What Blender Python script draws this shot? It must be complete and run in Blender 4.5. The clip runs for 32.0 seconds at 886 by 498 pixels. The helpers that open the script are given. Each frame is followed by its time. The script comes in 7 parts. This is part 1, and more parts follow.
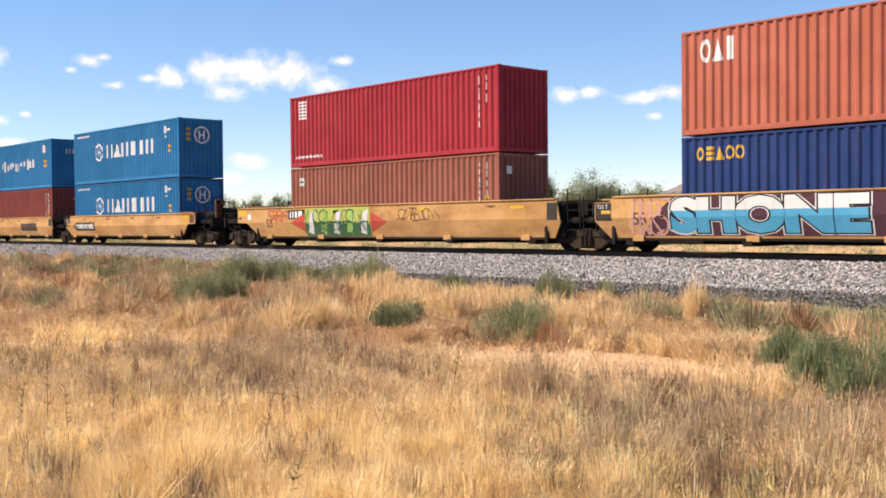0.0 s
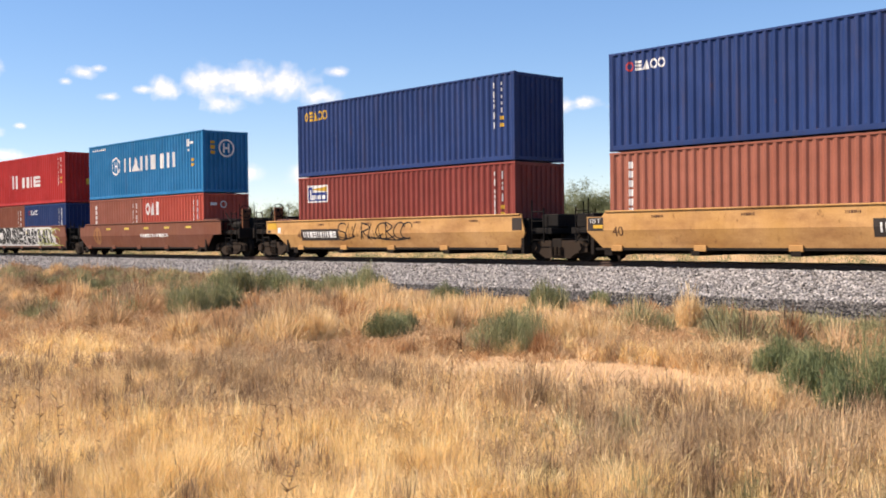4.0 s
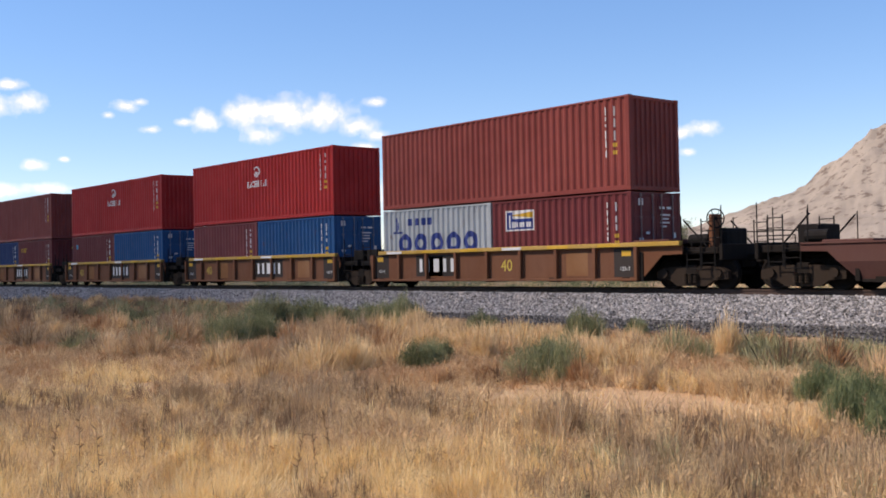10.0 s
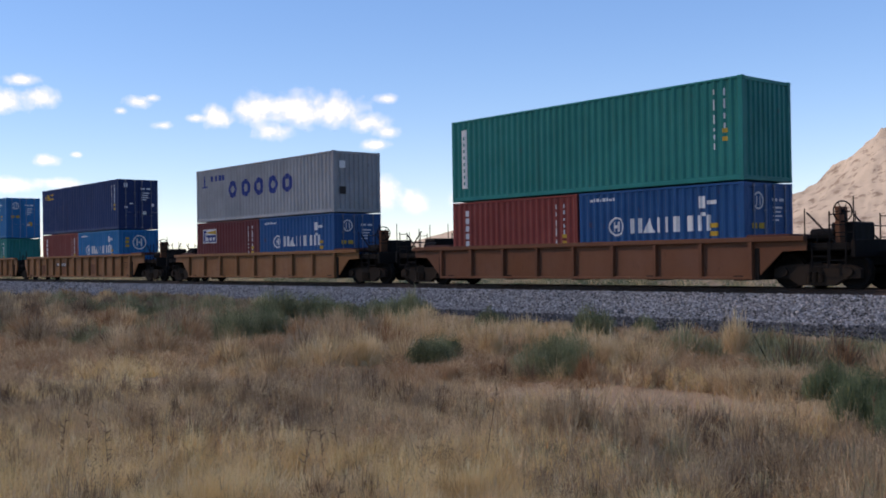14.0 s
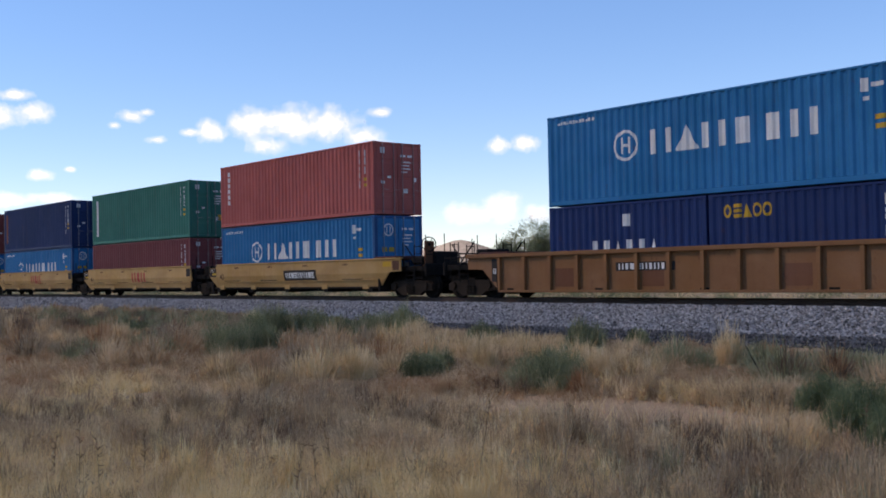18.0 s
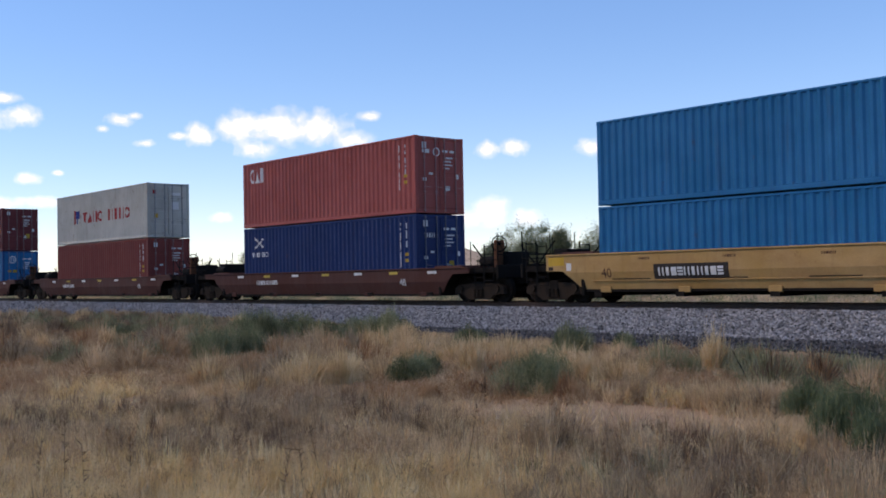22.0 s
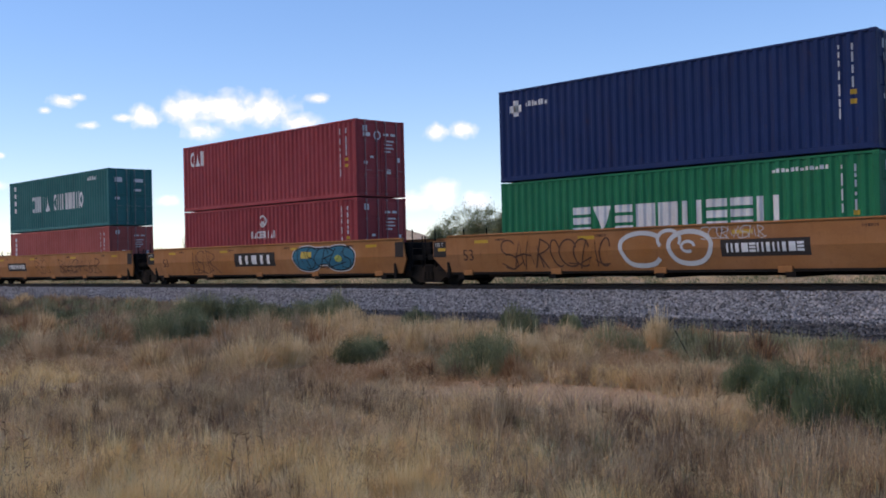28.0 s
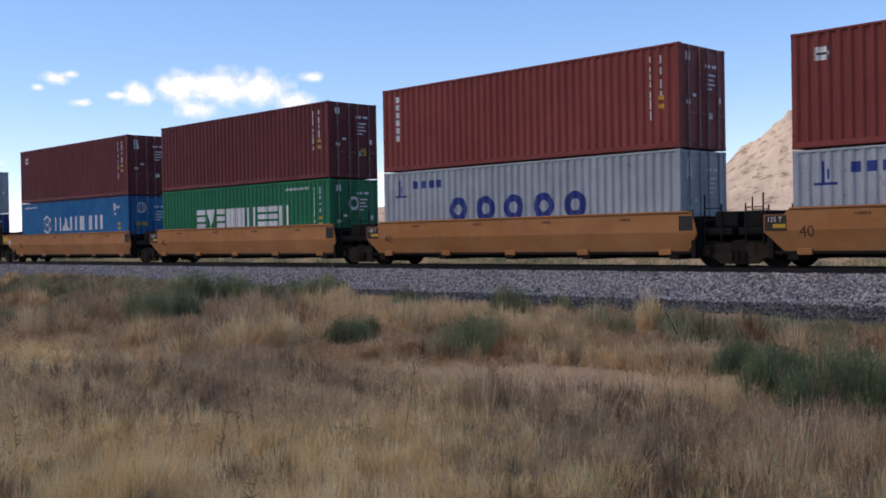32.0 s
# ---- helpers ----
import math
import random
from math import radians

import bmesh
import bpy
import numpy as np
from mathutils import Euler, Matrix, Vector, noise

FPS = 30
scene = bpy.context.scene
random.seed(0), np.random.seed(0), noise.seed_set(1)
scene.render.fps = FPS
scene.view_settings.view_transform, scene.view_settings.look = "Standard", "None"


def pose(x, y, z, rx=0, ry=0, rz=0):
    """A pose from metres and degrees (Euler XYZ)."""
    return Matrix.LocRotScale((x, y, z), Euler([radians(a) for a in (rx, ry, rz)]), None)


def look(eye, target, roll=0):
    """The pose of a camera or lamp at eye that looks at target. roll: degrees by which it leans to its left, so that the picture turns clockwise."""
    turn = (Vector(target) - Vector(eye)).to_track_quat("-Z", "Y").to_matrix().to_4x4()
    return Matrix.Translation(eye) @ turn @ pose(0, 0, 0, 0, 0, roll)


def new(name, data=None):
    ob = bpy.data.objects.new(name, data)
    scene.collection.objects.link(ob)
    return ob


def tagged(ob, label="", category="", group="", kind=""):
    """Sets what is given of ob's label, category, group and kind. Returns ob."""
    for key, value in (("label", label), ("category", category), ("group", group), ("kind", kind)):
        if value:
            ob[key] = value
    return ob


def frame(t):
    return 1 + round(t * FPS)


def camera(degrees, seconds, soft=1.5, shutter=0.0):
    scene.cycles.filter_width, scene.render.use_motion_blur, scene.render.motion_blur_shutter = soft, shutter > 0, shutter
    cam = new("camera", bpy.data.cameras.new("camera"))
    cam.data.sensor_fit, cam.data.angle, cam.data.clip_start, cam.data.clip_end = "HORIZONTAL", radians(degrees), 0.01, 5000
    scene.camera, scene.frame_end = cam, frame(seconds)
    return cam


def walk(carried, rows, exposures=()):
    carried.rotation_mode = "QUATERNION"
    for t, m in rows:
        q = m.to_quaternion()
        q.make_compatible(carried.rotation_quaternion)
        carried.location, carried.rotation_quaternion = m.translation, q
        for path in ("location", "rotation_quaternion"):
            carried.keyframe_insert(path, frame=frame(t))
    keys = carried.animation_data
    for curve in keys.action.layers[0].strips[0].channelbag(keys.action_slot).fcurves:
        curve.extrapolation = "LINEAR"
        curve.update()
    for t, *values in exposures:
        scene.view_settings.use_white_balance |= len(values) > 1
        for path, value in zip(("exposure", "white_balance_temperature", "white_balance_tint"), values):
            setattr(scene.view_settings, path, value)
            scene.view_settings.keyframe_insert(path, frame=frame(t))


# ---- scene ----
# The train runs along +x past a camera that turns in one spot; z = 0 is the field, TY the middle of the track, RZ the rail head.
TY, RZ, CZ = 26.17, 0.72, 1.62
cam = camera(45.66, 32.0, 1.8)
TURNS = [(0, 47.64, -1.37, 0.19), (0.5, 47.71, -1.28, 0.1), (1, 47.54, -1.17, -0.01), (1.5, 47.27, -0.99, 0.09),
         (2, 47.06, -0.85, 0.18), (2.5, 47.05, -0.82, 0.23), (4.5, 47.55, -0.79, 0.48), (5, 48.33, -0.9, 0.38),
         (5.5, 48.78, -0.74, 0.15), (6, 49, -0.6, 0.16), (6.5, 49.36, -0.54, 0.21), (7, 49.44, -0.13, 0.43),
         (7.5, 49.47, -0.04, 0.66), (8, 49.15, -0.09, 0.53), (8.5, 49.01, -0.17, 0.52), (9, 49.16, 0.24, 0.75),
         (9.5, 49.21, 0.71, 0.9), (10, 49.19, 0.77, 0.84), (10.5, 49.34, 0.82, 0.74), (11, 49.46, 0.72, 0.67),
         (11.5, 49.6, 0.64, 0.52), (12, 49.76, 0.66, 0.5), (12.5, 49.79, 0.61, 0.6), (13, 49.7, 0.6, 0.51),
         (13.5, 49.65, 0.61, 0.54), (15.5, 49.66, 0.74, 0.44), (16, 49.69, 0.87, 0.51), (16.5, 49.66, 1.09, 0.61),
         (17, 49.5, 1.22, 0.64), (17.5, 49.34, 1.22, 0.71), (18, 49.24, 1.33, 0.79), (18.5, 49.25, 1.4, 0.76),
         (19, 49.43, 1.58, 0.79), (19.5, 49.46, 1.75, 0.82), (20, 49.45, 1.87, 0.8), (20.5, 49.32, 1.87, 0.8),
         (21, 49.04, 1.79, 0.7), (21.5, 48.68, 1.63, 0.8), (22, 48.53, 1.53, 0.79), (22.5, 48.39, 1.26, 0.8),
         (23, 48.62, 0.86, 0.81), (23.5, 48.89, 0.55, 0.9), (24, 48.78, 0.56, 0.86), (24.5, 48.13, 0.43, 1.02),
         (26.5, 46.39, 0.53, 1.11), (27, 46.17, 0.62, 1.1), (27.5, 45.95, 0.67, 1.01), (28, 45.62, 0.53, 1.04),
         (28.5, 45.33, 0.54, 1.23), (29, 45.05, 0.49, 1.12), (29.5, 44.79, 0.17, 0.87), (30, 44.63, -0.05, 0.93),
         (30.5, 44.48, -0.14, 0.9), (31, 44.54, -0.13, 0.9), (31.5, 44.67, -0.22, 0.76), (32, 45.17, -0.56, 0.67)]
EXPOSURE = [(0, 0.96, 7200, 18), (2, 0.88, 7200, 18), (4, 0.92, 7200, 18), (6, 0.9, 7200, 17), (9, 0.85, 7100, 18), (10.2, 0.99, 7100, 20), (13, 0.95, 7200, 22), (16, 1.03, 7200, 22), (32, 1.05, 7200, 22)]
walk(cam, [(t, pose(0, 0, CZ, 90 + p, r + 0.35, y)) for t, y, p, r in TURNS], EXPOSURE)

# ---- sky and sun ----
SUN_EL, SUN_AZ = 43.0, 221.0          # azimuth clockwise from +y
world = bpy.data.worlds.new("sky")
scene.world = world
world.use_nodes = True
wt = world.node_tree
sky = wt.nodes.new("ShaderNodeTexSky")
sky.sky_type, sky.sun_disc = "NISHITA", False
sky.sun_elevation, sky.sun_rotation = radians(SUN_EL), radians(SUN_AZ)
sky.altitude, sky.air_density, sky.dust_density, sky.ozone_density = 400, 0.9, 0.0, 5.0
back = wt.nodes["Background"]
back.inputs["Strength"].default_value = 0.15
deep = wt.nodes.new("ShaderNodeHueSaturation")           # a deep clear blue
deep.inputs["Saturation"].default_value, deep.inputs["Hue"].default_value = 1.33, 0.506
soft = wt.nodes.new("ShaderNodeGamma")                   # evens the glow of the horizon
soft.inputs["Gamma"].default_value = 0.72
wt.links.new(sky.outputs[0], soft.inputs["Color"])
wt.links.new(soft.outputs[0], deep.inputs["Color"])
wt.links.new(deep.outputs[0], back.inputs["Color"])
SUN_DIR = Vector((math.sin(radians(SUN_AZ)) * math.cos(radians(SUN_EL)), math.cos(radians(SUN_AZ)) * math.cos(radians(SUN_EL)), math.sin(radians(SUN_EL))))
sun = new("sun", bpy.data.lights.new("sun", "SUN"))
sun.data.energy, sun.data.angle, sun.data.color = 5.0, radians(0.53), (1.0, 0.94, 0.84)
sun.matrix_world = look(SUN_DIR * 100, (0, 0, 0))


# ---- materials ----
def base(name, rough=0.7, metal=0.0, spec=0.5):
    m = bpy.data.materials.new(name)
    m.use_nodes = True
    nt = m.node_tree
    b = nt.nodes["Principled BSDF"]
    b.inputs["Roughness"].default_value, b.inputs["Metallic"].default_value = rough, metal
    b.inputs["Specular IOR Level"].default_value = spec
    return m, nt, b


def noise_node(nt, scale, detail=4.0, rough=0.6, stretch=(1, 1, 1), coord="Object"):
    tc, mp, n = nt.nodes.new("ShaderNodeTexCoord"), nt.nodes.new("ShaderNodeMapping"), nt.nodes.new("ShaderNodeTexNoise")
    mp.inputs["Scale"].default_value = stretch
    n.inputs["Scale"].default_value, n.inputs["Detail"].default_value, n.inputs["Roughness"].default_value = scale, detail, rough
    nt.links.new(tc.outputs[coord], mp.inputs["Vector"])
    nt.links.new(mp.outputs[0], n.inputs["Vector"])
    return n.outputs["Fac"]


def ramp(nt, fac, stops):
    r = nt.nodes.new("ShaderNodeValToRGB")
    while len(r.color_ramp.elements) < len(stops):
        r.color_ramp.elements.new(0.5)
    for e, (p, c) in zip(r.color_ramp.elements, stops):
        e.position, e.color = p, (*c, 1) if len(c) == 3 else (c[0], c[0], c[0], 1)
    nt.links.new(fac, r.inputs[0])
    return r.outputs[0]


def mix(nt, fac, a, b, mode="MIX"):
    n = nt.nodes.new("ShaderNodeMix")
    n.data_type, n.blend_type = "RGBA", mode
    for sock, val in ((n.inputs[0], fac), (n.inputs[6], a), (n.inputs[7], b)):
        if isinstance(val, bpy.types.NodeSocket):
            nt.links.new(val, sock)
        else:
            sock.default_value = val if isinstance(val, (int, float)) else (*val, 1)
    return n.outputs[2]


def bump(nt, b, fac, strength, dist):
    n = nt.nodes.new("ShaderNodeBump")
    n.inputs["Strength"].default_value, n.inputs["Distance"].default_value = strength, dist
    nt.links.new(fac, n.inputs["Height"])
    nt.links.new(n.outputs[0], b.inputs["Normal"])


def scaled(c, k):
    return tuple(min(1, x * k) for x in c)


def blend(a, b, k):
    return tuple(x * (1 - k) + y * k for x, y in zip(a, b))


def paint(name, rgb, rust=0.35, rough=0.45, fade=0.06, dirt=(0.09, 0.06, 0.045), stain=0.0):
    """Weathered steel paint: chalky fading in large patches, streaks that run down, rust flecks and fine grain."""
    m, nt, b = base(name, rough, 0, 0.14)
    rgb = scaled(rgb, 0.67)
    big = noise_node(nt, 0.55, 3)
    streak = noise_node(nt, 3.0, 5, 0.65, (1.6, 1.6, 0.16))
    fine = noise_node(nt, 22, 3, 0.7)
    grey = sum(rgb) / 3
    faded = blend(scaled(rgb, 1.18), (grey * 1.25, grey * 1.22, grey * 1.2), fade)
    col = mix(nt, ramp(nt, big, [(0.35, (0,)), (0.7, (1,))]), scaled(rgb, 0.92), faded)
    col = mix(nt, ramp(nt, streak, [(0.54, (0,)), (0.8, (0.42,))]), col, blend(rgb, dirt, 0.6))
    if stain:                                           # broad rusty stains, and a grimy lower edge
        broad = noise_node(nt, 0.8, 6, 0.68, (0.6, 1, 1.5))
        col = mix(nt, ramp(nt, broad, [(0.44, (0,)), (0.72, (stain,))]), col, (0.17, 0.07, 0.03))
    info = nt.nodes.new("ShaderNodeObjectInfo")
    hs = nt.nodes.new("ShaderNodeHueSaturation")
    nt.links.new(col, hs.inputs["Color"])
    nt.links.new(ramp(nt, info.outputs["Random"], [(0, (0.9,)), (1, (1.08,))]), hs.inputs["Value"])
    spots = noise_node(nt, 4.5, 6, 0.72, (1, 1, 0.6))
    col = mix(nt, ramp(nt, spots, [(0.66 - 0.1 * rust, (0,)), (0.74, (min(1, rust * 1.5),))]), hs.outputs[0], (0.11, 0.045, 0.022))
    col = mix(nt, ramp(nt, fine, [(0.3, (0.86,)), (0.7, (1,))]), (0, 0, 0), col)
    nt.links.new(col, b.inputs["Base Color"])
    nt.links.new(ramp(nt, streak, [(0.3, (rough - 0.05,)), (0.8, (min(1, rough + 0.3),))]), b.inputs["Roughness"])
    bump(nt, b, fine, 0.12, 0.004)
    return m


def speckled(name, a, b_, scale=6.0, rough=0.9, island=True, dark=None):
    """Stones, leaves and straw: each piece takes its own tone, with grain over it."""
    m, nt, b = base(name, rough, 0, 0.2)
    geo = nt.nodes.new("ShaderNodeNewGeometry")
    stops = [(0, a), (1, b_)] if dark is None else [(0, dark), (0.18, a), (1, b_)]
    col = ramp(nt, geo.outputs["Random Per Island"] if island else noise_node(nt, scale, 5), stops)
    fac = noise_node(nt, scale, 4)
    col = mix(nt, ramp(nt, fac, [(0.25, (0.72,)), (0.75, (1,))]), (0, 0, 0), col)
    nt.links.new(col, b.inputs["Base Color"])
    return m


def leafy(name, a, b_, dark, through_=0.28, tuft=4.5):
    """Straw, weeds and leaves: some light passes through the blades; tone changes from blade to blade, tuft to tuft and patch to patch."""
    m, nt, b = base(name, 0.85, 0, 0.15)
    geo = nt.nodes.new("ShaderNodeNewGeometry")
    tc, mp, cell = nt.nodes.new("ShaderNodeTexCoord"), nt.nodes.new("ShaderNodeMapping"), nt.nodes.new("ShaderNodeTexVoronoi")
    mp.inputs["Scale"].default_value = (1, 1, 0.15)
    cell.inputs["Scale"].default_value = tuft
    nt.links.new(tc.outputs["Object"], mp.inputs["Vector"])
    nt.links.new(mp.outputs[0], cell.inputs["Vector"])
    sep = nt.nodes.new("ShaderNodeSeparateColor")
    nt.links.new(cell.outputs["Color"], sep.inputs[0])
    pick = nt.nodes.new("ShaderNodeMath")                # half the blade's own tone, half the tuft's
    pick.operation = "MULTIPLY_ADD"
    half = nt.nodes.new("ShaderNodeMath")
    half.operation = "MULTIPLY"
    half.inputs[1].default_value = 0.7
    nt.links.new(sep.outputs[0], half.inputs[0])
    nt.links.new(geo.outputs["Random Per Island"], pick.inputs[0])
    pick.inputs[1].default_value = 0.3
    nt.links.new(half.outputs[0], pick.inputs[2])
    col = ramp(nt, pick.outputs[0], [(0.05, dark), (0.2, blend(dark, a, 0.7)), (0.4, a), (0.85, b_)])
    col = mix(nt, ramp(nt, noise_node(nt, 1.1, 4, 0.6), [(0.34, (0.7,)), (0.56, (1,))]), scaled(dark, 1.2), col)
    nt.links.new(col, b.inputs["Base Color"])
    tl, mx = nt.nodes.new("ShaderNodeBsdfTranslucent"), nt.nodes.new("ShaderNodeMixShader")
    nt.links.new(col, tl.inputs["Color"])
    mx.inputs[0].default_value = through_
    nt.links.new(b.outputs[0], mx.inputs[1])
    nt.links.new(tl.outputs[0], mx.inputs[2])
    nt.links.new(mx.outputs[0], nt.nodes["Material Output"].inputs["Surface"])
    return m


C = {"orange": (0.47, 0.13, 0.078), "navy": (0.014, 0.042, 0.155), "red": (0.4, 0.025, 0.038), "terracotta": (0.34, 0.115, 0.075),
     "blue": (0.003, 0.19, 0.43), "cherry": (0.45, 0.062, 0.068), "brick": (0.28, 0.056, 0.044), "maroon": (0.185, 0.036, 0.037), "rust_brown": (0.28, 0.085, 0.045),
     "scarlet": (0.47, 0.022, 0.02), "jade": (0.005, 0.235, 0.205), "grey": (0.43, 0.47, 0.49), "cream": (0.6, 0.58, 0.5),
     "deep_blue": (0.012, 0.1, 0.27), "emerald": (0.004, 0.215, 0.092), "teal": (0.025, 0.2, 0.19), "coral": (0.5, 0.115, 0.095),
     "plum": (0.24, 0.06, 0.062), "fir": (0.026, 0.2, 0.15), "indigo": (0.01, 0.034, 0.13), "warm_grey": (0.36, 0.37, 0.38), "vermilion": (0.5, 0.085, 0.055)}
PAINT = {k: paint("paint_" + k, v, rust=0.5 if k in ("cream", "grey", "deep_blue") else 0.28) for k, v in C.items()}
ROD = {k: paint("rod_" + k, blend(v, (0.42, 0.4, 0.38), 0.45), rust=0.4) for k, v in C.items()}
WELL = {"tan": paint("well_tan", (0.62, 0.33, 0.105), 0.6, 0.6, 0.15, stain=0.75), "brown": paint("well_brown", (0.195, 0.064, 0.035), 0.3, 0.6, 0.2, stain=0.35),
        "dark_brown": paint("well_dark_brown", (0.12, 0.04, 0.028), 0.45, 0.65, 0.3), "yellow": paint("well_yellow", (0.6, 0.36, 0.06), 0.5, 0.55, 0.2),
        "rusty": paint("well_rusty", (0.22, 0.085, 0.04), 0.8, 0.7, 0.2, stain=0.5), "oak": paint("well_oak", (0.33, 0.145, 0.05), 0.7, 0.6, 0.2, stain=0.6),
        "amber": paint("well_amber", (0.54, 0.215, 0.06), 0.4, 0.6, 0.15, stain=0.45), "straw": paint("well_straw", (0.62, 0.36, 0.115), 0.35, 0.6, 0.15, stain=0.4)}
STEEL = paint("dirty_steel", (0.018, 0.013, 0.01), 0.1, 0.85, 0.1, (0.03, 0.02, 0.014))
DUSTY = paint("dusty_steel", (0.042, 0.028, 0.019), 0.1, 0.85, 0.1, (0.045, 0.03, 0.02))
BLACK = paint("black_steel", (0.013, 0.011, 0.01), 0.08, 0.75, 0.1, (0.02, 0.015, 0.012))
RAILTOP = paint("rail_steel", (0.1, 0.06, 0.045), 0.8, 0.5, 0.2)
WHITE = paint("white_marking", (0.88, 0.88, 0.85), 0.12, 0.6, 0.1)
NAVYM = paint("navy_marking", (0.03, 0.06, 0.26), 0.1, 0.6, 0.1)
REDM = paint("red_marking", (0.5, 0.04, 0.04), 0.1, 0.6, 0.1)
YELM = paint("yellow_marking", (0.72, 0.42, 0.03), 0.12, 0.6, 0.1)
DARKM = paint("dark_marking", (0.05, 0.04, 0.035), 0.15, 0.7, 0.1)
TAG = {k: paint("tag_" + k, v, 0.05, 0.7, 0.1) for k, v in {"sky": (0.06, 0.38, 0.6), "white": (0.68, 0.68, 0.66), "black": (0.02, 0.02, 0.022),
       "lime": (0.5, 0.55, 0.12), "green": (0.06, 0.16, 0.07), "red": (0.55, 0.08, 0.05), "teal": (0.03, 0.19, 0.27), "brown": (0.13, 0.06, 0.035), "yellow": (0.65, 0.48, 0.08), "plum": (0.09, 0.035, 0.05), "pink": (0.62, 0.32, 0.26), "leaf": (0.3, 0.5, 0.12), "olive": (0.2, 0.19, 0.05)}.items()}


# ---- mesh tools ----
class Build:
    """Collects boxes, tubes and plates of one part."""

    def __init__(self):
        self.v, self.f = [], []

    def add(self, vs, fs):
        k = len(self.v)
        self.v += [tuple(p) for p in vs]
        self.f += [tuple(i + k for i in q) for q in fs]
        return self

    def box(self, x0, x1, y0, y1, z0, z1):
        vs = [(x, y, z) for z in (z0, z1) for y in (y0, y1) for x in (x0, x1)]
        return self.add(vs, [(0, 2, 3, 1), (4, 5, 7, 6), (0, 1, 5, 4), (2, 6, 7, 3), (0, 4, 6, 2), (1, 3, 7, 5)])

    def cbox(self, x0, x1, y0, y1, z0, z1, c=0.012):
        """A box whose edges are chamfered."""
        vs, fs, idx = [], [], {}
        for sx in (0, 1):
            for sy in (0, 1):
                for sz in (0, 1):
                    X, Y, Z = (x0, x1)[sx], (y0, y1)[sy], (z0, z1)[sz]
                    dx, dy, dz = (c if not s else -c for s in (sx, sy, sz))
                    for a, p in enumerate(((X, Y + dy, Z + dz), (X + dx, Y, Z + dz), (X + dx, Y + dy, Z))):
                        idx[sx, sy, sz, a] = len(vs)
                        vs.append(p)
        for a in range(3):
            o = [i for i in range(3) if i != a]
            for s in (0, 1):
                q = []
                for u, w in ((0, 0), (1, 0), (1, 1), (0, 1)):
                    k = [0, 0, 0]
                    k[a], k[o[0]], k[o[1]] = s, u, w
                    q.append(idx[(*k, a)])
                fs.append(tuple(q))
            for u in (0, 1):
                for w in (0, 1):
                    q = []
                    for e, face in ((0, o[0]), (1, o[0]), (1, o[1]), (0, o[1])):
                        k = [0, 0, 0]
                        k[a], k[o[0]], k[o[1]] = e, u, w
                        q.append(idx[(*k, face)])
                    fs.append(tuple(q))
        for sx in (0, 1):
            for sy in (0, 1):
                for sz in (0, 1):
                    fs.append(tuple(idx[sx, sy, sz, a] for a in range(3)))
        return self.add(vs, fs)

    def tube(self, p, q, r, n=8, r2=None):
        p, q = Vector(p), Vector(q)
        r2 = r if r2 is None else r2
        d = (q - p).normalized()
        a = d.cross(Vector((0, 0, 1)) if abs(d.z) < 0.9 else Vector((1, 0, 0))).normalized()
        b = d.cross(a)
        vs = [c + (a * math.cos(2 * math.pi * i / n) + b * math.sin(2 * math.pi * i / n)) * rr for c, rr in ((p, r), (q, r2)) for i in range(n)]
        fs = [(i, (i + 1) % n, n + (i + 1) % n, n + i) for i in range(n)]
        return self.add(vs, fs + [tuple(reversed(range(n))), tuple(range(n, 2 * n))])

    def plate(self, pts, y0, y1):
        """A polygon in x and z, thick from y0 to y1."""
        n = len(pts)
        vs = [(x, y, z) for y in (y0, y1) for x, z in pts]
        return self.add(vs, [tuple(range(n)), tuple(reversed(range(n, 2 * n)))] + [(i, n + i, n + (i + 1) % n, (i + 1) % n) for i in range(n)])

    def lathe(self, prof, n=24, at=(0, 0, 0)):
        """A profile of (radius, y) turned round the y axis."""
        vs = [(at[0] + r * math.cos(2 * math.pi * i / n), at[1] + y, at[2] + r * math.sin(2 * math.pi * i / n)) for i in range(n) for r, y in prof]
        k = len(prof)
        return self.add(vs, [(i * k + j, i * k + j + 1, ((i + 1) % n) * k + j + 1, ((i + 1) % n) * k + j) for i in range(n) for j in range(k - 1)])

    def ring(self, c, r, w, n=20):
        """A bent bar round c in the plane of x and z."""
        for i in range(n):
            a, b = 2 * math.pi * i / n, 2 * math.pi * (i + 1) / n
            self.tube((c[0] + r * math.cos(a), c[1], c[2] + r * math.sin(a)), (c[0] + r * math.cos(b), c[1], c[2] + r * math.sin(b)), w, 5)
        return self

    def mesh(self, name):
        me = bpy.data.meshes.new(name)
        me.from_pydata(self.v, [], self.f)
        me.materials.append(None)
        me.validate()
        me.update()
        return me


CACHE = {}


def cached(key, make):
    if key not in CACHE:
        CACHE[key] = make().mesh(str(key[0]) if isinstance(key, tuple) else key)
    return CACHE[key]


def part(name, data, material, parent=None, label="", at=(0, 0, 0), kind=""):
    """One mesh as an object of its own, under a thing or a part."""
    if isinstance(data, Build):
        data = data.mesh(name)
    ob = new(name, data)
    ob.parent, ob.location = parent, at
    if data.materials:
        ob.material_slots[0].link = "OBJECT"
        ob.material_slots[0].material = material
    return tagged(ob, label, kind=kind)


def thing(name, label, category, group="", kind="", at=(0, 0, 0)):
    ob = new(name)
    ob.empty_display_size = 0.2
    ob.location = at
    return tagged(ob, label, category, group, kind)


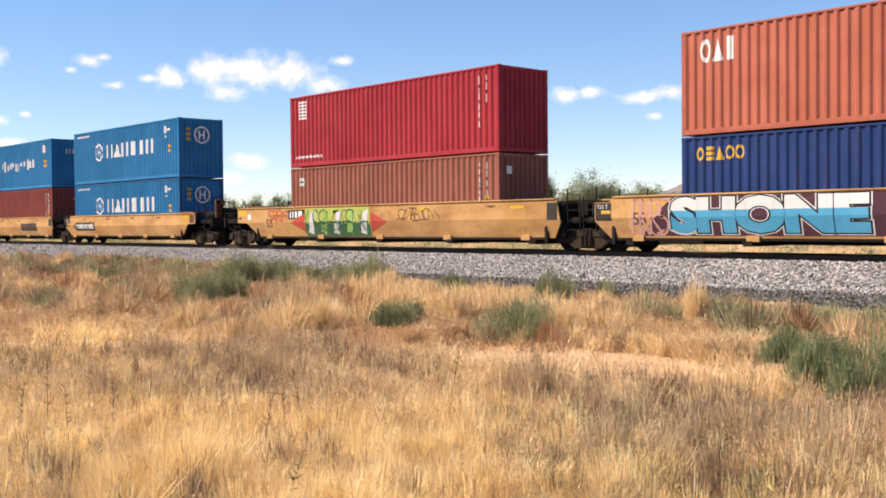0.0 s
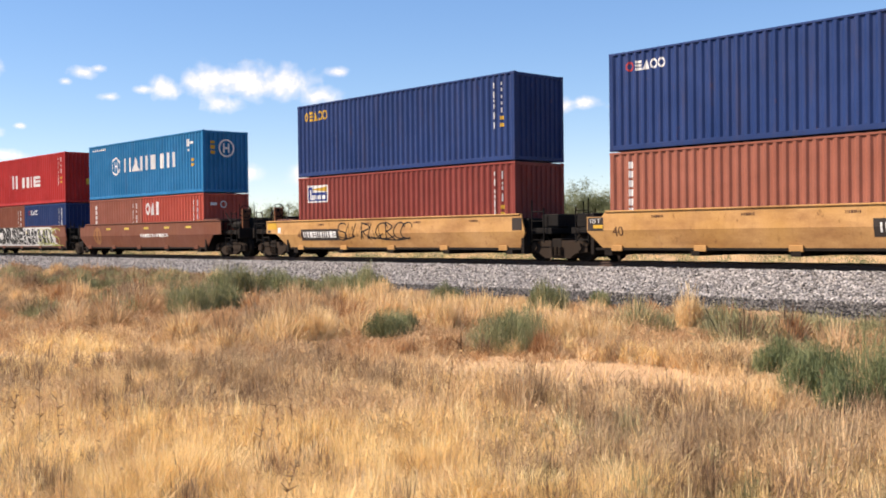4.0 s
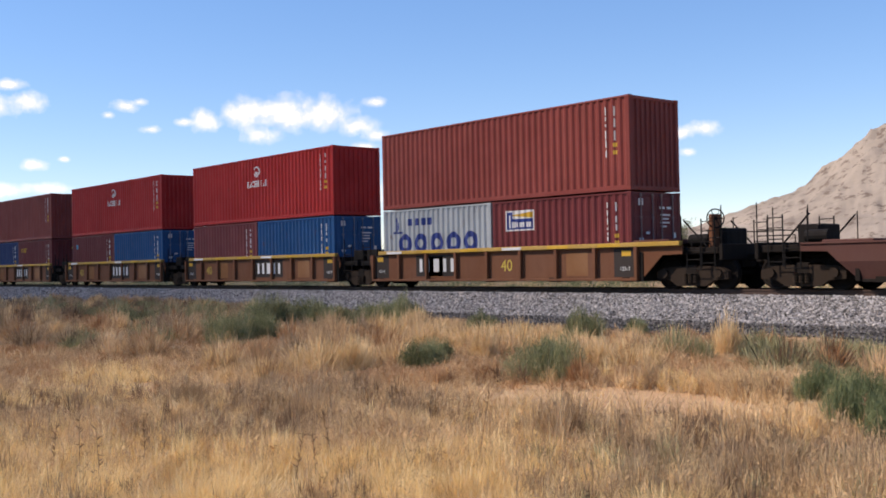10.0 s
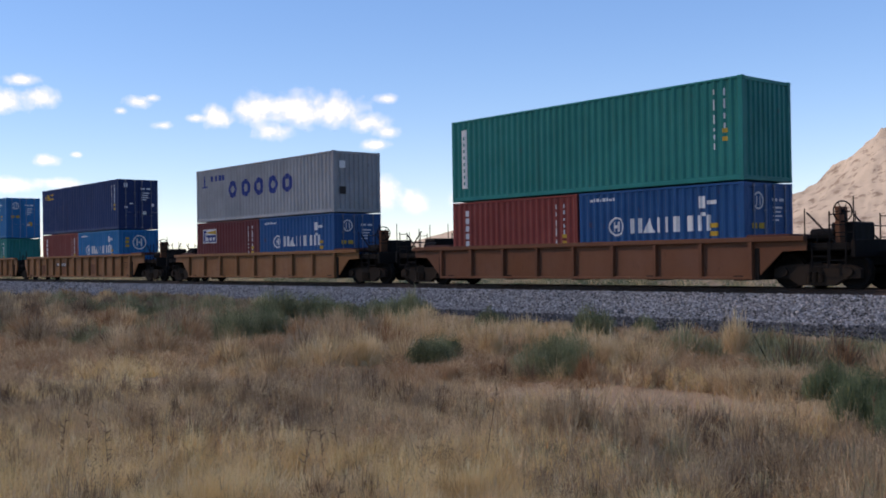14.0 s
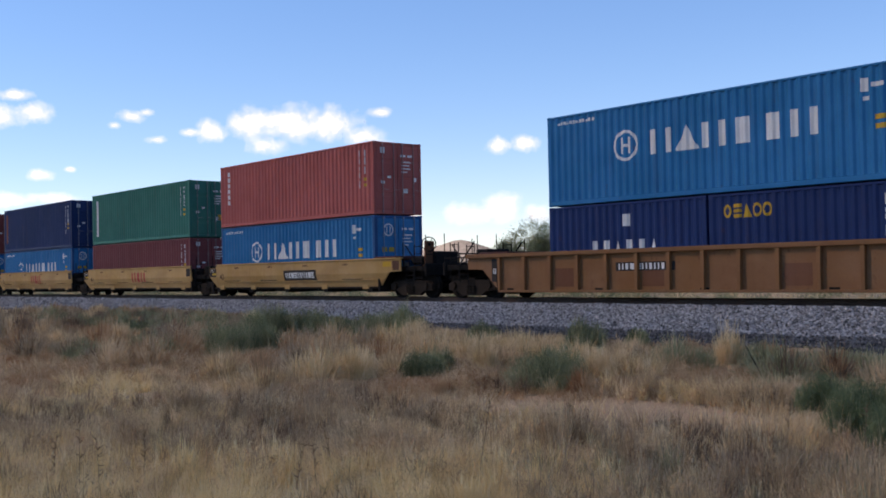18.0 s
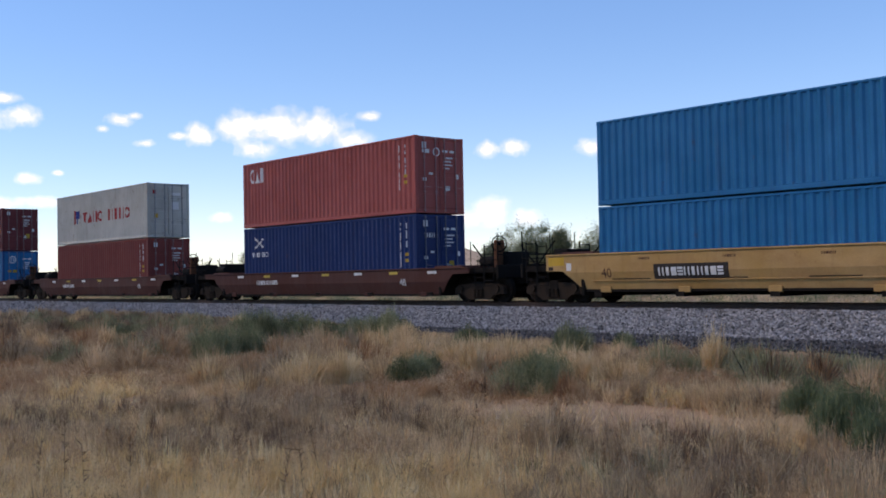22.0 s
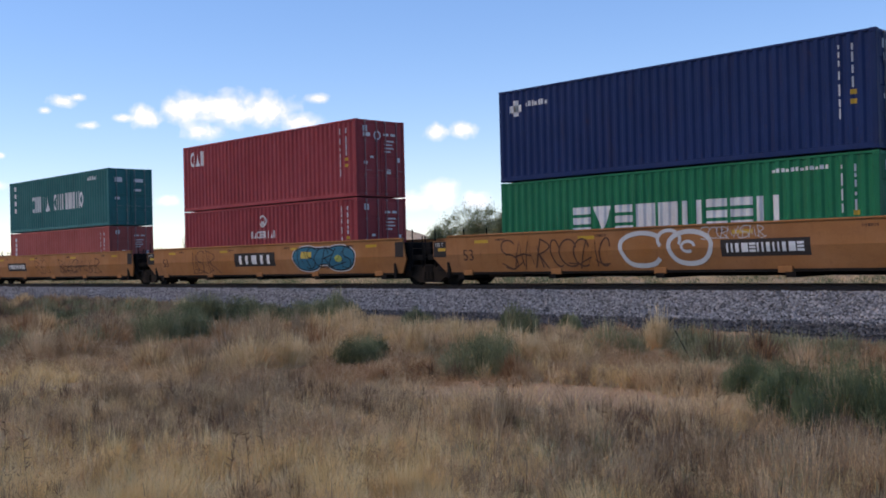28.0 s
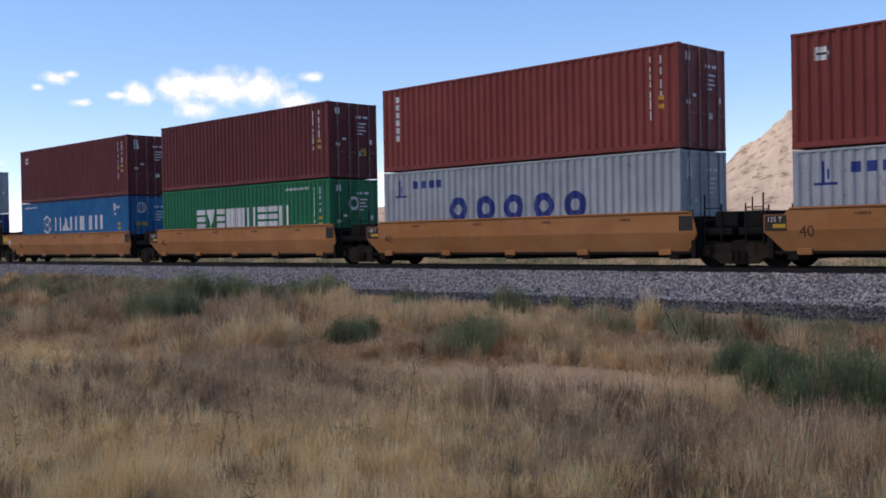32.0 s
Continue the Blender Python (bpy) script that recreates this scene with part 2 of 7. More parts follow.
def bulk(name, verts, faces_n, material, label, category, kind="stuff"):
    """Many small pieces of faces_n corners each, joined; verts is an array of corners, piece after piece."""
    v = np.ascontiguousarray(verts, dtype=np.float32).reshape(-1, 3)
    me = bpy.data.meshes.new(name)
    n = len(v)
    me.vertices.add(n)
    me.vertices.foreach_set("co", v.ravel())
    me.loops.add(n)
    me.loops.foreach_set("vertex_index", np.arange(n, dtype=np.int32))
    me.polygons.add(n // faces_n)
    me.polygons.foreach_set("loop_start", np.arange(0, n, faces_n, dtype=np.int32))
    me.update(calc_edges=True)
    me.materials.append(material)
    return tagged(new(name, me), label, category, "", kind)


def words(text, size, key="text", fat=0.0):
    """Flat lettering in the built-in font, in the plane of x and z, facing -y, its middle at the origin."""
    k = (key, text, size, fat)
    if k not in CACHE:
        cu = bpy.data.curves.new("lettering", "FONT")
        cu.body, cu.size, cu.extrude, cu.align_x, cu.align_y = text, size, 0.002, "CENTER", "CENTER"
        cu.offset = fat
        cu.resolution_u = 3
        ob = bpy.data.objects.new("lettering", cu)
        me = bpy.data.meshes.new_from_object(ob)
        me.transform(Euler((radians(90), 0, 0)).to_matrix().to_4x4())
        me.materials.clear()
        me.materials.append(None)
        bpy.data.objects.remove(ob)
        CACHE[k] = me
    return CACHE[k]


MOVING = []            # (thing, its place on the train's own line)
# ---- the ground, the track bed and the rails ----
def fbm(x, y, scale, octaves=5, seed=0, ridged=False):
    """Value noise on a lattice, summed over octaves, for arrays of places."""
    rng = np.random.RandomState(seed + 11)
    table = rng.rand(256, 256)
    out, amp, tot = np.zeros_like(x, dtype=float), 1.0, 0.0
    for o in range(octaves):
        u, w = x / scale * 2 ** o + 37.7 * o, y / scale * 2 ** o + 91.3 * o
        i, j = np.floor(u).astype(int), np.floor(w).astype(int)
        fu, fw = u - i, w - j
        fu, fw = fu * fu * (3 - 2 * fu), fw * fw * (3 - 2 * fw)
        g = lambda a, b: table[(i + a) % 256, (j + b) % 256]
        n = (g(0, 0) * (1 - fu) + g(1, 0) * fu) * (1 - fw) + (g(0, 1) * (1 - fu) + g(1, 1) * fu) * fw
        out += amp * (1 - abs(2 * n - 1) if ridged else n)
        tot, amp = tot + amp, amp * 0.5
    return out / tot


def grid_mesh(name, X, Y, Z, material, smooth=True):
    h, w = X.shape
    me = bpy.data.meshes.new(name)
    v = np.stack([X, Y, Z], -1).reshape(-1, 3)
    i = np.arange(h * w).reshape(h, w)
    q = np.stack([i[:-1, :-1], i[:-1, 1:], i[1:, 1:], i[1:, :-1]], -1).reshape(-1, 4)
    me.from_pydata(v.tolist(), [], q.tolist())
    me.materials.append(material)
    me.polygons.foreach_set("use_smooth", [smooth] * len(me.polygons))
    me.update()
    return new(name, me)


def lay(x, y):
    """Height of the field: nearly flat, level under the track."""
    near = np.clip((19.5 - np.abs(y - 3)) / 6, 0, 1)
    return (fbm(x, y, 2.6, 4, 3) - 0.5) * 0.16 * near


def stretch(lo, hi, n, far):
    inner = np.linspace(lo, hi, n)
    s = np.geomspace(1, far, 26)[1:]
    return np.concatenate([lo - s[::-1] * 1.0, inner, hi + s * 1.0])


def ground():
    m, nt, b = base("dry_ground", 0.95, 0, 0.15)
    n1, n2, n3 = noise_node(nt, 0.5, 6, 0.6), noise_node(nt, 9, 6, 0.7), noise_node(nt, 0.012, 4)
    col = ramp(nt, n1, [(0.3, (0.4, 0.245, 0.135)), (0.55, (0.52, 0.325, 0.18)), (0.75, (0.43, 0.27, 0.145))])
    col = mix(nt, ramp(nt, n3, [(0.4, (0,)), (0.65, (0.7,))]), col, (0.36, 0.29, 0.15))
    col = mix(nt, ramp(nt, n2, [(0.3, (0.7,)), (0.6, (1,))]), (0.1, 0.06, 0.03), col)
    nt.links.new(col, b.inputs["Base Color"])
    bump(nt, b, n2, 0.5, 0.03)
    X, Y = np.meshgrid(stretch(-60, 30, 160, 4200), stretch(-12, 40, 120, 4200))
    tagged(grid_mesh("ground", X, Y, lay(X, Y), m), "dry sandy desert field with sparse litter", "ground", "", "structure")


BED = [(-4.95, -0.02), (-2.1, 0.52), (-1.75, 0.575), (1.75, 0.575), (2.1, 0.52), (4.95, -0.02)]      # across the track, above the field


def track():
    x0, x1 = -420.0, 130.0
    m, nt, b = base("ballast_bed", 0.95, 0, 0.2)
    vor = nt.nodes.new("ShaderNodeTexVoronoi")
    tc = nt.nodes.new("ShaderNodeTexCoord")
    vor.inputs["Scale"].default_value = 15
    nt.links.new(tc.outputs["Object"], vor.inputs["Vector"])
    sep = nt.nodes.new("ShaderNodeSeparateColor")
    nt.links.new(vor.outputs["Color"], sep.inputs[0])
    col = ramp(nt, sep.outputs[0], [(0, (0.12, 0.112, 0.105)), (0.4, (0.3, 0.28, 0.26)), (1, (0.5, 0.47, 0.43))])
    # shade in the gaps between stones, painted into the colour
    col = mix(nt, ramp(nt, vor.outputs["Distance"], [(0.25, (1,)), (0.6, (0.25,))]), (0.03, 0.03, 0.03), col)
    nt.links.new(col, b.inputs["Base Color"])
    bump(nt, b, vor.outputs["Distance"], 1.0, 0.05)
    bed = Build()
    n = len(BED)
    xs = [x0, -160, -100, -60, -30, -8, 30, x1]
    vs = [(x, TY + y, z) for x in xs for y, z in BED]
    bed.add(vs, [(i * n + j, (i + 1) * n + j, (i + 1) * n + j + 1, i * n + j + 1) for i in range(len(xs) - 1) for j in range(n - 1)])
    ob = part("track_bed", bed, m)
    tagged(ob, "raised bed of pale grey crushed stone under the rails", "track bed", "", "structure")
    rails = thing("railway_track", "steel rails on ties in pale crushed stone", "railway track", "", "structure")
    prof = [(-0.07, 0), (0.07, 0), (0.07, 0.012), (0.012, 0.04), (0.012, 0.125), (0.036, 0.135), (0.036, 0.165), (0.028, 0.172), (-0.028, 0.172), (-0.036, 0.165), (-0.036, 0.135), (-0.012, 0.125), (-0.012, 0.04), (-0.07, 0.012)]
    k = len(prof)
    for s in (-0.7525, 0.7525):
        r = Build().add([(x, TY + s + y, RZ - 0.172 + z) for x in (x0, x1) for y, z in prof], [(i, (i + 1) % k, k + (i + 1) % k, k + i) for i in range(k)])
        part("rail", r, RAILTOP, rails)
    tie = cached("tie", lambda: Build().cbox(-0.115, 0.115, -1.3, 1.3, -0.2, 0.0, 0.015))
    wood = speckled("tie_timber", (0.07, 0.055, 0.045), (0.16, 0.13, 0.11), 14, 0.9, False)
    for i in range(220):
        part("tie", tie, wood, rails, at=(-105 + i * 0.52, TY, RZ - 0.176))
    # loose stones on the near shoulder and the crest
    rng = np.random.RandomState(5)

    def stones(n, xa, xb, ya, yb, size, zf):
        c = np.stack([rng.uniform(xa, xb, n), rng.uniform(ya, yb, n)], -1)
        r = size * rng.uniform(0.55, 1.35, n)
        octa = np.array([(1, 0, 0), (0, 1, 0), (-1, 0, 0), (0, -1, 0), (0, 0, 1), (0, 0, -1)], float)
        V = octa[None] * r[:, None, None] * rng.uniform(0.6, 1.15, (n, 6, 3)) + rng.uniform(-0.25, 0.25, (n, 6, 3)) * r[:, None, None]
        a = rng.uniform(0, 6.28, n)
        ca, sa = np.cos(a)[:, None], np.sin(a)[:, None]
        V = np.stack([V[..., 0] * ca - V[..., 1] * sa, V[..., 0] * sa + V[..., 1] * ca, V[..., 2] * 0.8], -1)
        V += np.stack([c[:, 0], c[:, 1], zf(c[:, 1]) + r * 0.25], -1)[:, None]
        F = np.array([(0, 1, 4), (1, 2, 4), (2, 3, 4), (3, 0, 4), (1, 0, 5), (2, 1, 5), (3, 2, 5), (0, 3, 5)])
        return V, F

    def heap(name, V, F, mat, label):
        n = len(V)
        me = bpy.data.meshes.new(name)
        me.from_pydata(V.reshape(-1, 3).tolist(), [], (F[None] + 6 * np.arange(n)[:, None, None]).reshape(-1, 3).tolist())
        me.materials.append(mat)
        tagged(new(name, me), label, "stones", "", "stuff")

    crest = lambda y: np.interp(y - TY, [p[0] for p in BED], [p[1] for p in BED])
    pale = speckled("pale_ballast", (0.18, 0.168, 0.16), (0.53, 0.495, 0.46), 30, 0.9, True, (0.05, 0.045, 0.04))
    V1, F = stones(36000, -58, -4, TY - 4.7, TY - 1.5, 0.042, crest)
    V2, F = stones(12000, -110, -58, TY - 4.7, TY - 1.5, 0.06, crest)
    heap("crushed_stone", np.concatenate([V1, V2]), F, pale, "loose pale grey crushed stone on the track shoulder")
    # a darker strip of old gravel at the foot
    dark = speckled("dark_gravel", (0.055, 0.05, 0.046), (0.2, 0.185, 0.17), 25, 0.95, True, (0.03, 0.03, 0.03))
    m2, nt, b = base("cinder", 0.95, 0, 0.2)
    n2 = noise_node(nt, 16, 5, 0.75)
    nt.links.new(ramp(nt, n2, [(0.3, (0.03, 0.027, 0.025)), (0.7, (0.1, 0.09, 0.08))]), b.inputs["Base Color"])
    bump(nt, b, n2, 0.8, 0.03)
    X, Y = np.meshgrid(np.linspace(-130, 30, 220), np.linspace(TY - 8.6, TY - 4.5, 16))
    Z = 0.035 + (fbm(X, Y, 1.5, 3, 8) - 0.5) * 0.05
    Z[0] = -0.08
    Y[0] += (fbm(X[0], Y[0], 3, 3, 9) - 0.5) * 2.2
    tagged(grid_mesh("gravel_strip", X, Y, Z, m2), "dark cinder gravel strip along the foot of the track bed", "gravel", "", "structure")
    V3, F = stones(13000, -46, -2, TY - 7.8, TY - 4.4, 0.04, lambda y: 0.05 + 0 * y)
    heap("old_gravel", V3, F, dark, "scattered dark gravel at the foot of the track bed")


ground()
track()


# ---- mountain and hills ----
def rock():
    m, nt, b = base("desert_rock", 0.95, 0, 0.1)
    n1, n2 = noise_node(nt, 0.02, 8, 0.62), noise_node(nt, 0.11, 8, 0.7)
    col = ramp(nt, n1, [(0.3, (0.125, 0.108, 0.095)), (0.5, (0.17, 0.148, 0.128)), (0.7, (0.2, 0.175, 0.152))])
    col = mix(nt, ramp(nt, n2, [(0.4, (0.2,)), (0.46, (1,))]), (0.07, 0.052, 0.043), col)
    nt.links.new(col, b.inputs["Base Color"])
    bump(nt, b, n2, 0.15, 1.2)
    return m


def mountain(material):
    az = np.radians(np.linspace(-64, 8, 900))
    r = np.linspace(640, 1250, 150)
    R, A = np.meshgrid(r, az, indexing="ij")
    X, Y = R * np.sin(A), R * np.cos(A)
    d = np.degrees(A)
    off = np.abs(d + 24.2) / np.where(d < -24.2, 7.8, 4.6)
    el = 0.75 + 6.6 * np.exp(-off ** 1.3) + 1.15 * np.exp(-((d + 48.2) / 2.4) ** 2) + 2.5 * np.exp(-((d + 10) / 6.0) ** 2)
    el = el * np.clip((d + 64) / 8, 0, 1) * np.clip((8 - d) / 6, 0, 1)
    crest = 920.0 * np.tan(np.radians(el))
    t = (R - 660) / 260.0
    rise = np.where(t < 1, np.clip(t, 0, 1) ** 1.25, np.clip(1 - (t - 1) / 1.25, 0, 1) ** 1.1)
    rough = fbm(X, Y, 130, 6, 21, True)
    crag = fbm(X, Y, 34, 4, 22, True)
    Z = crest * rise * (0.72 + 0.42 * rough) + crest * np.clip(rise, 0, 1) * (crag - 0.5) * 0.14 + crest * np.clip(rise, 0, 1) * (fbm(X, Y, 14, 3, 25, True) - 0.5) * 0.05
    # gullies that run down the face
    gul = fbm(d * 9.0, R * 0.25, 11, 4, 23, True)
    Z = Z - crest * 0.08 * gul * np.clip(rise * 1.6, 0, 1) * np.clip(1.25 - rise, 0, 1)
    Z = np.maximum(Z, -1.0) - 0.5 * (rise < 0.02)
    tagged(grid_mesh("mountain", X, Y, Z, material), "bare pale brown rocky desert mountain with craggy ridge", "mountain", "", "structure")


mountain(rock())


# ---- clouds ----
def cloud_material():
    m = bpy.data.materials.new("cloud_white")
    m.use_nodes = True
    nt = m.node_tree
    nt.nodes.clear()
    out, tr, em, mx = (nt.nodes.new(k) for k in ("ShaderNodeOutputMaterial", "ShaderNodeBsdfTransparent", "ShaderNodeEmission", "ShaderNodeMixShader"))
    uv, mp, ln = nt.nodes.new("ShaderNodeTexCoord"), nt.nodes.new("ShaderNodeMapping"), nt.nodes.new("ShaderNodeVectorMath")
    mp.inputs["Location"].default_value, mp.inputs["Scale"].default_value = (-1, -1, 0), (2, 2, 0)
    nt.links.new(uv.outputs["UV"], mp.inputs["Vector"])
    ln.operation = "LENGTH"
    nt.links.new(mp.outputs[0], ln.inputs[0])
    sub = nt.nodes.new("ShaderNodeMath")                # ragged rim: noise less the way from the middle
    sub.operation = "SUBTRACT"
    nt.links.new(noise_node(nt, 0.022, 7, 0.6), sub.inputs[0])
    nt.links.new(ln.outputs["Value"], sub.inputs[1])
    fac = ramp(nt, sub.outputs[0], [(0.12, (0,)), (0.4, (0.3,)), (0.78, (1,))])
    off = nt.nodes.new("ShaderNodeMath")
    off.operation = "ADD"
    off.inputs[1].default_value = 0.36
    nt.links.new(sub.outputs[0], off.inputs[0])
    for lk in list(nt.links):
        if lk.from_node == sub and lk.to_node != off:
            tgt = lk.to_socket
            nt.links.remove(lk)
            nt.links.new(off.outputs[0], tgt)
    # the puffs emit their sunlit white and bluish tones; the sun does not light them
    nt.links.new(ramp(nt, noise_node(nt, 0.022, 4), [(0.3, (0.86, 0.9, 0.97)), (0.6, (1, 1, 1))]), em.inputs["Color"])
    em.inputs["Strength"].default_value = 0.65
    nt.links.new(fac, mx.inputs[0])
    nt.links.new(tr.outputs[0], mx.inputs[1])
    nt.links.new(em.outputs[0], mx.inputs[2])
    nt.links.new(mx.outputs[0], out.inputs["Surface"])
    return m


# every cloud as puffs: bearing and height in degrees, breadth and depth
CLOUDS = [[(-62.1, 7.85, 2.1, 1.6), (-59.8, 8.15, 4.0, 2.3), (-57.6, 8.2, 4.2, 2.6), (-55.8, 8.15, 4.2, 2.3), (-54.0, 7.5, 3.2, 1.3), (-59.2, 7.05, 2.4, 1.2), (-63.2, 7.7, 1.3, 0.6)],
          [(-66.1, 8.5, 1.9, 0.8), (-65.4, 8.7, 1.0, 0.5), (-67.0, 8.0, 0.9, 0.5)], [(-64.9, 7.3, 1.4, 0.55)], [(-41.0, 6.8, 2.2, 1.2), (-39.6, 6.95, 2.0, 0.9)],
          [(-36.9, 6.6, 3.0, 0.9), (-35.4, 6.8, 2.2, 1.1)], [(-36.2, 5.6, 1.2, 0.6)], [(-53.0, 8.75, 1.6, 0.75)],
          [(-58.0, 3.4, 2.6, 1.3), (-58.9, 2.6, 1.6, 0.9)], [(-54.8, 3.2, 2.6, 1.8), (-53.2, 3.7, 2.8, 2.4), (-51.6, 3.2, 2.4, 1.6)], [(-48.4, 3.2, 3.0, 1.6), (-46.4, 3.5, 3.2, 2.0), (-44.6, 3.1, 2.4, 1.3)],
          [(-72.4, 8.3, 3.4, 1.5), (-70.9, 8.5, 2.2, 1.4), (-71.8, 9.4, 2.0, 0.8)], [(-72.4, 4.1, 4.0, 1.1), (-70.0, 4.2, 3.0, 0.8)], [(-70.6, 5.4, 1.8, 0.8), (-69.2, 5.7, 0.8, 0.4)],
          [(-46.6, 6.9, 1.7, 1.1), (-45.2, 6.95, 2.2, 1.1)], [(-53.6, 6.3, 2.2, 0.8), (-53.0, 7.0, 1.8, 0.9)], [(-61.0, 3.4, 1.6, 0.7)]]


def clouds(material, far=3000.0):
    for puffs in CLOUDS:
        top = thing("cloud", "small white fair-weather cloud low in a blue sky", "cloud", "clouds in the sky")
        for az, el, w, h in puffs:
            a0, e0, n = radians(az), radians(el), 6
            me = bpy.data.meshes.new("puff")
            vs, uvs = [], []
            for j in range(n + 1):
                for i in range(n + 1):
                    a, e = a0 + radians(w) * (i / n - 0.5) * 1.25, e0 + radians(h) * (j / n - 0.5) * 1.25
                    vs.append((far * math.sin(a) * math.cos(e), far * math.cos(a) * math.cos(e), far * math.sin(e) + CZ))
                    uvs.append((i / n, j / n))
            far += 1.5
            me.from_pydata(vs, [], [(j * (n + 1) + i, j * (n + 1) + i + 1, (j + 1) * (n + 1) + i + 1, (j + 1) * (n + 1) + i) for j in range(n) for i in range(n)])
            layer = me.uv_layers.new(name="uv")
            for lp in me.loops:
                layer.data[lp.index].uv = uvs[lp.vertex_index]
            me.materials.append(None)
            part("puff", me, material, top)
        DRIFT.append(top)


DRIFT = []
clouds(cloud_material())
# ---- shipping containers ----
CW = 2.438
PITCH, DEEP = 0.278, 0.045
SIZE = {"40H": (12.192, 2.896), "40S": (12.192, 2.591), "20S": (6.058, 2.591)}


def wave(x):
    """How far the corrugated side stands back at x."""
    u = (x / PITCH) % 1.0
    return DEEP * min(1.0, max(0.0, (abs(u - 0.5) - 0.13) / 0.24))


def creases(a, b):
    """The places between a and b where the corrugation bends."""
    out = [a]
    i0, i1 = int(a // PITCH) - 1, int(b // PITCH) + 1
    for i in range(i0, i1 + 1):
        for u in (0.13, 0.37, 0.63, 0.87):
            x = (i + u) * PITCH
            if a + 1e-4 < x < b - 1e-4:
                out.append(x)
    return sorted(out) + [b]


def sheet(L, z0, z1, sign):
    b = Build()
    xs = creases(-L / 2 + 0.13, L / 2 - 0.13)
    for x in xs:
        y = sign * (CW / 2 - 0.008 - wave(x))
        b.v += [(x, y, z0), (x, y, z1)]
    b.f += [(2 * i, 2 * i + 2, 2 * i + 3, 2 * i + 1) for i in range(len(xs) - 1)]
    return b


def front_sheet(L, z0, z1):
    b = Build()
    n = 9
    p = (CW - 0.3) / n
    ys = []
    for i in range(n):
        y = -CW / 2 + 0.15 + i * p
        ys += [(y, 0), (y + p * 0.3, 0), (y + p * 0.45, 0.05), (y + p * 0.85, 0.05)]
    ys.append((CW / 2 - 0.15, 0))
    for y, d in ys:
        b.v += [(L / 2 - 0.02 - d, y, z0), (L / 2 - 0.02 - d, y, z1)]
    b.f += [(2 * i, 2 * i + 2, 2 * i + 3, 2 * i + 1) for i in range(len(ys) - 1)]
    return b


def door_leaf(L, z0, z1, s):
    """One door: a plate with three pressed fields between its bars."""
    b = Build()
    ya, yb = (0.012, CW / 2 - 0.1) if s > 0 else (-CW / 2 + 0.1, -0.012)
    b.cbox(L / 2 - 0.06, L / 2 - 0.022, ya, yb, z0, z1, 0.008)
    h = (z1 - z0) / 4
    for k in range(4):
        b.cbox(L / 2 - 0.03, L / 2 - 0.004, ya + 0.06, yb - 0.06, z0 + k * h + 0.07, z0 + (k + 1) * h - 0.07, 0.014)
    return b


def lock_rod(L, z0, z1):
    b = Build().tube((L / 2 + 0.024, 0, z0), (L / 2 + 0.024, 0, z1), 0.023, 6)
    for z in (z0 + 0.06, z0 + 0.75, z1 - 0.75, z1 - 0.06):
        b.cbox(L / 2 - 0.004, L / 2 + 0.045, -0.05, 0.05, z - 0.035, z + 0.035, 0.008)
    b.tube((L / 2 + 0.035, 0, z0 + 0.95), (L / 2 + 0.035, 0.3, z0 + 0.93), 0.013, 5)
    return b


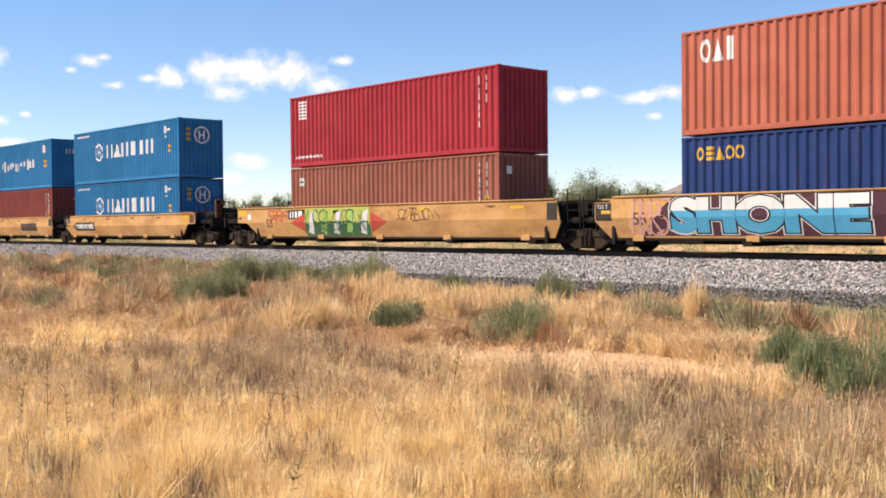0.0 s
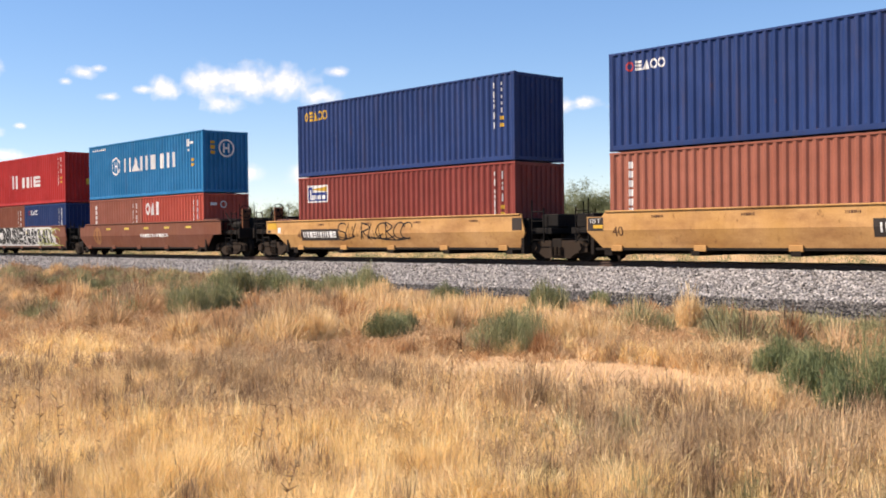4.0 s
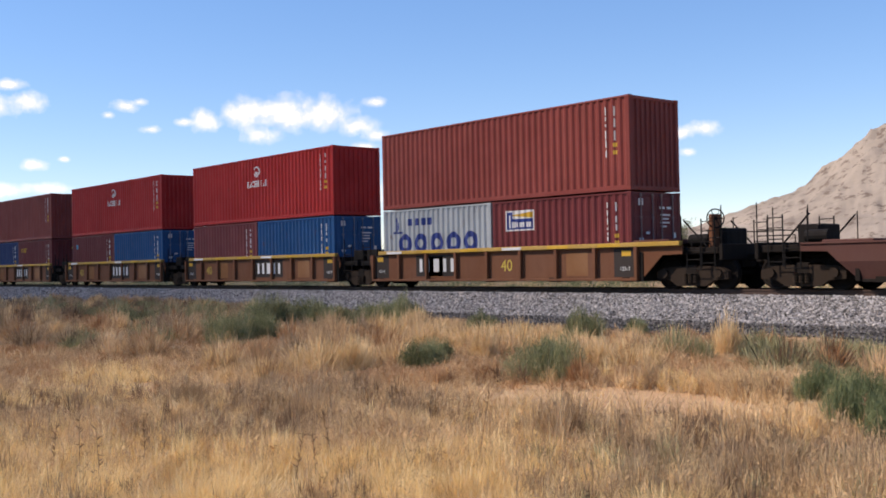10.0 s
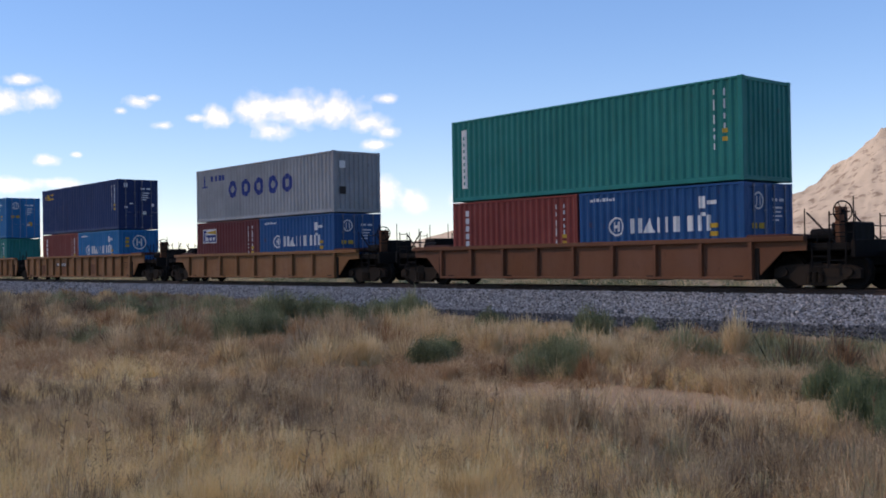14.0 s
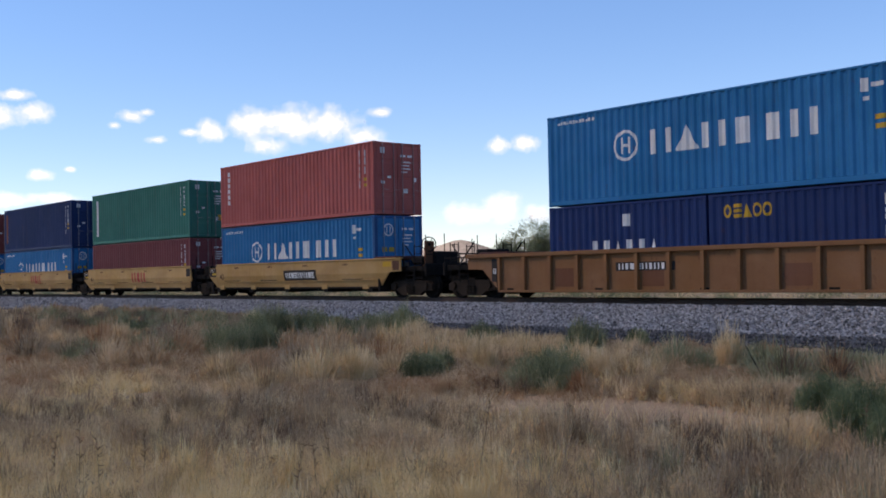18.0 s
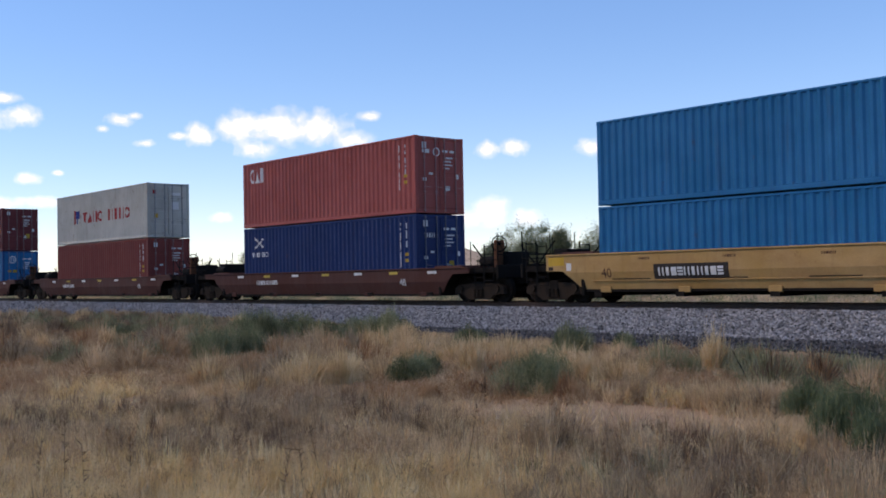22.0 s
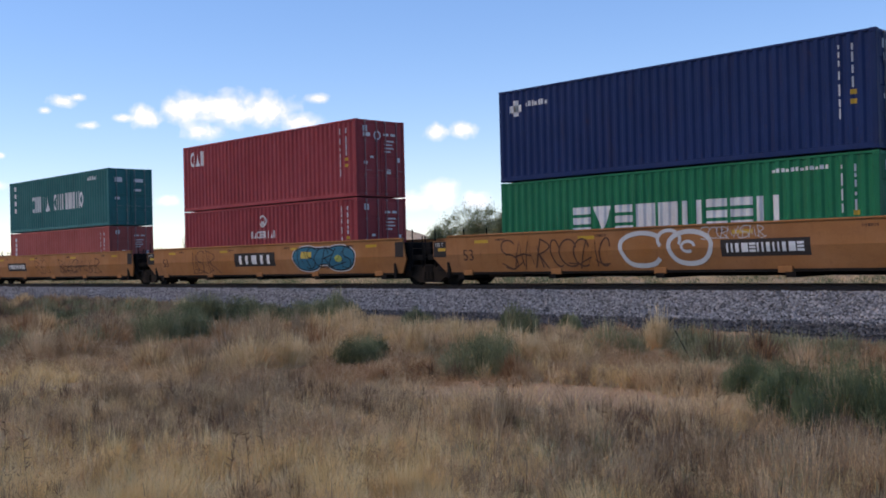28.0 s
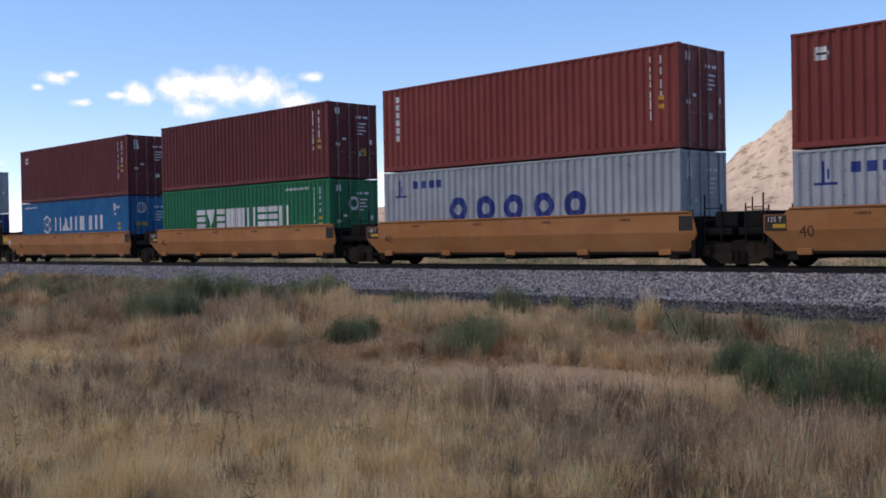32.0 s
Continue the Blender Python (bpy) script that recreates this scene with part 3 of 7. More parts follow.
def container(x, z, size, colour, door, label, marks=(), end_marks=(), frame_colour=None):
    """A corrugated steel box on the train's line: x is its middle, z its underside above the rail."""
    L, H = SIZE[size]
    top = thing("shipping_container", label, "shipping container", "containers on the train", at=(x, TY, RZ + z))
    MOVING.append((top, x, z))
    m = PAINT[colour]
    mf = PAINT[frame_colour or colour]
    for s in (-1, 1):
        part("side_panel", cached(("side_panel", size, s), lambda: sheet(L, 0.15, H - 0.055, s)), m, top)
        part("top_rail", cached(("top_rail", size, s), lambda: Build().cbox(-L / 2 + 0.12, L / 2 - 0.12, *sorted((s * (CW / 2 - 0.065), s * (CW / 2 - 0.002))), H - 0.075, H - 0.008)), mf, top)
        part("bottom_rail", cached(("bottom_rail", size, s), lambda: Build().cbox(-L / 2 + 0.12, L / 2 - 0.12, *sorted((s * (CW / 2 - 0.05), s * (CW / 2 - 0.002))), 0.012, 0.165)), mf, top)
    part("roof", cached(("roof", size), lambda: Build().box(-L / 2 + 0.08, L / 2 - 0.08, -CW / 2 + 0.05, CW / 2 - 0.05, H - 0.06, H - 0.02)), m, top)
    part("floor_panel", cached(("floor_panel", size), lambda: Build().box(-L / 2 + 0.08, L / 2 - 0.08, -CW / 2 + 0.05, CW / 2 - 0.05, 0.06, 0.16)), mf, top)
    post = cached(("corner_post", size), lambda: Build().cbox(-0.075, 0.075, -0.075, 0.075, 0.11, H - 0.11, 0.012))
    cast = cached("corner_casting", lambda: Build().cbox(-0.089, 0.089, -0.081, 0.081, 0, 0.118, 0.012).cbox(-0.04, 0.04, -0.086, 0.086, 0.03, 0.088, 0.006))
    for sx in (-1, 1):
        for sy in (-1, 1):
            part("corner_post", post, mf, top, at=(sx * (L / 2 - 0.078), sy * (CW / 2 - 0.078), 0))
            for zz in (0, H - 0.118):
                part("corner_casting", cast, mf, top, at=(sx * (L / 2 - 0.086), sy * (CW / 2 - 0.083), zz))
    for sx in (-1, 1):
        part("end_sill", cached("box_sill", lambda: Build().cbox(-0.06, 0.06, -CW / 2 + 0.15, CW / 2 - 0.15, 0.01, 0.14)), mf, top, at=(sx * (L / 2 - 0.066), 0, 0))
        part("end_header", cached("box_header", lambda: Build().cbox(-0.05, 0.05, -CW / 2 + 0.15, CW / 2 - 0.15, -0.12, -0.012)), mf, top, at=(sx * (L / 2 - 0.066), 0, H))
    front = part("front_panel", cached(("front_panel", size), lambda: front_sheet(L, 0.12, H - 0.1)), m, top)
    hinge = -1 if door else 1
    if door:
        front.rotation_euler = (0, 0, math.pi)
    for s in (-1, 1):
        leaf = part("door", cached(("door", size, s), lambda: door_leaf(L, 0.13, H - 0.11, s)), m, top)
        if hinge > 0:
            leaf.rotation_euler = (0, 0, math.pi)
        for y in (0.22, 0.78):
            part("lock_rod", cached(("lock_rod", size), lambda: lock_rod(L, 0.05, H - 0.04)), PAINT["warm_grey"] if colour in ("grey", "cream") else ROD[colour], leaf, at=(0, s * y, 0))
    for k, (mat, rects) in enumerate(marks):
        lift = 0.004 + 0.0025 * k                       # later coats lie on earlier ones
        for shape in [r for r in rects if isinstance(r, list)]:
            part("painted_shape", side_marks(L, H, shape, lift), mat, top)
        small = [r for r in rects if not isinstance(r, list)]
        if small:
            part("small_print", side_marks(L, H, small, lift), mat, top, kind="stuff")
    for mat, rects in end_marks:
        part("end_print", end_paint(L, H, [q for r in rects for q in (r if isinstance(r, list) else [r])]), mat, top, kind="stuff")
    return top


def side_marks(L, H, rects, lift=0.004):
    """Paint on the near side that follows the corrugation: rects (x0, x1, z0, z1) from the left end and the floor."""
    b = Build()
    for r in rects:
        cols = r[0] if isinstance(r[0], list) else [(r[0], r[2], r[3]), (r[1], r[2], r[3])]
        cx = [c[0] - L / 2 for c in cols]
        xs = sorted(set(cx[1:-1]) | set(creases(cx[0], cx[-1])))
        k = len(b.v)
        for x in xs:
            y = -(CW / 2 - 0.008 - wave(x)) - lift
            b.v += [(x, y, np.interp(x, cx, [c[1] for c in cols])), (x, y, np.interp(x, cx, [c[2] for c in cols]))]
        b.f += [(k + 2 * i, k + 2 * i + 2, k + 2 * i + 3, k + 2 * i + 1) for i in range(len(xs) - 1)]
    return b


def end_paint(L, H, rects):
    b = Build()
    for y0, y1, z0, z1 in rects:
        b.box(L / 2 + 0.002, L / 2 + 0.006, y0 - CW / 2, y1 - CW / 2, z0, z1)
    return b


def block_word(text, x0, x1, z0, z1):
    """A brand name as plain shapes, one for each character: n two bars, i one bar, a and v wedges, e three stripes, o a ring, b a block, blank a gap."""
    out = []
    w = (x1 - x0) / len(text)
    h = z1 - z0
    for i, c in enumerate(text):
        a, b = x0 + i * w + w * 0.08, x0 + (i + 1) * w - w * 0.08
        t = b - a
        m = (a + b) / 2
        if c == "n":
            out += [[(a, a + t * 0.28, z0, z1)], [(b - t * 0.28, b, z0, z1)]]
        elif c == "i":
            out.append([(m - t * 0.27, m + t * 0.27, z0, z1)])
        elif c == "b":
            out.append([(a, b, z0, z1)])
        elif c == "e":
            out += [[(a, b, z0, z0 + h * 0.26)], [(a, b, z0 + h * 0.38, z0 + h * 0.62)], [(a, b, z1 - h * 0.26, z1)]]
        elif c == "o":
            out.append(painted_ring(m, (z0 + z1) / 2, h / 2, h * 0.2, 16, t / h))
        elif c in "av":
            lo, hi = (lambda u: z0, lambda u: z0 + h * max(0.12, u)) if c == "a" else (lambda u: z1 - h * max(0.12, u), lambda u: z1)
            out.append([([(a + t * u, lo(1 - abs(2 * u - 1)), hi(1 - abs(2 * u - 1))) for u in (0, 0.1, 0.5, 0.9, 1)],)])
    return out


def painted_ring(cx, cz, r, w, n=28, wide=1.0):
    """A ring as two joined bows, each a strip of upright columns."""
    up, low = [], []
    for i in range(n + 1):
        u = -r * math.cos(math.pi * i / n)
        o, k = math.sqrt(max(0, r * r - u * u)), math.sqrt(max(0, (r - w) ** 2 - u * u))
        up.append((cx + u * wide, cz + k, cz + o))
        low.append((cx + u * wide, cz - o, cz - k))
    return [(up,), (low,)]


def disc_ring(cx, cz, r, w, n=28, wide=1.0):
    """A painted ring, cut into narrow upright strips."""
    out = []
    for i in range(n):
        xa, xb = -r + 2 * r * i / n, -r + 2 * r * (i + 1) / n
        u = abs((xa + xb) / 2)
        xa, xb = cx + xa * wide, cx + xb * wide
        o = math.sqrt(max(0, r * r - u * u))
        q = r - w
        if u < q:
            k = math.sqrt(q * q - u * u)
            out += [(xa, xb, cz - o, cz - k), (xa, xb, cz + k, cz + o)]
        else:
            out.append((xa, xb, cz - o, cz + o))
    return out


def data_marks(L, H, seed, yellow=True):
    """The small print at the right end: dashed lines of figures and warning squares."""
    rng = random.Random(seed)
    white, yel = [], []
    for x, lo in ((L - 0.95, 0.35), (L - 0.62, 0.55)):
        z = H - 0.3
        while z > H * lo:
            d = rng.uniform(0.08, 0.3)
            white.append((x, x + 0.04, z - d, z))
            z -= d + rng.uniform(0.03, 0.14)
    for z in (H * 0.5, H * 0.42):
        if yellow:
            yel.append((L - 0.66, L - 0.52, z - 0.09, z + 0.03))
    return [(WHITE, white)] + ([(YELM, yel)] if yel else [])


def url(x0, n, z, h=0.1):
    return [(x0 + i * 0.13, x0 + i * 0.13 + 0.09, z, z + h * (1 if i % 3 else 0.7)) for i in range(n)]


def brand(kind, size, seed):
    """Paint marks of each kind of box, as plain shapes in their colours."""
    L, H = SIZE[size]
    k = L / 12.192
    out = []
    ends = []
    if kind == "blue_word":
        s, cx, cz = (1.0, 3.2, H - 1.22) if L > 7 else (0.62, 1.5, H - 1.1)
        w = [painted_ring(cx, cz, 0.47 * s, 0.09 * s), [(cx - 0.18 * s, cx - 0.09 * s, cz - 0.25 * s, cz + 0.25 * s), (cx + 0.09 * s, cx + 0.18 * s, cz - 0.25 * s, cz + 0.25 * s), (cx - 0.09 * s, cx + 0.09 * s, cz - 0.045, cz + 0.045)]]
        w += block_word("naniin", cx + 0.85 * s, cx + (6.4 if L > 7 else 5.6) * s, cz - 0.36 * s, cz + 0.36 * s)
        w += url(0.45, 12 if L > 7 else 8, H - 0.3)
        w += [(L - 1.5, L - 1.3, H - 0.68, H - 0.34), (L - 1.22, L - 0.9, H - 0.58, H - 0.47), (L - 1.45, L - 1.28, H - 0.9, H - 0.8)]
        out = [(WHITE, w), (YELM, [(L - 1.15, L - 0.87, H * 0.5 + 0.05, H * 0.5 + 0.18), (L - 1.15, L - 0.87, H * 0.5 - 0.18, H * 0.5 - 0.05)])]
        c = [(a, b, z0, z1) for a, b, z0, z1 in disc_ring(1.25, H * 0.72, 0.42, 0.075, 26)] + [(1.07, 1.15, H * 0.72 - 0.22, H * 0.72 + 0.22), (1.33, 1.41, H * 0.72 - 0.22, H * 0.72 + 0.22), (1.15, 1.33, H * 0.72 - 0.04, H * 0.72 + 0.04)]
        ends = [(WHITE, c), (YELM, [(0.4, 0.62, H * 0.62, H * 0.67), (0.4, 0.62, H * 0.7, H * 0.76), (0.4, 0.62, H * 0.79, H * 0.83)])]
    elif kind == "blue_worn":
        w = [(3.0, 3.2, 1.1, 1.75), (3.25, 3.4, 1.5, 1.8)]
        rng = random.Random(3)
        x = 4.2
        while x < 9.6:
            d = rng.uniform(0.1, 0.32)
            w.append((x, x + d, 1.15 + rng.uniform(0, 0.35), 1.85 - rng.uniform(0, 0.25)))
            x += d + rng.uniform(0.06, 0.35)
        out = [(WHITE, w + url(0.5, 10, H - 0.28) + [(L - 1.4, L - 0.9, H - 0.8, H - 0.35)]), (YELM, [(L - 1.2, L - 0.8, H * 0.5 + 0.05, H * 0.5 + 0.22), (L - 1.2, L - 0.8, H * 0.5 - 0.22, H * 0.5 - 0.05)])]
        ends = [(WHITE, [(0.9 + i * 0.2, 0.96 + i * 0.2, H * 0.7, H * 0.8) for i in range(4)])]
    elif kind == "ring_word":
        s, cx, dx = (0.41, 3.65, 1.22) if L > 7 else (0.37, 1.3, 0.92)
        cz = H - 1.4 if H > 2.7 else H - 1.12 if L > 7 else H * 0.5
        w = [painted_ring(cx + i * dx, cz, s, s * 0.56, 20) for i in range(5)]
        w += [(0.75, 0.82, H - 0.85, H - 0.3), (0.55, 1.15, H - 0.9, H - 0.83), (0.9, 0.96, H - 0.75, H - 0.5)] + [(1.5 + i * 0.38, 1.75 + i * 0.38, H - 0.62, H - 0.36) for i in range(4)]
        out = [(NAVYM, w)]
        ends = [(WHITE, [(0.3, 0.6, H * 0.72, H * 0.84)]), (DARKM, [(0.3, 0.62, H * 0.3, H * 0.42)])]
    elif kind == "serif_word":
        w = block_word("n", 4.05, 5.15, H * 0.36, H * 0.64) + [(3.85, 3.93, H * 0.6, H * 0.66), (5.25, 5.33, H * 0.62, H * 0.68)] + block_word("iine", 5.55, 8.6, H * 0.36, H * 0.58)
        out = [(WHITE, w)] + data_marks(L, H, seed)
        ends = [(YELM, [(1.25, 1.45, H * 0.36, H * 0.48)])]
    elif kind == "short_white":
        out = [(WHITE, block_word("oai", 0.55 * k + 0.05, 1.75, H - 0.92, H - 0.28))] + data_marks(L, H, seed)
        ends = [(WHITE, disc_ring(1.05, H * 0.8, 0.17, 0.05, 12) + [(0.35, 0.7, H * 0.78, H * 0.83)])]
    elif kind == "short_yellow":
        out = [(YELM, block_word("oeaoo", 0.45, 2.0, H - 0.68, H - 0.3))] + data_marks(L, H, seed)
    elif kind == "short_two":
        out = [(WHITE, block_word("eaoo", 0.95, 2.0, H - 0.6, H - 0.32)), (REDM, block_word("o", 0.6, 0.92, H - 0.6, H - 0.32))] + data_marks(L, H, seed)
    elif kind == "wide_word":
        w = block_word("eveboneen".replace("o", "b"), 2.85, 9.65, H * 0.4, H * 0.68)
        out = [(WHITE, w + url(9.4, 12, H - 0.36))] + data_marks(L, H, seed)
        ends = [(WHITE, disc_ring(1.2, H * 0.68, 0.26, 0.1, 14))]
    elif kind == "two_words":
        out = [(WHITE, block_word("onina", 3.0, 5.3, H * 0.36, H * 0.66) + block_word("onibbino", 5.85, 9.4, H * 0.36, H * 0.66) + [(0.7, 0.95, H - 0.5 - i * 0.42, H - 0.25 - i * 0.42) for i in range(4)] + url(9.9, 8, H - 0.5, 0.2))]
        ends = [(WHITE, [(0.35, 0.75, H * 0.76, H * 0.84), (1.4, 1.9, H * 0.76, H * 0.82), (0.35, 0.6, H * 0.45, H * 0.5), (1.4, 1.8, H * 0.6, H * 0.64)])]
    elif kind == "red_words":
        lo = 0.40
        x1, x2 = (3.75, 10.1) if L > 7 else (1.9, 6.0)
        out = [(REDM, block_word("vano nino", x1, x2, H * lo, H * lo + 0.62 * (1 if L > 7 else 0.8)) + [(x1 - 1.15, x1 - 1.02, H * lo, H * lo + 0.8), (x1 - 0.42, x1 - 0.3, H * lo, H * lo + 0.8)]), (NAVYM, [(x1 - 0.98, x1 - 0.46, H * lo + 0.3, H * lo + 0.75), (x1 - 0.8, x1 - 0.62, H * lo, H * lo + 0.3)])]
        ends = [(REDM, [(0.32, 0.5, H * 0.8, H * 0.87)]), (WHITE, [(1.4, 1.9, H * 0.78, H * 0.83), (1.4, 1.8, H * 0.52, H * 0.66)]), (YELM, [(0.4, 0.6, H * 0.36, H * 0.44)])]
    elif kind == "emblem":
        cx = 6.1
        out = [(WHITE, [painted_ring(cx, H * 0.78, 0.25, 0.07, 16)] + [(cx - 0.1, cx + 0.1, H * 0.73, H * 0.78)] + block_word("naoeiian", cx - 0.9, cx + 0.95, H * 0.54, H * 0.64))] + data_marks(L, H, seed)
    elif kind == "upright":
        n = 6
        out = [(WHITE, [r for i in range(n) for r in block_word("i", 0.62, 0.9, H - 0.5 - i * 0.27, H - 0.3 - i * 0.27)])] + data_marks(L, H, seed)
    elif kind == "panel":
        out = [(WHITE, [(0.5, 0.78, H * 0.16, H * 0.88)]), (PAINT["jade"], [(0.58, 0.7, H * 0.2 + i * 0.23, H * 0.2 + 0.12 + i * 0.23) for i in range(8)])] + data_marks(L, H, seed)
    elif kind == "cross":
        w = [(0.85 + i * 0.09, 0.97 + i * 0.09, H - 0.95 + i * 0.055, H - 0.87 + i * 0.055) for i in range(8)] + [(0.85 + i * 0.09, 0.97 + i * 0.09, H - 0.5 - i * 0.055, H - 0.42 - i * 0.055) for i in range(8)]
        out = [(WHITE, w + block_word("nineo", 0.7, 2.0, H - 1.3, H - 1.1))] + data_marks(L, H, seed)
        ends = [(WHITE, block_word("nin", 0.4, 0.9, H * 0.7, H * 0.76))]
    elif kind == "top_yellow":
        out = [(YELM, block_word("ioien", 0.4, 1.7, H - 0.75, H - 0.48))] + data_marks(L, H, seed)
        ends = [(YELM, [(1.3, 1.9, H * 0.76, H * 0.8)])]
    elif kind == "panel_sign":
        out = [(WHITE, [(0.65, 1.95, H - 1.02, H - 0.34)]), (NAVYM, [(0.7, 0.98, H - 0.97, H - 0.39), (0.98, 1.9, H - 0.97, H - 0.62), (1.66, 1.9, H - 0.58, H - 0.55)]), (YELM, [[([(0.98, H - 0.52, H - 0.48), (1.9, H - 0.6, H - 0.4)],)]]), (WHITE, [(0.78, 0.84, H - 0.92, H - 0.5), (0.95, 1.09, H - 0.92, H - 0.72)] + [(1.14 + q * 0.15, 1.24 + q * 0.15, H - 0.9, H - 0.74) for q in range(5)])] + data_marks(L, H, seed)
    elif kind == "square":
        out = [(WHITE, [(0.6, 1.0, H - 0.75, H - 0.62), (0.6, 1.0, H - 0.56, H - 0.42), (0.6, 0.66, H - 0.75, H - 0.42), (0.94, 1.0, H - 0.75, H - 0.42)]), (DARKM, [(0.68, 0.92, H - 0.62, H - 0.56)])] + data_marks(L, H, seed)
        ends = [(WHITE, [(0.35, 0.6, H * 0.76, H * 0.85)])]
    elif kind == "wave_square":
        out = [(WHITE, [(0.62, 1.15, H - 0.95 + i * 0.13, H - 0.87 + i * 0.13) for i in range(6)] + url(0.4, 14, 0.35, 0.1))] + data_marks(L, H, seed, False)
    elif kind == "low_word":
        out = [(WHITE, block_word("iiaiia", 1.7, 4.4, H * 0.34, H * 0.56) + [(3.0, 3.3, H * 0.72, H * 0.86)])]
    elif kind == "mid_word":
        out = [(WHITE, block_word("oenaiob", 3.1, 7.8, H * 0.34, H * 0.56) + url(0.5, 10, H - 0.3) + [(L - 1.5, L - 1.1, H - 0.7, H - 0.3)])]
        ends = [(WHITE, disc_ring(0.7, H * 0.76, 0.2, 0.05, 12) + [(1.4, 1.9, H * 0.72, H * 0.84)])]
    elif kind == "small_badge":
        out = [(WHITE, [(0.45, 0.95, H - 0.72, H - 0.5), (0.6, 0.8, H - 0.85, H - 0.35)] + url(1.1, 7, H - 0.58, 0.16))] + data_marks(L, H, seed)
        ends = [(WHITE, [(0.4, 0.7, H * 0.72, H * 0.8), (1.3, 1.9, H * 0.74, H * 0.78), (1.3, 1.8, H * 0.4, H * 0.44)])]
    elif kind == "stripe":
        out = [(PAINT["rust_brown"], [(0.4, 0.72, H * 0.2, H * 0.88)]), (WHITE, [(0.5, 0.62, H * 0.25 + i * 0.25, H * 0.25 + 0.1 + i * 0.25) for i in range(7)])] + data_marks(L, H, seed)
    elif kind == "dot":
        out = [(TAG["sky"], [(0.55, 0.8, H - 0.75, H - 0.5)])] + data_marks(L, H, seed)
    else:
        out = data_marks(L, H, seed)
    return out, ends


DOOR_PRINT = [(1.36, 1.62, 0.8, 0.83), (1.72, 1.95, 0.8, 0.83), (1.4, 1.88, 0.72, 0.74), (1.4, 1.8, 0.675, 0.692), (1.4, 1.86, 0.63, 0.647), (1.4, 1.7, 0.585, 0.602), (1.45, 1.7, 0.3, 0.36), (0.34, 0.56, 0.84, 0.92), (0.68, 0.86, 0.5, 0.53), (0.36, 0.55, 0.42, 0.46), (2.02, 2.16, 0.46, 0.52)]
WORDING = {"orange": "orange", "navy": "navy blue", "red": "red", "terracotta": "faded terracotta", "blue": "bright blue", "brick": "brick red", "maroon": "dark maroon", "rust_brown": "rust brown",
           "scarlet": "scarlet", "jade": "jade green", "grey": "pale grey", "cream": "off-white", "deep_blue": "worn dark blue", "emerald": "emerald green", "teal": "dull teal", "coral": "coral red", "cherry": "cherry red",
           "plum": "reddish brown", "fir": "dark green", "indigo": "very dark blue", "warm_grey": "grey", "vermilion": "vermilion red"}


def box(x, z, spec, seed, place):
    """spec: size, colour, kind of marking, door end ahead or not."""
    size, colour, kind, door = spec
    marks, ends = brand(kind, size, seed)
    L, H = SIZE[size]
    if door and kind == "blue_word":                    # on doors the ring is small and stands high on one leaf
        ends = [(WHITE, disc_ring(0.68, H * 0.8, 0.25, 0.055, 18) + [(0.58, 0.62, H * 0.8 - 0.13, H * 0.8 + 0.13), (0.74, 0.78, H * 0.8 - 0.13, H * 0.8 + 0.13)]), (YELM, [(0.36, 0.6, H * 0.5, H * 0.56), (0.7, 0.95, H * 0.5, H * 0.56)])]
    if door and kind not in ("two_words", "red_words"):
        ends = list(ends) + [(WHITE, [(a, b, c * H, d * H) for a, b, c, d in (DOOR_PRINT[:7] if kind == "blue_word" else DOOR_PRINT)])]
        if seed % 3 == 0:
            ends.append((YELM, [(1.6, 1.85, H * 0.3, H * 0.4)]))
    text = "%s corrugated %s-foot container %s" % (WORDING[colour], size[:2], place)
    return container(x, z, size, colour, door, text, marks, ends, "deep_blue" if kind == "blue_word" and seed % 2 else None)
# ---- well cars ----
HALF = {40: (7.75, 9.87), 48: (9.0, 11.0), 53: (9.73, 11.8)}        # middle to the joint: articulated, coupled
FLOOR = 0.36
TUCK = 0.15                                                        # how far the smooth side plates lean in at the foot
BODY = {40: (6.75, 6.6, 8.05), 48: (7.9, 7.6, 9.2), 53: (9.0, 8.35, 9.85)}    # side plate's end: articulated; coupled: foot, tip


def wheel():
    b = Build().lathe([(0.05, -0.07), (0.14, -0.07), (0.2, -0.03), (0.36, -0.04), (0.4, -0.07), (0.455, -0.07), (0.465, 0.03), (0.49, 0.04), (0.49, 0.07), (0.4, 0.07), (0.36, 0.03), (0.1, 0.06), (0.05, 0.06)], 26)
    return b


def truck_frame():
    pts = [(-1.22, 0.3), (-1.22, 0.52), (-1.0, 0.62), (-0.45, 0.66), (0.45, 0.66), (1.0, 0.62), (1.22, 0.52), (1.22, 0.3), (0.75, 0.26), (0.5, 0.1), (-0.5, 0.1), (-0.75, 0.26)]
    b = Build().plate([(x, z) for x, z in pts], -0.09, 0.09)
    for x in (-0.915, 0.915):
        b.tube((x, -0.17, 0.46), (x, 0.1, 0.46), 0.13, 12)
    for x in (-0.17, 0.0, 0.17):
        for k in range(4):
            b.tube((x, -0.13, 0.2 + k * 0.07), (x, -0.13, 0.24 + k * 0.07), 0.075, 8)
    return b


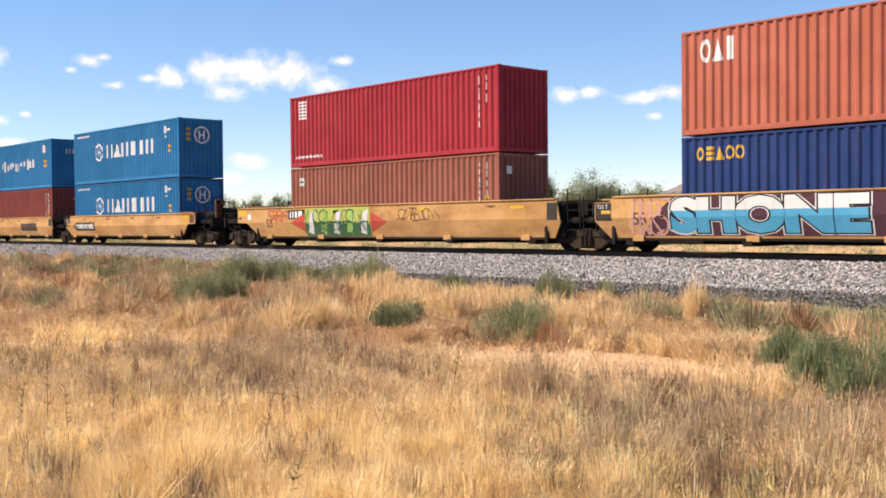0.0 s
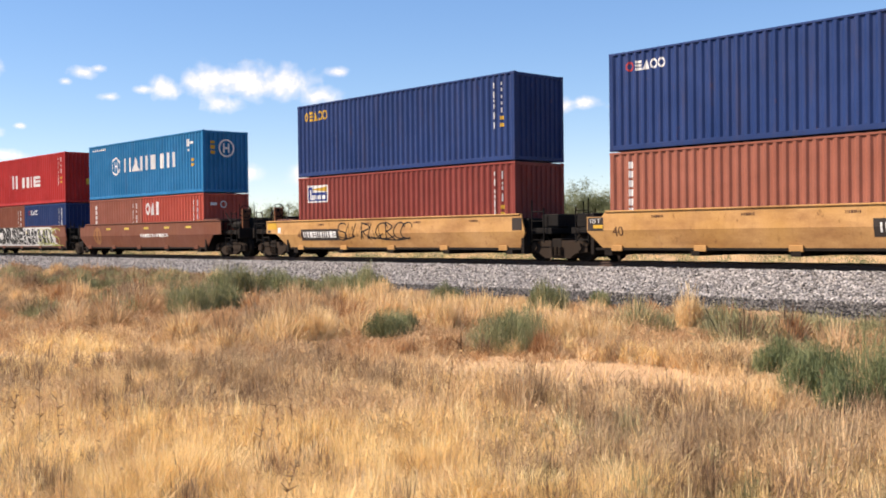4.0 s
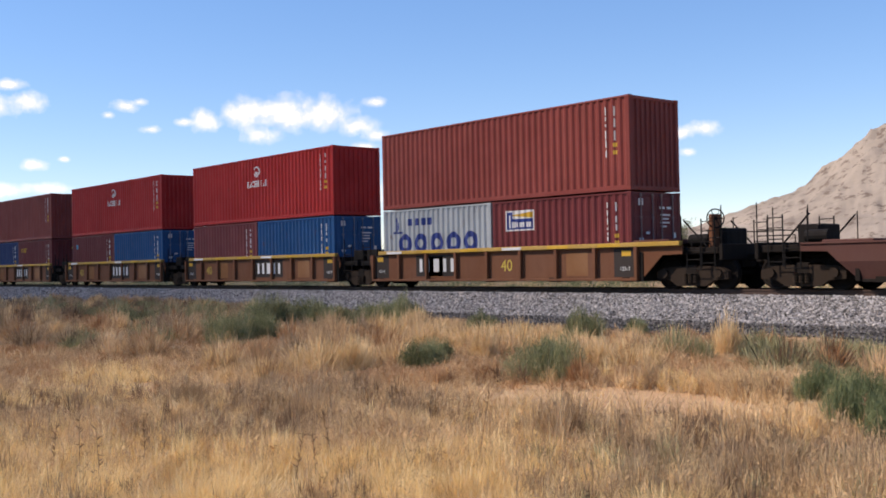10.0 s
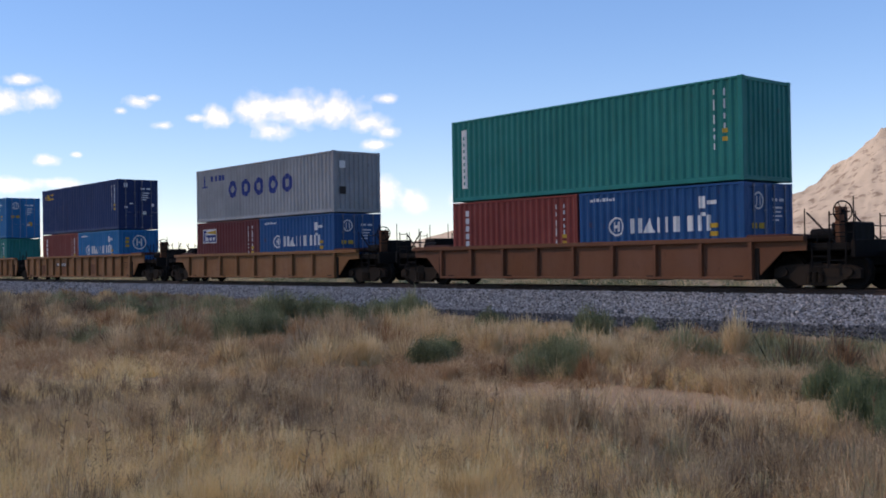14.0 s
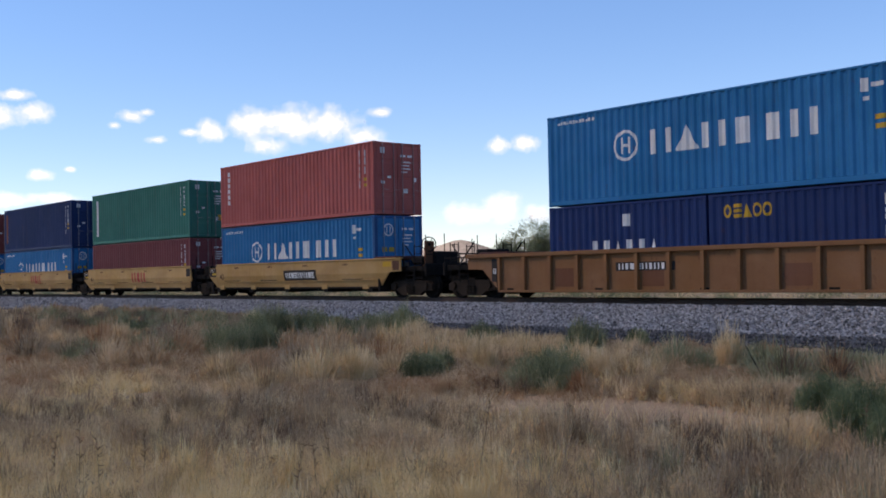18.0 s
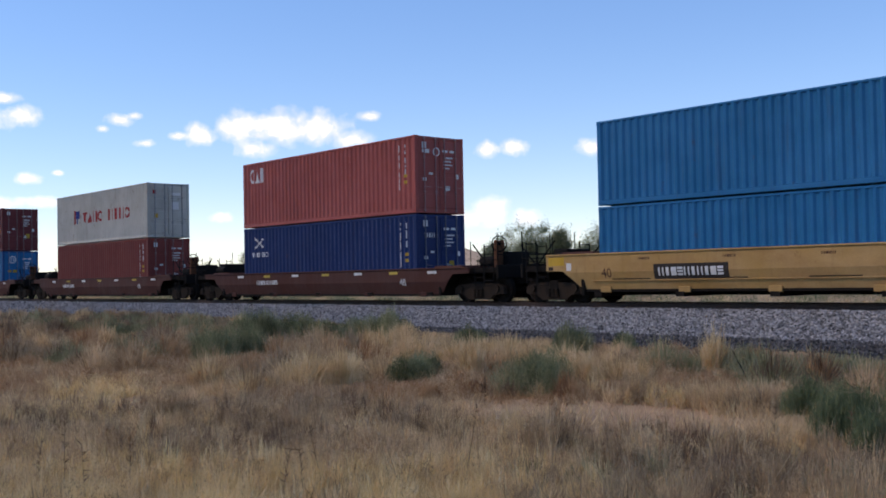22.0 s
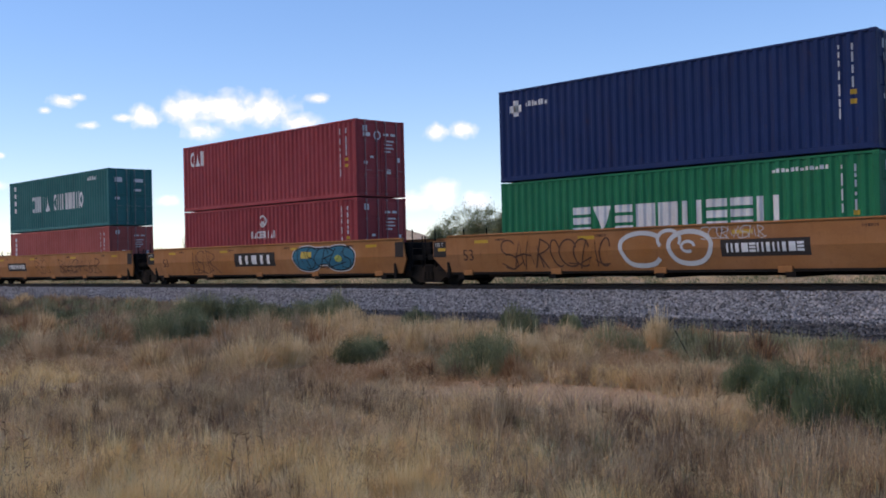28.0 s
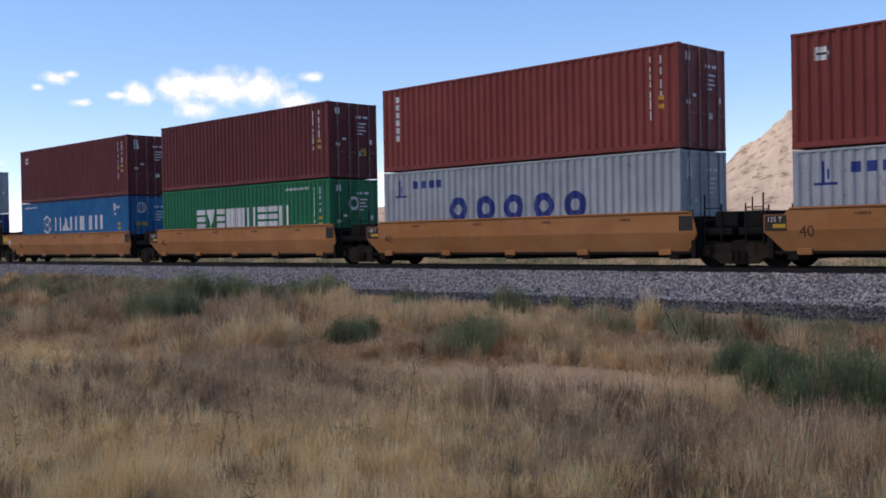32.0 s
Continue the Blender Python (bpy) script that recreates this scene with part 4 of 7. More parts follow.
def truck(parent, x):
    t = part("truck", cached("truck_bolster", lambda: Build().cbox(-0.2, 0.2, -1.1, 1.1, 0.42, 0.72, 0.02).cbox(-0.45, 0.45, -0.4, 0.4, 0.68, 0.86, 0.02)), STEEL, parent, "dark greasy steel wheel truck", (x, 0, 0))
    for s in (-1, 1):
        part("side_frame", cached("side_frame", truck_frame), DUSTY, t, at=(0, s * 1.0, 0))
        for a in (-0.915, 0.915):
            w = part("wheel", cached("wheel", wheel), STEEL, t, at=(a, s * 0.76, 0.46))
            if s < 0:
                w.rotation_euler = (0, 0, 0)
            else:
                w.rotation_euler = (0, 0, math.pi)
    for a in (-0.915, 0.915):
        part("axle", cached("axle", lambda: Build().tube((0, -0.9, 0), (0, 0.9, 0), 0.08, 10)), STEEL, t, at=(a, 0, 0.46))


def plate_outline(style, size, le, re):
    top, bot = style["top"], style["bot"]
    art, foot, tip = BODY[size]
    pts = []
    if le == "a":
        pts += [(-art + 0.5, bot), (-art, 0.92), (-art, top - 0.14), (-art + 0.55, top - 0.14), (-art + 0.68, top)]
    else:
        pts += [(-foot, bot), (-foot - 0.75, 1.0), (-tip, 1.02), (-tip, top - 0.02), (-tip + 0.5, top)]
    if re == "a":
        pts += [(art - 0.15, top), (art, 0.92), (art - 0.35, bot)]
    else:
        pts += [(tip - 0.5, top), (tip, top - 0.02), (tip, 1.02), (foot + 0.75, 1.0), (foot, bot)]
    return pts[::-1]


def cut(pts, z, above):
    """The part of an outline above or below a height."""
    out = []
    for (x0, z0), (x1, z1) in zip(pts, pts[1:] + pts[:1]):
        a, b = (z0 >= z, z1 >= z) if above else (z0 <= z, z1 <= z)
        if a:
            out.append((x0, z0))
        if a != b:
            t = (z - z0) / (z1 - z0)
            out.append((x0 + (x1 - x0) * t, z))
    return out


def bent_plate(pts, out, s, zm, tuck):
    """A side plate whose lower half leans inwards."""
    b = Build()
    lo = min(z for x, z in pts)
    for half in (cut(pts, zm, True), cut(pts, zm, False)):
        n = len(half)
        y = lambda z, d: s * (out - d - (tuck * (zm - z) / (zm - lo) if z < zm else 0))
        b.add([(x, y(z, d), z) for d in (0, 0.05) for x, z in half], [tuple(range(n)), tuple(reversed(range(n, 2 * n)))] + [(i, n + i, n + (i + 1) % n, (i + 1) % n) for i in range(n)])
    return b


def grab(parent, pts, m=None):
    b = Build()
    for p, q in zip(pts, pts[1:]):
        b.tube(p, q, 0.017, 6)
    part("grab_iron", b, m or BLACK, parent)


def brake_wheel(parent, x, side=-1):
    b = Build().ring((0, 0, 0), 0.27, 0.02, 22)
    for i in range(6):
        a = i * math.pi / 3
        b.tube((0, 0, 0), (0.27 * math.cos(a), 0, 0.27 * math.sin(a)), 0.012, 5)
    b.tube((0, -0.05, 0), (0, 0.12, 0), 0.05, 8)
    w = part("brake_wheel", b, BLACK, parent, "dark spoked hand brake wheel", (x, side * 0.55, 2.02))
    w.rotation_euler = (0, 0, radians(62))
    part("brake_stand", Build().cbox(x - 0.16, x - 0.02, side * 0.55 - 0.12, side * 0.55 + 0.3, 1.1, 2.15, 0.02), WELL["rusty"], parent, "rust-red brake stand")


def end_gear(car, s, kind, size, style, m, wheel_here):
    """What stands between the well and the joint at one end; s is -1 for the rear, 1 for the front."""
    art, foot, tip = BODY[size]
    ha, hc = HALF[size]
    if kind == "a":
        x0, x1 = art - 0.1, ha - 0.12
        part("end_platform", Build().cbox(*sorted((s * x0, s * x1)), -1.2, 1.2, 0.86, 1.06, 0.02).cbox(*sorted((s * (x0 - 0.25), s * (x0 + 0.12))), -1.3, 1.3, 0.5, style["top"] - 0.12, 0.02), BLACK, car)
        for y in (-1.28, 1.28):
            b = Build()
            for dx in (0.12, 0.62):
                b.tube((s * (art + dx), y, 0.6), (s * (art + dx), y, 1.95 if dx < 0.3 else 1.7), 0.022, 6)
            for z in (0.68, 0.98, 1.28, 1.58):
                b.tube((s * (art + 0.12), y, z), (s * (art + 0.62), y, z), 0.016, 6)
            part("ladder", b, BLACK, car)
        part("end_bulkhead", Build().cbox(*sorted((s * (art + 0.2), s * (ha - 0.1))), -0.9, 0.9, 1.06, 1.5, 0.03), BLACK, car)
        part("air_hose", Build().tube((s * (art + 0.3), -0.6, 1.3), (s * (ha + 0.05), -0.55, 1.1), 0.03, 6), BLACK, car)
        return
    x0, x1 = tip - 0.4, hc - 0.55
    part("end_platform", Build().cbox(*sorted((s * (foot - 0.2), s * x1)), -1.25, 1.25, 1.0, 1.2, 0.02), STEEL, car)
    part("end_sill", Build().cbox(*sorted((s * (x1 - 0.08), s * (x1 + 0.04))), -1.35, 1.35, 0.82, 1.28, 0.02), STEEL, car)
    part("deck_cover", Build().cbox(*sorted((s * (foot - 0.4), s * (tip - 0.5))), -1.35, 1.35, style["top"] - 0.05, style["top"] + 0.1, 0.03), WELL["dark_brown"], car)
    part("coupler", Build().cbox(*sorted((s * x1, s * (hc - 0.16))), -0.12, 0.12, 0.78, 0.98, 0.02).cbox(*sorted((s * (hc - 0.24), s * (hc + 0.06))), -0.2, 0.14, 0.72, 1.04, 0.04), STEEL, car)
    part("draft_box", Build().cbox(*sorted((s * (foot + 0.7), s * x1)), -0.36, 0.36, 0.62, 1.02, 0.02), STEEL, car)
    for y in (-1.3, 1.3):
        grab(car, [(s * (x1 - 0.02), y, 1.0), (s * (x1 - 0.02), y, 2.35)])
        grab(car, [(s * (tip - 0.1), y, 1.1), (s * (tip - 0.1), y, 2.1)])
    grab(car, [(s * (x1 - 0.02), -1.3, 1.62), (s * (x1 - 0.02), 1.3, 1.62)])
    grab(car, [(s * (x1 - 0.02), -1.3, 1.45), (s * (tip + 0.25), -1.3, 1.45), (s * (tip + 0.25), -1.3, 1.2)])
    for y in (-1.32, 1.32):
        b = Build()
        for dx in (0.1, 0.55):
            b.tube((s * (tip + dx), y, 0.55), (s * (tip + dx), y, 1.25), 0.018, 6)
        for z in (0.58, 0.85, 1.1):
            b.tube((s * (tip + 0.1), y, z), (s * (tip + 0.55), y, z), 0.016, 6)
        part("step", b, BLACK, car)
        b = Build()
        for dx in (-0.02, 0.42):
            b.tube((s * (tip + 0.62 + dx), y, 0.62), (s * (tip + 0.62 + dx), y, 2.0), 0.02, 6)
        for z in (0.75, 1.05, 1.35, 1.65, 1.92):
            b.tube((s * (tip + 0.6), y, z), (s * (tip + 1.04), y, z), 0.016, 6)
        part("ladder", b, BLACK, car)
        part("brace", Build().tube((s * (tip - 0.1), y * 0.9, 2.0), (s * (tip + 0.7), y * 0.9, 1.2), 0.025, 6), BLACK, car)
    part("air_hose", Build().tube((s * (x1 + 0.02), 0.3, 0.8), (s * (x1 + 0.3), 0.32, 0.38), 0.03, 6).tube((s * (x1 + 0.3), 0.32, 0.38), (s * (hc + 0.02), 0.3, 0.46), 0.03, 6), BLACK, car)
    part("brake_cylinder", Build().tube((s * (tip - 0.3), -0.55, 1.42), (s * (tip + 0.35), -0.55, 1.42), 0.17, 12), BLACK, car)
    part("equipment_box", Build().cbox(*sorted((s * (tip + 0.1), s * (tip + 0.75))), -0.35, 0.75, 1.2, 1.75, 0.04), BLACK, car)
    truck(car, s * (hc - 1.75))
    if wheel_here:
        brake_wheel(car, s * (tip + 0.55))


STYLE = {"smooth": dict(top=1.5, bot=0.42, ribs=0), "tall": dict(top=1.63, bot=0.42, ribs=0), "low": dict(top=1.2, bot=0.28, ribs=0),
         "plain_low": dict(top=1.36, bot=0.33, ribs=0), "ribbed": dict(top=1.36, bot=0.31, ribs=8), "ribbed_tall": dict(top=1.5, bot=0.28, ribs=13)}


def well_car(x, size, kind, colour, le, re, label, flange=None, dark_ends=False, wheel_left=False):
    """One well of the train: two deep side plates, a floor of beams, end platforms and trucks."""
    st = STYLE[kind]
    top, bot = st["top"], st["bot"]
    m, mf = WELL[colour], WELL[flange or colour]
    car = thing("well_car", label, "railway well car", "well cars of the train", at=(x, TY, RZ))
    MOVING.append((car, x, 0.0))
    art, foot, tip = BODY[size]
    xl, xr = (-art + 0.7 if le == "a" else -tip), (art - 0.2 if re == "a" else tip)
    for s in (-1, 1):
        out = 1.41 if st["ribs"] else 1.5
        part("side_plate", cached(("side_plate", kind, size, le, re, s), lambda: bent_plate(plate_outline(st, size, le, re), out, s, (top + bot) / 2, 0.0 if st["ribs"] else TUCK)), m, car)
        part("top_flange", cached(("top_flange", kind, size, le, re, s), lambda: Build().cbox(xl, xr, *sorted((s * 1.36, s * 1.54)), top - (0.1 if st["ribs"] else 0.02), top + 0.035, 0.015)), mf, car)
        part("bottom_flange", cached(("bottom_flange", kind, size, le, re, s), lambda: Build().cbox(-foot + 0.1, foot - 0.1, *sorted((s * 1.3, s * (1.53 if st["ribs"] else 1.4))), bot - 0.06, bot + 0.02, 0.012)), m if st["ribs"] else STEEL, car)
        n = st["ribs"] and (14 if size == 53 else st["ribs"])
        if n:
            a = foot - 0.15
            rib = cached(("rib", kind), lambda: Build().plate([(-0.045, bot + 0.02), (0.045, bot + 0.02), (0.06, top - 0.1), (-0.06, top - 0.1)], -0.065, 0.065))
            for i in range(n + 1):
                part("rib", rib, m, car, at=(-a + 2 * a * i / n, s * 1.472, 0))
        else:
            for i in range(5):
                part("stake_foot", cached(("stake_foot", kind), lambda: Build().cbox(-0.2, 0.2, -0.03, 0.03, bot - 0.08, bot + 0.09, 0.012)), m, car, at=(-foot + 0.9 + (2 * foot - 1.8) * i / 4, s * 1.4, 0))
    beam = cached("floor_beam", lambda: Build().box(-0.14, 0.14, -1.44, 1.44, 0.22, FLOOR))
    for i in range(5):
        part("floor_beam", beam, STEEL, car, at=(-foot + 0.6 + (2 * foot - 1.2) * i / 4, 0, 0))
    part("centre_beam", cached(("centre_beam", size), lambda: Build().box(-foot, foot, -0.25, 0.25, 0.24, FLOOR - 0.01)), STEEL, car)
    for s in (-1, 1):
        part("well_end", cached("well_end", lambda: Build().cbox(-0.065, 0.065, -1.44, 1.44, 0.24, 1.1)), STEEL, car, at=(s * foot, 0, 0))
    end_gear(car, -1, le, size, st, m, wheel_left)
    end_gear(car, 1, re, size, st, m, True)
    if re == "a":
        truck(car, HALF[size][0])
    return car


def stencil(car, text, x, z, size, m=None, out=1.5):
    part("lettering", words(text, size), m or DARKM, car, at=(x, -out - 0.006, z))


def panel(car, x0, x1, z0, z1, m, out=1.5, off=0.005):
    part("painted_panel", Build().box(x0, x1, -out - off, -out - off + 0.004, z0, z1), m, car)


def bars(car, n, x0, x1, z0, z1, m, out=1.5, off=0.009, shapes=""):
    b = Build()
    for shape in block_word(shapes or "".join("nibeni"[i % 6] for i in range(n)), x0, x1, z0, z1):
        for q in shape:
            if isinstance(q[0], list):
                n_ = len(q[0])
                b.add([(x, -out - off, z) for x, lo, hi in q[0] for z in (lo, hi)], [(2 * i, 2 * i + 2, 2 * i + 3, 2 * i + 1) for i in range(n_ - 1)])
            else:
                b.box(q[0], q[1], -out - off, -out - off + 0.003, q[2], q[3])
    part("marking", b, m, car, kind="stuff")


def stroke(b, pts, width, y):
    """A line of spray paint as one bent ribbon."""
    k = len(b.v)
    for i, (x, z) in enumerate(pts):
        p, q = pts[max(0, i - 1)], pts[min(len(pts) - 1, i + 1)]
        d = math.hypot(q[0] - p[0], q[1] - p[1]) or 1
        nx, nz = -(q[1] - p[1]) / d * width / 2, (q[0] - p[0]) / d * width / 2
        b.v += [(x - nx, y, z - nz), (x + nx, y, z + nz)]
    b.f += [(k + 2 * i, k + 2 * i + 1, k + 2 * i + 3, k + 2 * i + 2) for i in range(len(pts) - 1)]


def loop(cx, cz, rx, rz, a0=0.0, a1=360.0, n=28, wob=0.0):
    return [(cx + rx * (1 + wob * math.sin(3 * t)) * math.cos(t), cz + rz * (1 + wob * math.cos(2 * t)) * math.sin(t)) for t in (radians(a0 + (a1 - a0) * i / n) for i in range(n + 1))]


def scrawl(car, x0, x1, z0, z1, m, n, seed, width=0.035, out=1.5, off=0.008):
    """Thin hand-drawn lines: bows, hooks, zigzags and arrows of uneven size, run together."""
    rng = random.Random(seed)
    n = int(n * 1.6)
    w, h = (x1 - x0) / n, z1 - z0
    b = Build()
    for i in range(n):
        cx, y = x0 + (i + rng.uniform(0.35, 0.65)) * w, -out - off - 0.0003 * i
        s, lean = rng.uniform(0.9, 1.9), rng.uniform(-0.4, 0.5)
        P = lambda u, v: (cx + w * s * (u + lean * (v - 0.5)), z0 + h * min(1.0, max(0.0, v)))
        k = rng.randrange(5)
        if k == 0:
            stroke(b, [P(0.5 * math.cos(t) + 0.06 * t, 0.5 + 0.42 * math.sin(t)) for t in (0.4 + 0.28 * q for q in range(18))], width, y)
        elif k == 1:
            stroke(b, [P(-0.5 + 0.25 * q, (0.05, 0.95, 0.2, 0.8, 0.1)[q] + rng.uniform(-0.06, 0.06)) for q in range(5)], width, y)
        elif k == 2:
            stroke(b, [P(-0.35, 0.98), P(-0.28, 0.5), P(-0.36, 0.04)], width, y)
            stroke(b, [P(-0.36 + 0.75 * math.sin(math.pi * q / 12), 0.96 - 0.52 * q / 12) for q in range(13)], width, y)
            stroke(b, [P(-0.2, 0.48), P(0.1, 0.28), P(0.55, 0.02)], width, y)
        elif k == 3:
            stroke(b, [P(0.42 * math.cos(t), 0.72 + 0.24 * math.sin(t)) for t in (0.5 + 0.33 * q for q in range(14))], width, y)
            stroke(b, [P(-0.1 + 0.45 * math.cos(t), 0.26 + 0.24 * math.sin(t)) for t in (1.9 - 0.33 * q for q in range(14))], width, y)
        else:
            stroke(b, [P(-0.5, 0.1), P(-0.2, 0.9), P(0.1, 0.12)], width, y)
            stroke(b, [P(-0.55, 0.4), P(0.1, 0.5), P(0.6, 0.44)], width, y)
        if rng.random() < 0.5:
            stroke(b, [P(-0.6, rng.uniform(0, 0.3)), P(0, rng.uniform(-0.05, 0.2)), P(0.65, rng.uniform(0, 0.4))], width * 0.8, y - 0.0002)
    part("spray_paint", b, m, car, kind="stuff")


def cut_words(text, size, fat, wide, z0=None, z1=None):
    """Fat lettering stretched sideways, kept between two heights."""
    me = words(text, size, "tag", fat).copy()
    me.transform(Matrix.Diagonal((wide, 1, 1, 1)))
    bm = bmesh.new()
    bm.from_mesh(me)
    for z, nz in ((z0, -1), (z1, 1)):
        if z is not None:
            bmesh.ops.bisect_plane(bm, geom=bm.verts[:] + bm.edges[:] + bm.faces[:], plane_co=(0, 0, z), plane_no=(0, 0, nz), clear_outer=True)
    bm.to_mesh(me)
    bm.free()
    return me


def sprayed_word(car, text, x, z, size, wide, layers, fat=0.03, out=1.5):
    """layers: paint, added fatness, heights kept."""
    for k, (m, grow, z0, z1) in enumerate(layers):
        part("spray_paint", cut_words(text, size, fat + grow, wide, z0, z1), TAG[m], car, at=(x, -out - 0.009 - 0.003 * k, z), kind="stuff")


def blot(car, pts, m, out=1.5, off=0.006):
    part("spray_paint", Build().add([(x, -out - off, z) for x, z in pts], [tuple(range(len(pts)))]), TAG[m], car, kind="stuff")


def tag_art(car, x0, x1, z0, z1, fill, edge, n, seed, glow=None, out=1.5):
    """Spray paint: fat crooked shapes with a dark outline."""
    rng = random.Random(seed)
    w = (x1 - x0) / n
    layers = [(edge, 0.07, 0.007), (fill, 0.0, 0.011)]
    if glow:
        layers.insert(0, (glow, 0.17, 0.004))
    shapes = []
    for i in range(n):
        cx = x0 + (i + 0.5) * w
        for k in range(2):
            px = cx + (k - 0.5) * w * 0.5
            lean = rng.uniform(-0.25, 0.25) * w
            ww = w * rng.uniform(0.16, 0.27)
            a, b = z0 + rng.uniform(0, 0.12) * (z1 - z0), z1 - rng.uniform(0, 0.15) * (z1 - z0)
            shapes.append([(px - ww, a), (px + ww, a + rng.uniform(-0.05, 0.08)), (px + ww * 1.2 + lean, (a + b) / 2), (px + ww + lean, b), (px - ww + lean, b + rng.uniform(-0.08, 0.04)), (px - ww * 0.8, (a + b) / 2)])
        if rng.random() < 0.8:
            h = rng.uniform(z0 + 0.3 * (z1 - z0), z0 + 0.7 * (z1 - z0))
            shapes.append([(cx - w * 0.4, h - 0.12), (cx + w * 0.4, h - 0.08), (cx + w * 0.42, h + 0.1), (cx - w * 0.38, h + 0.06)])
    for m, grow, off in layers:
        b = Build()
        for s, q in enumerate(shapes):
            mx, mz = sum(p[0] for p in q) / len(q), sum(p[1] for p in q) / len(q)
            pts = []
            for p in q:
                d = math.hypot(p[0] - mx, p[1] - mz) or 1
                pts.append((p[0] + (p[0] - mx) / d * grow, min(z1 + 0.08, max(z0 - 0.06, p[1] + (p[1] - mz) / d * grow))))
            y = -out - off - 0.0004 * (s % 7)
            b.add([(x, y, z) for x, z in pts], [tuple(range(len(pts)))])
        part("spray_paint", b, TAG[m], car, kind="stuff")
    return car


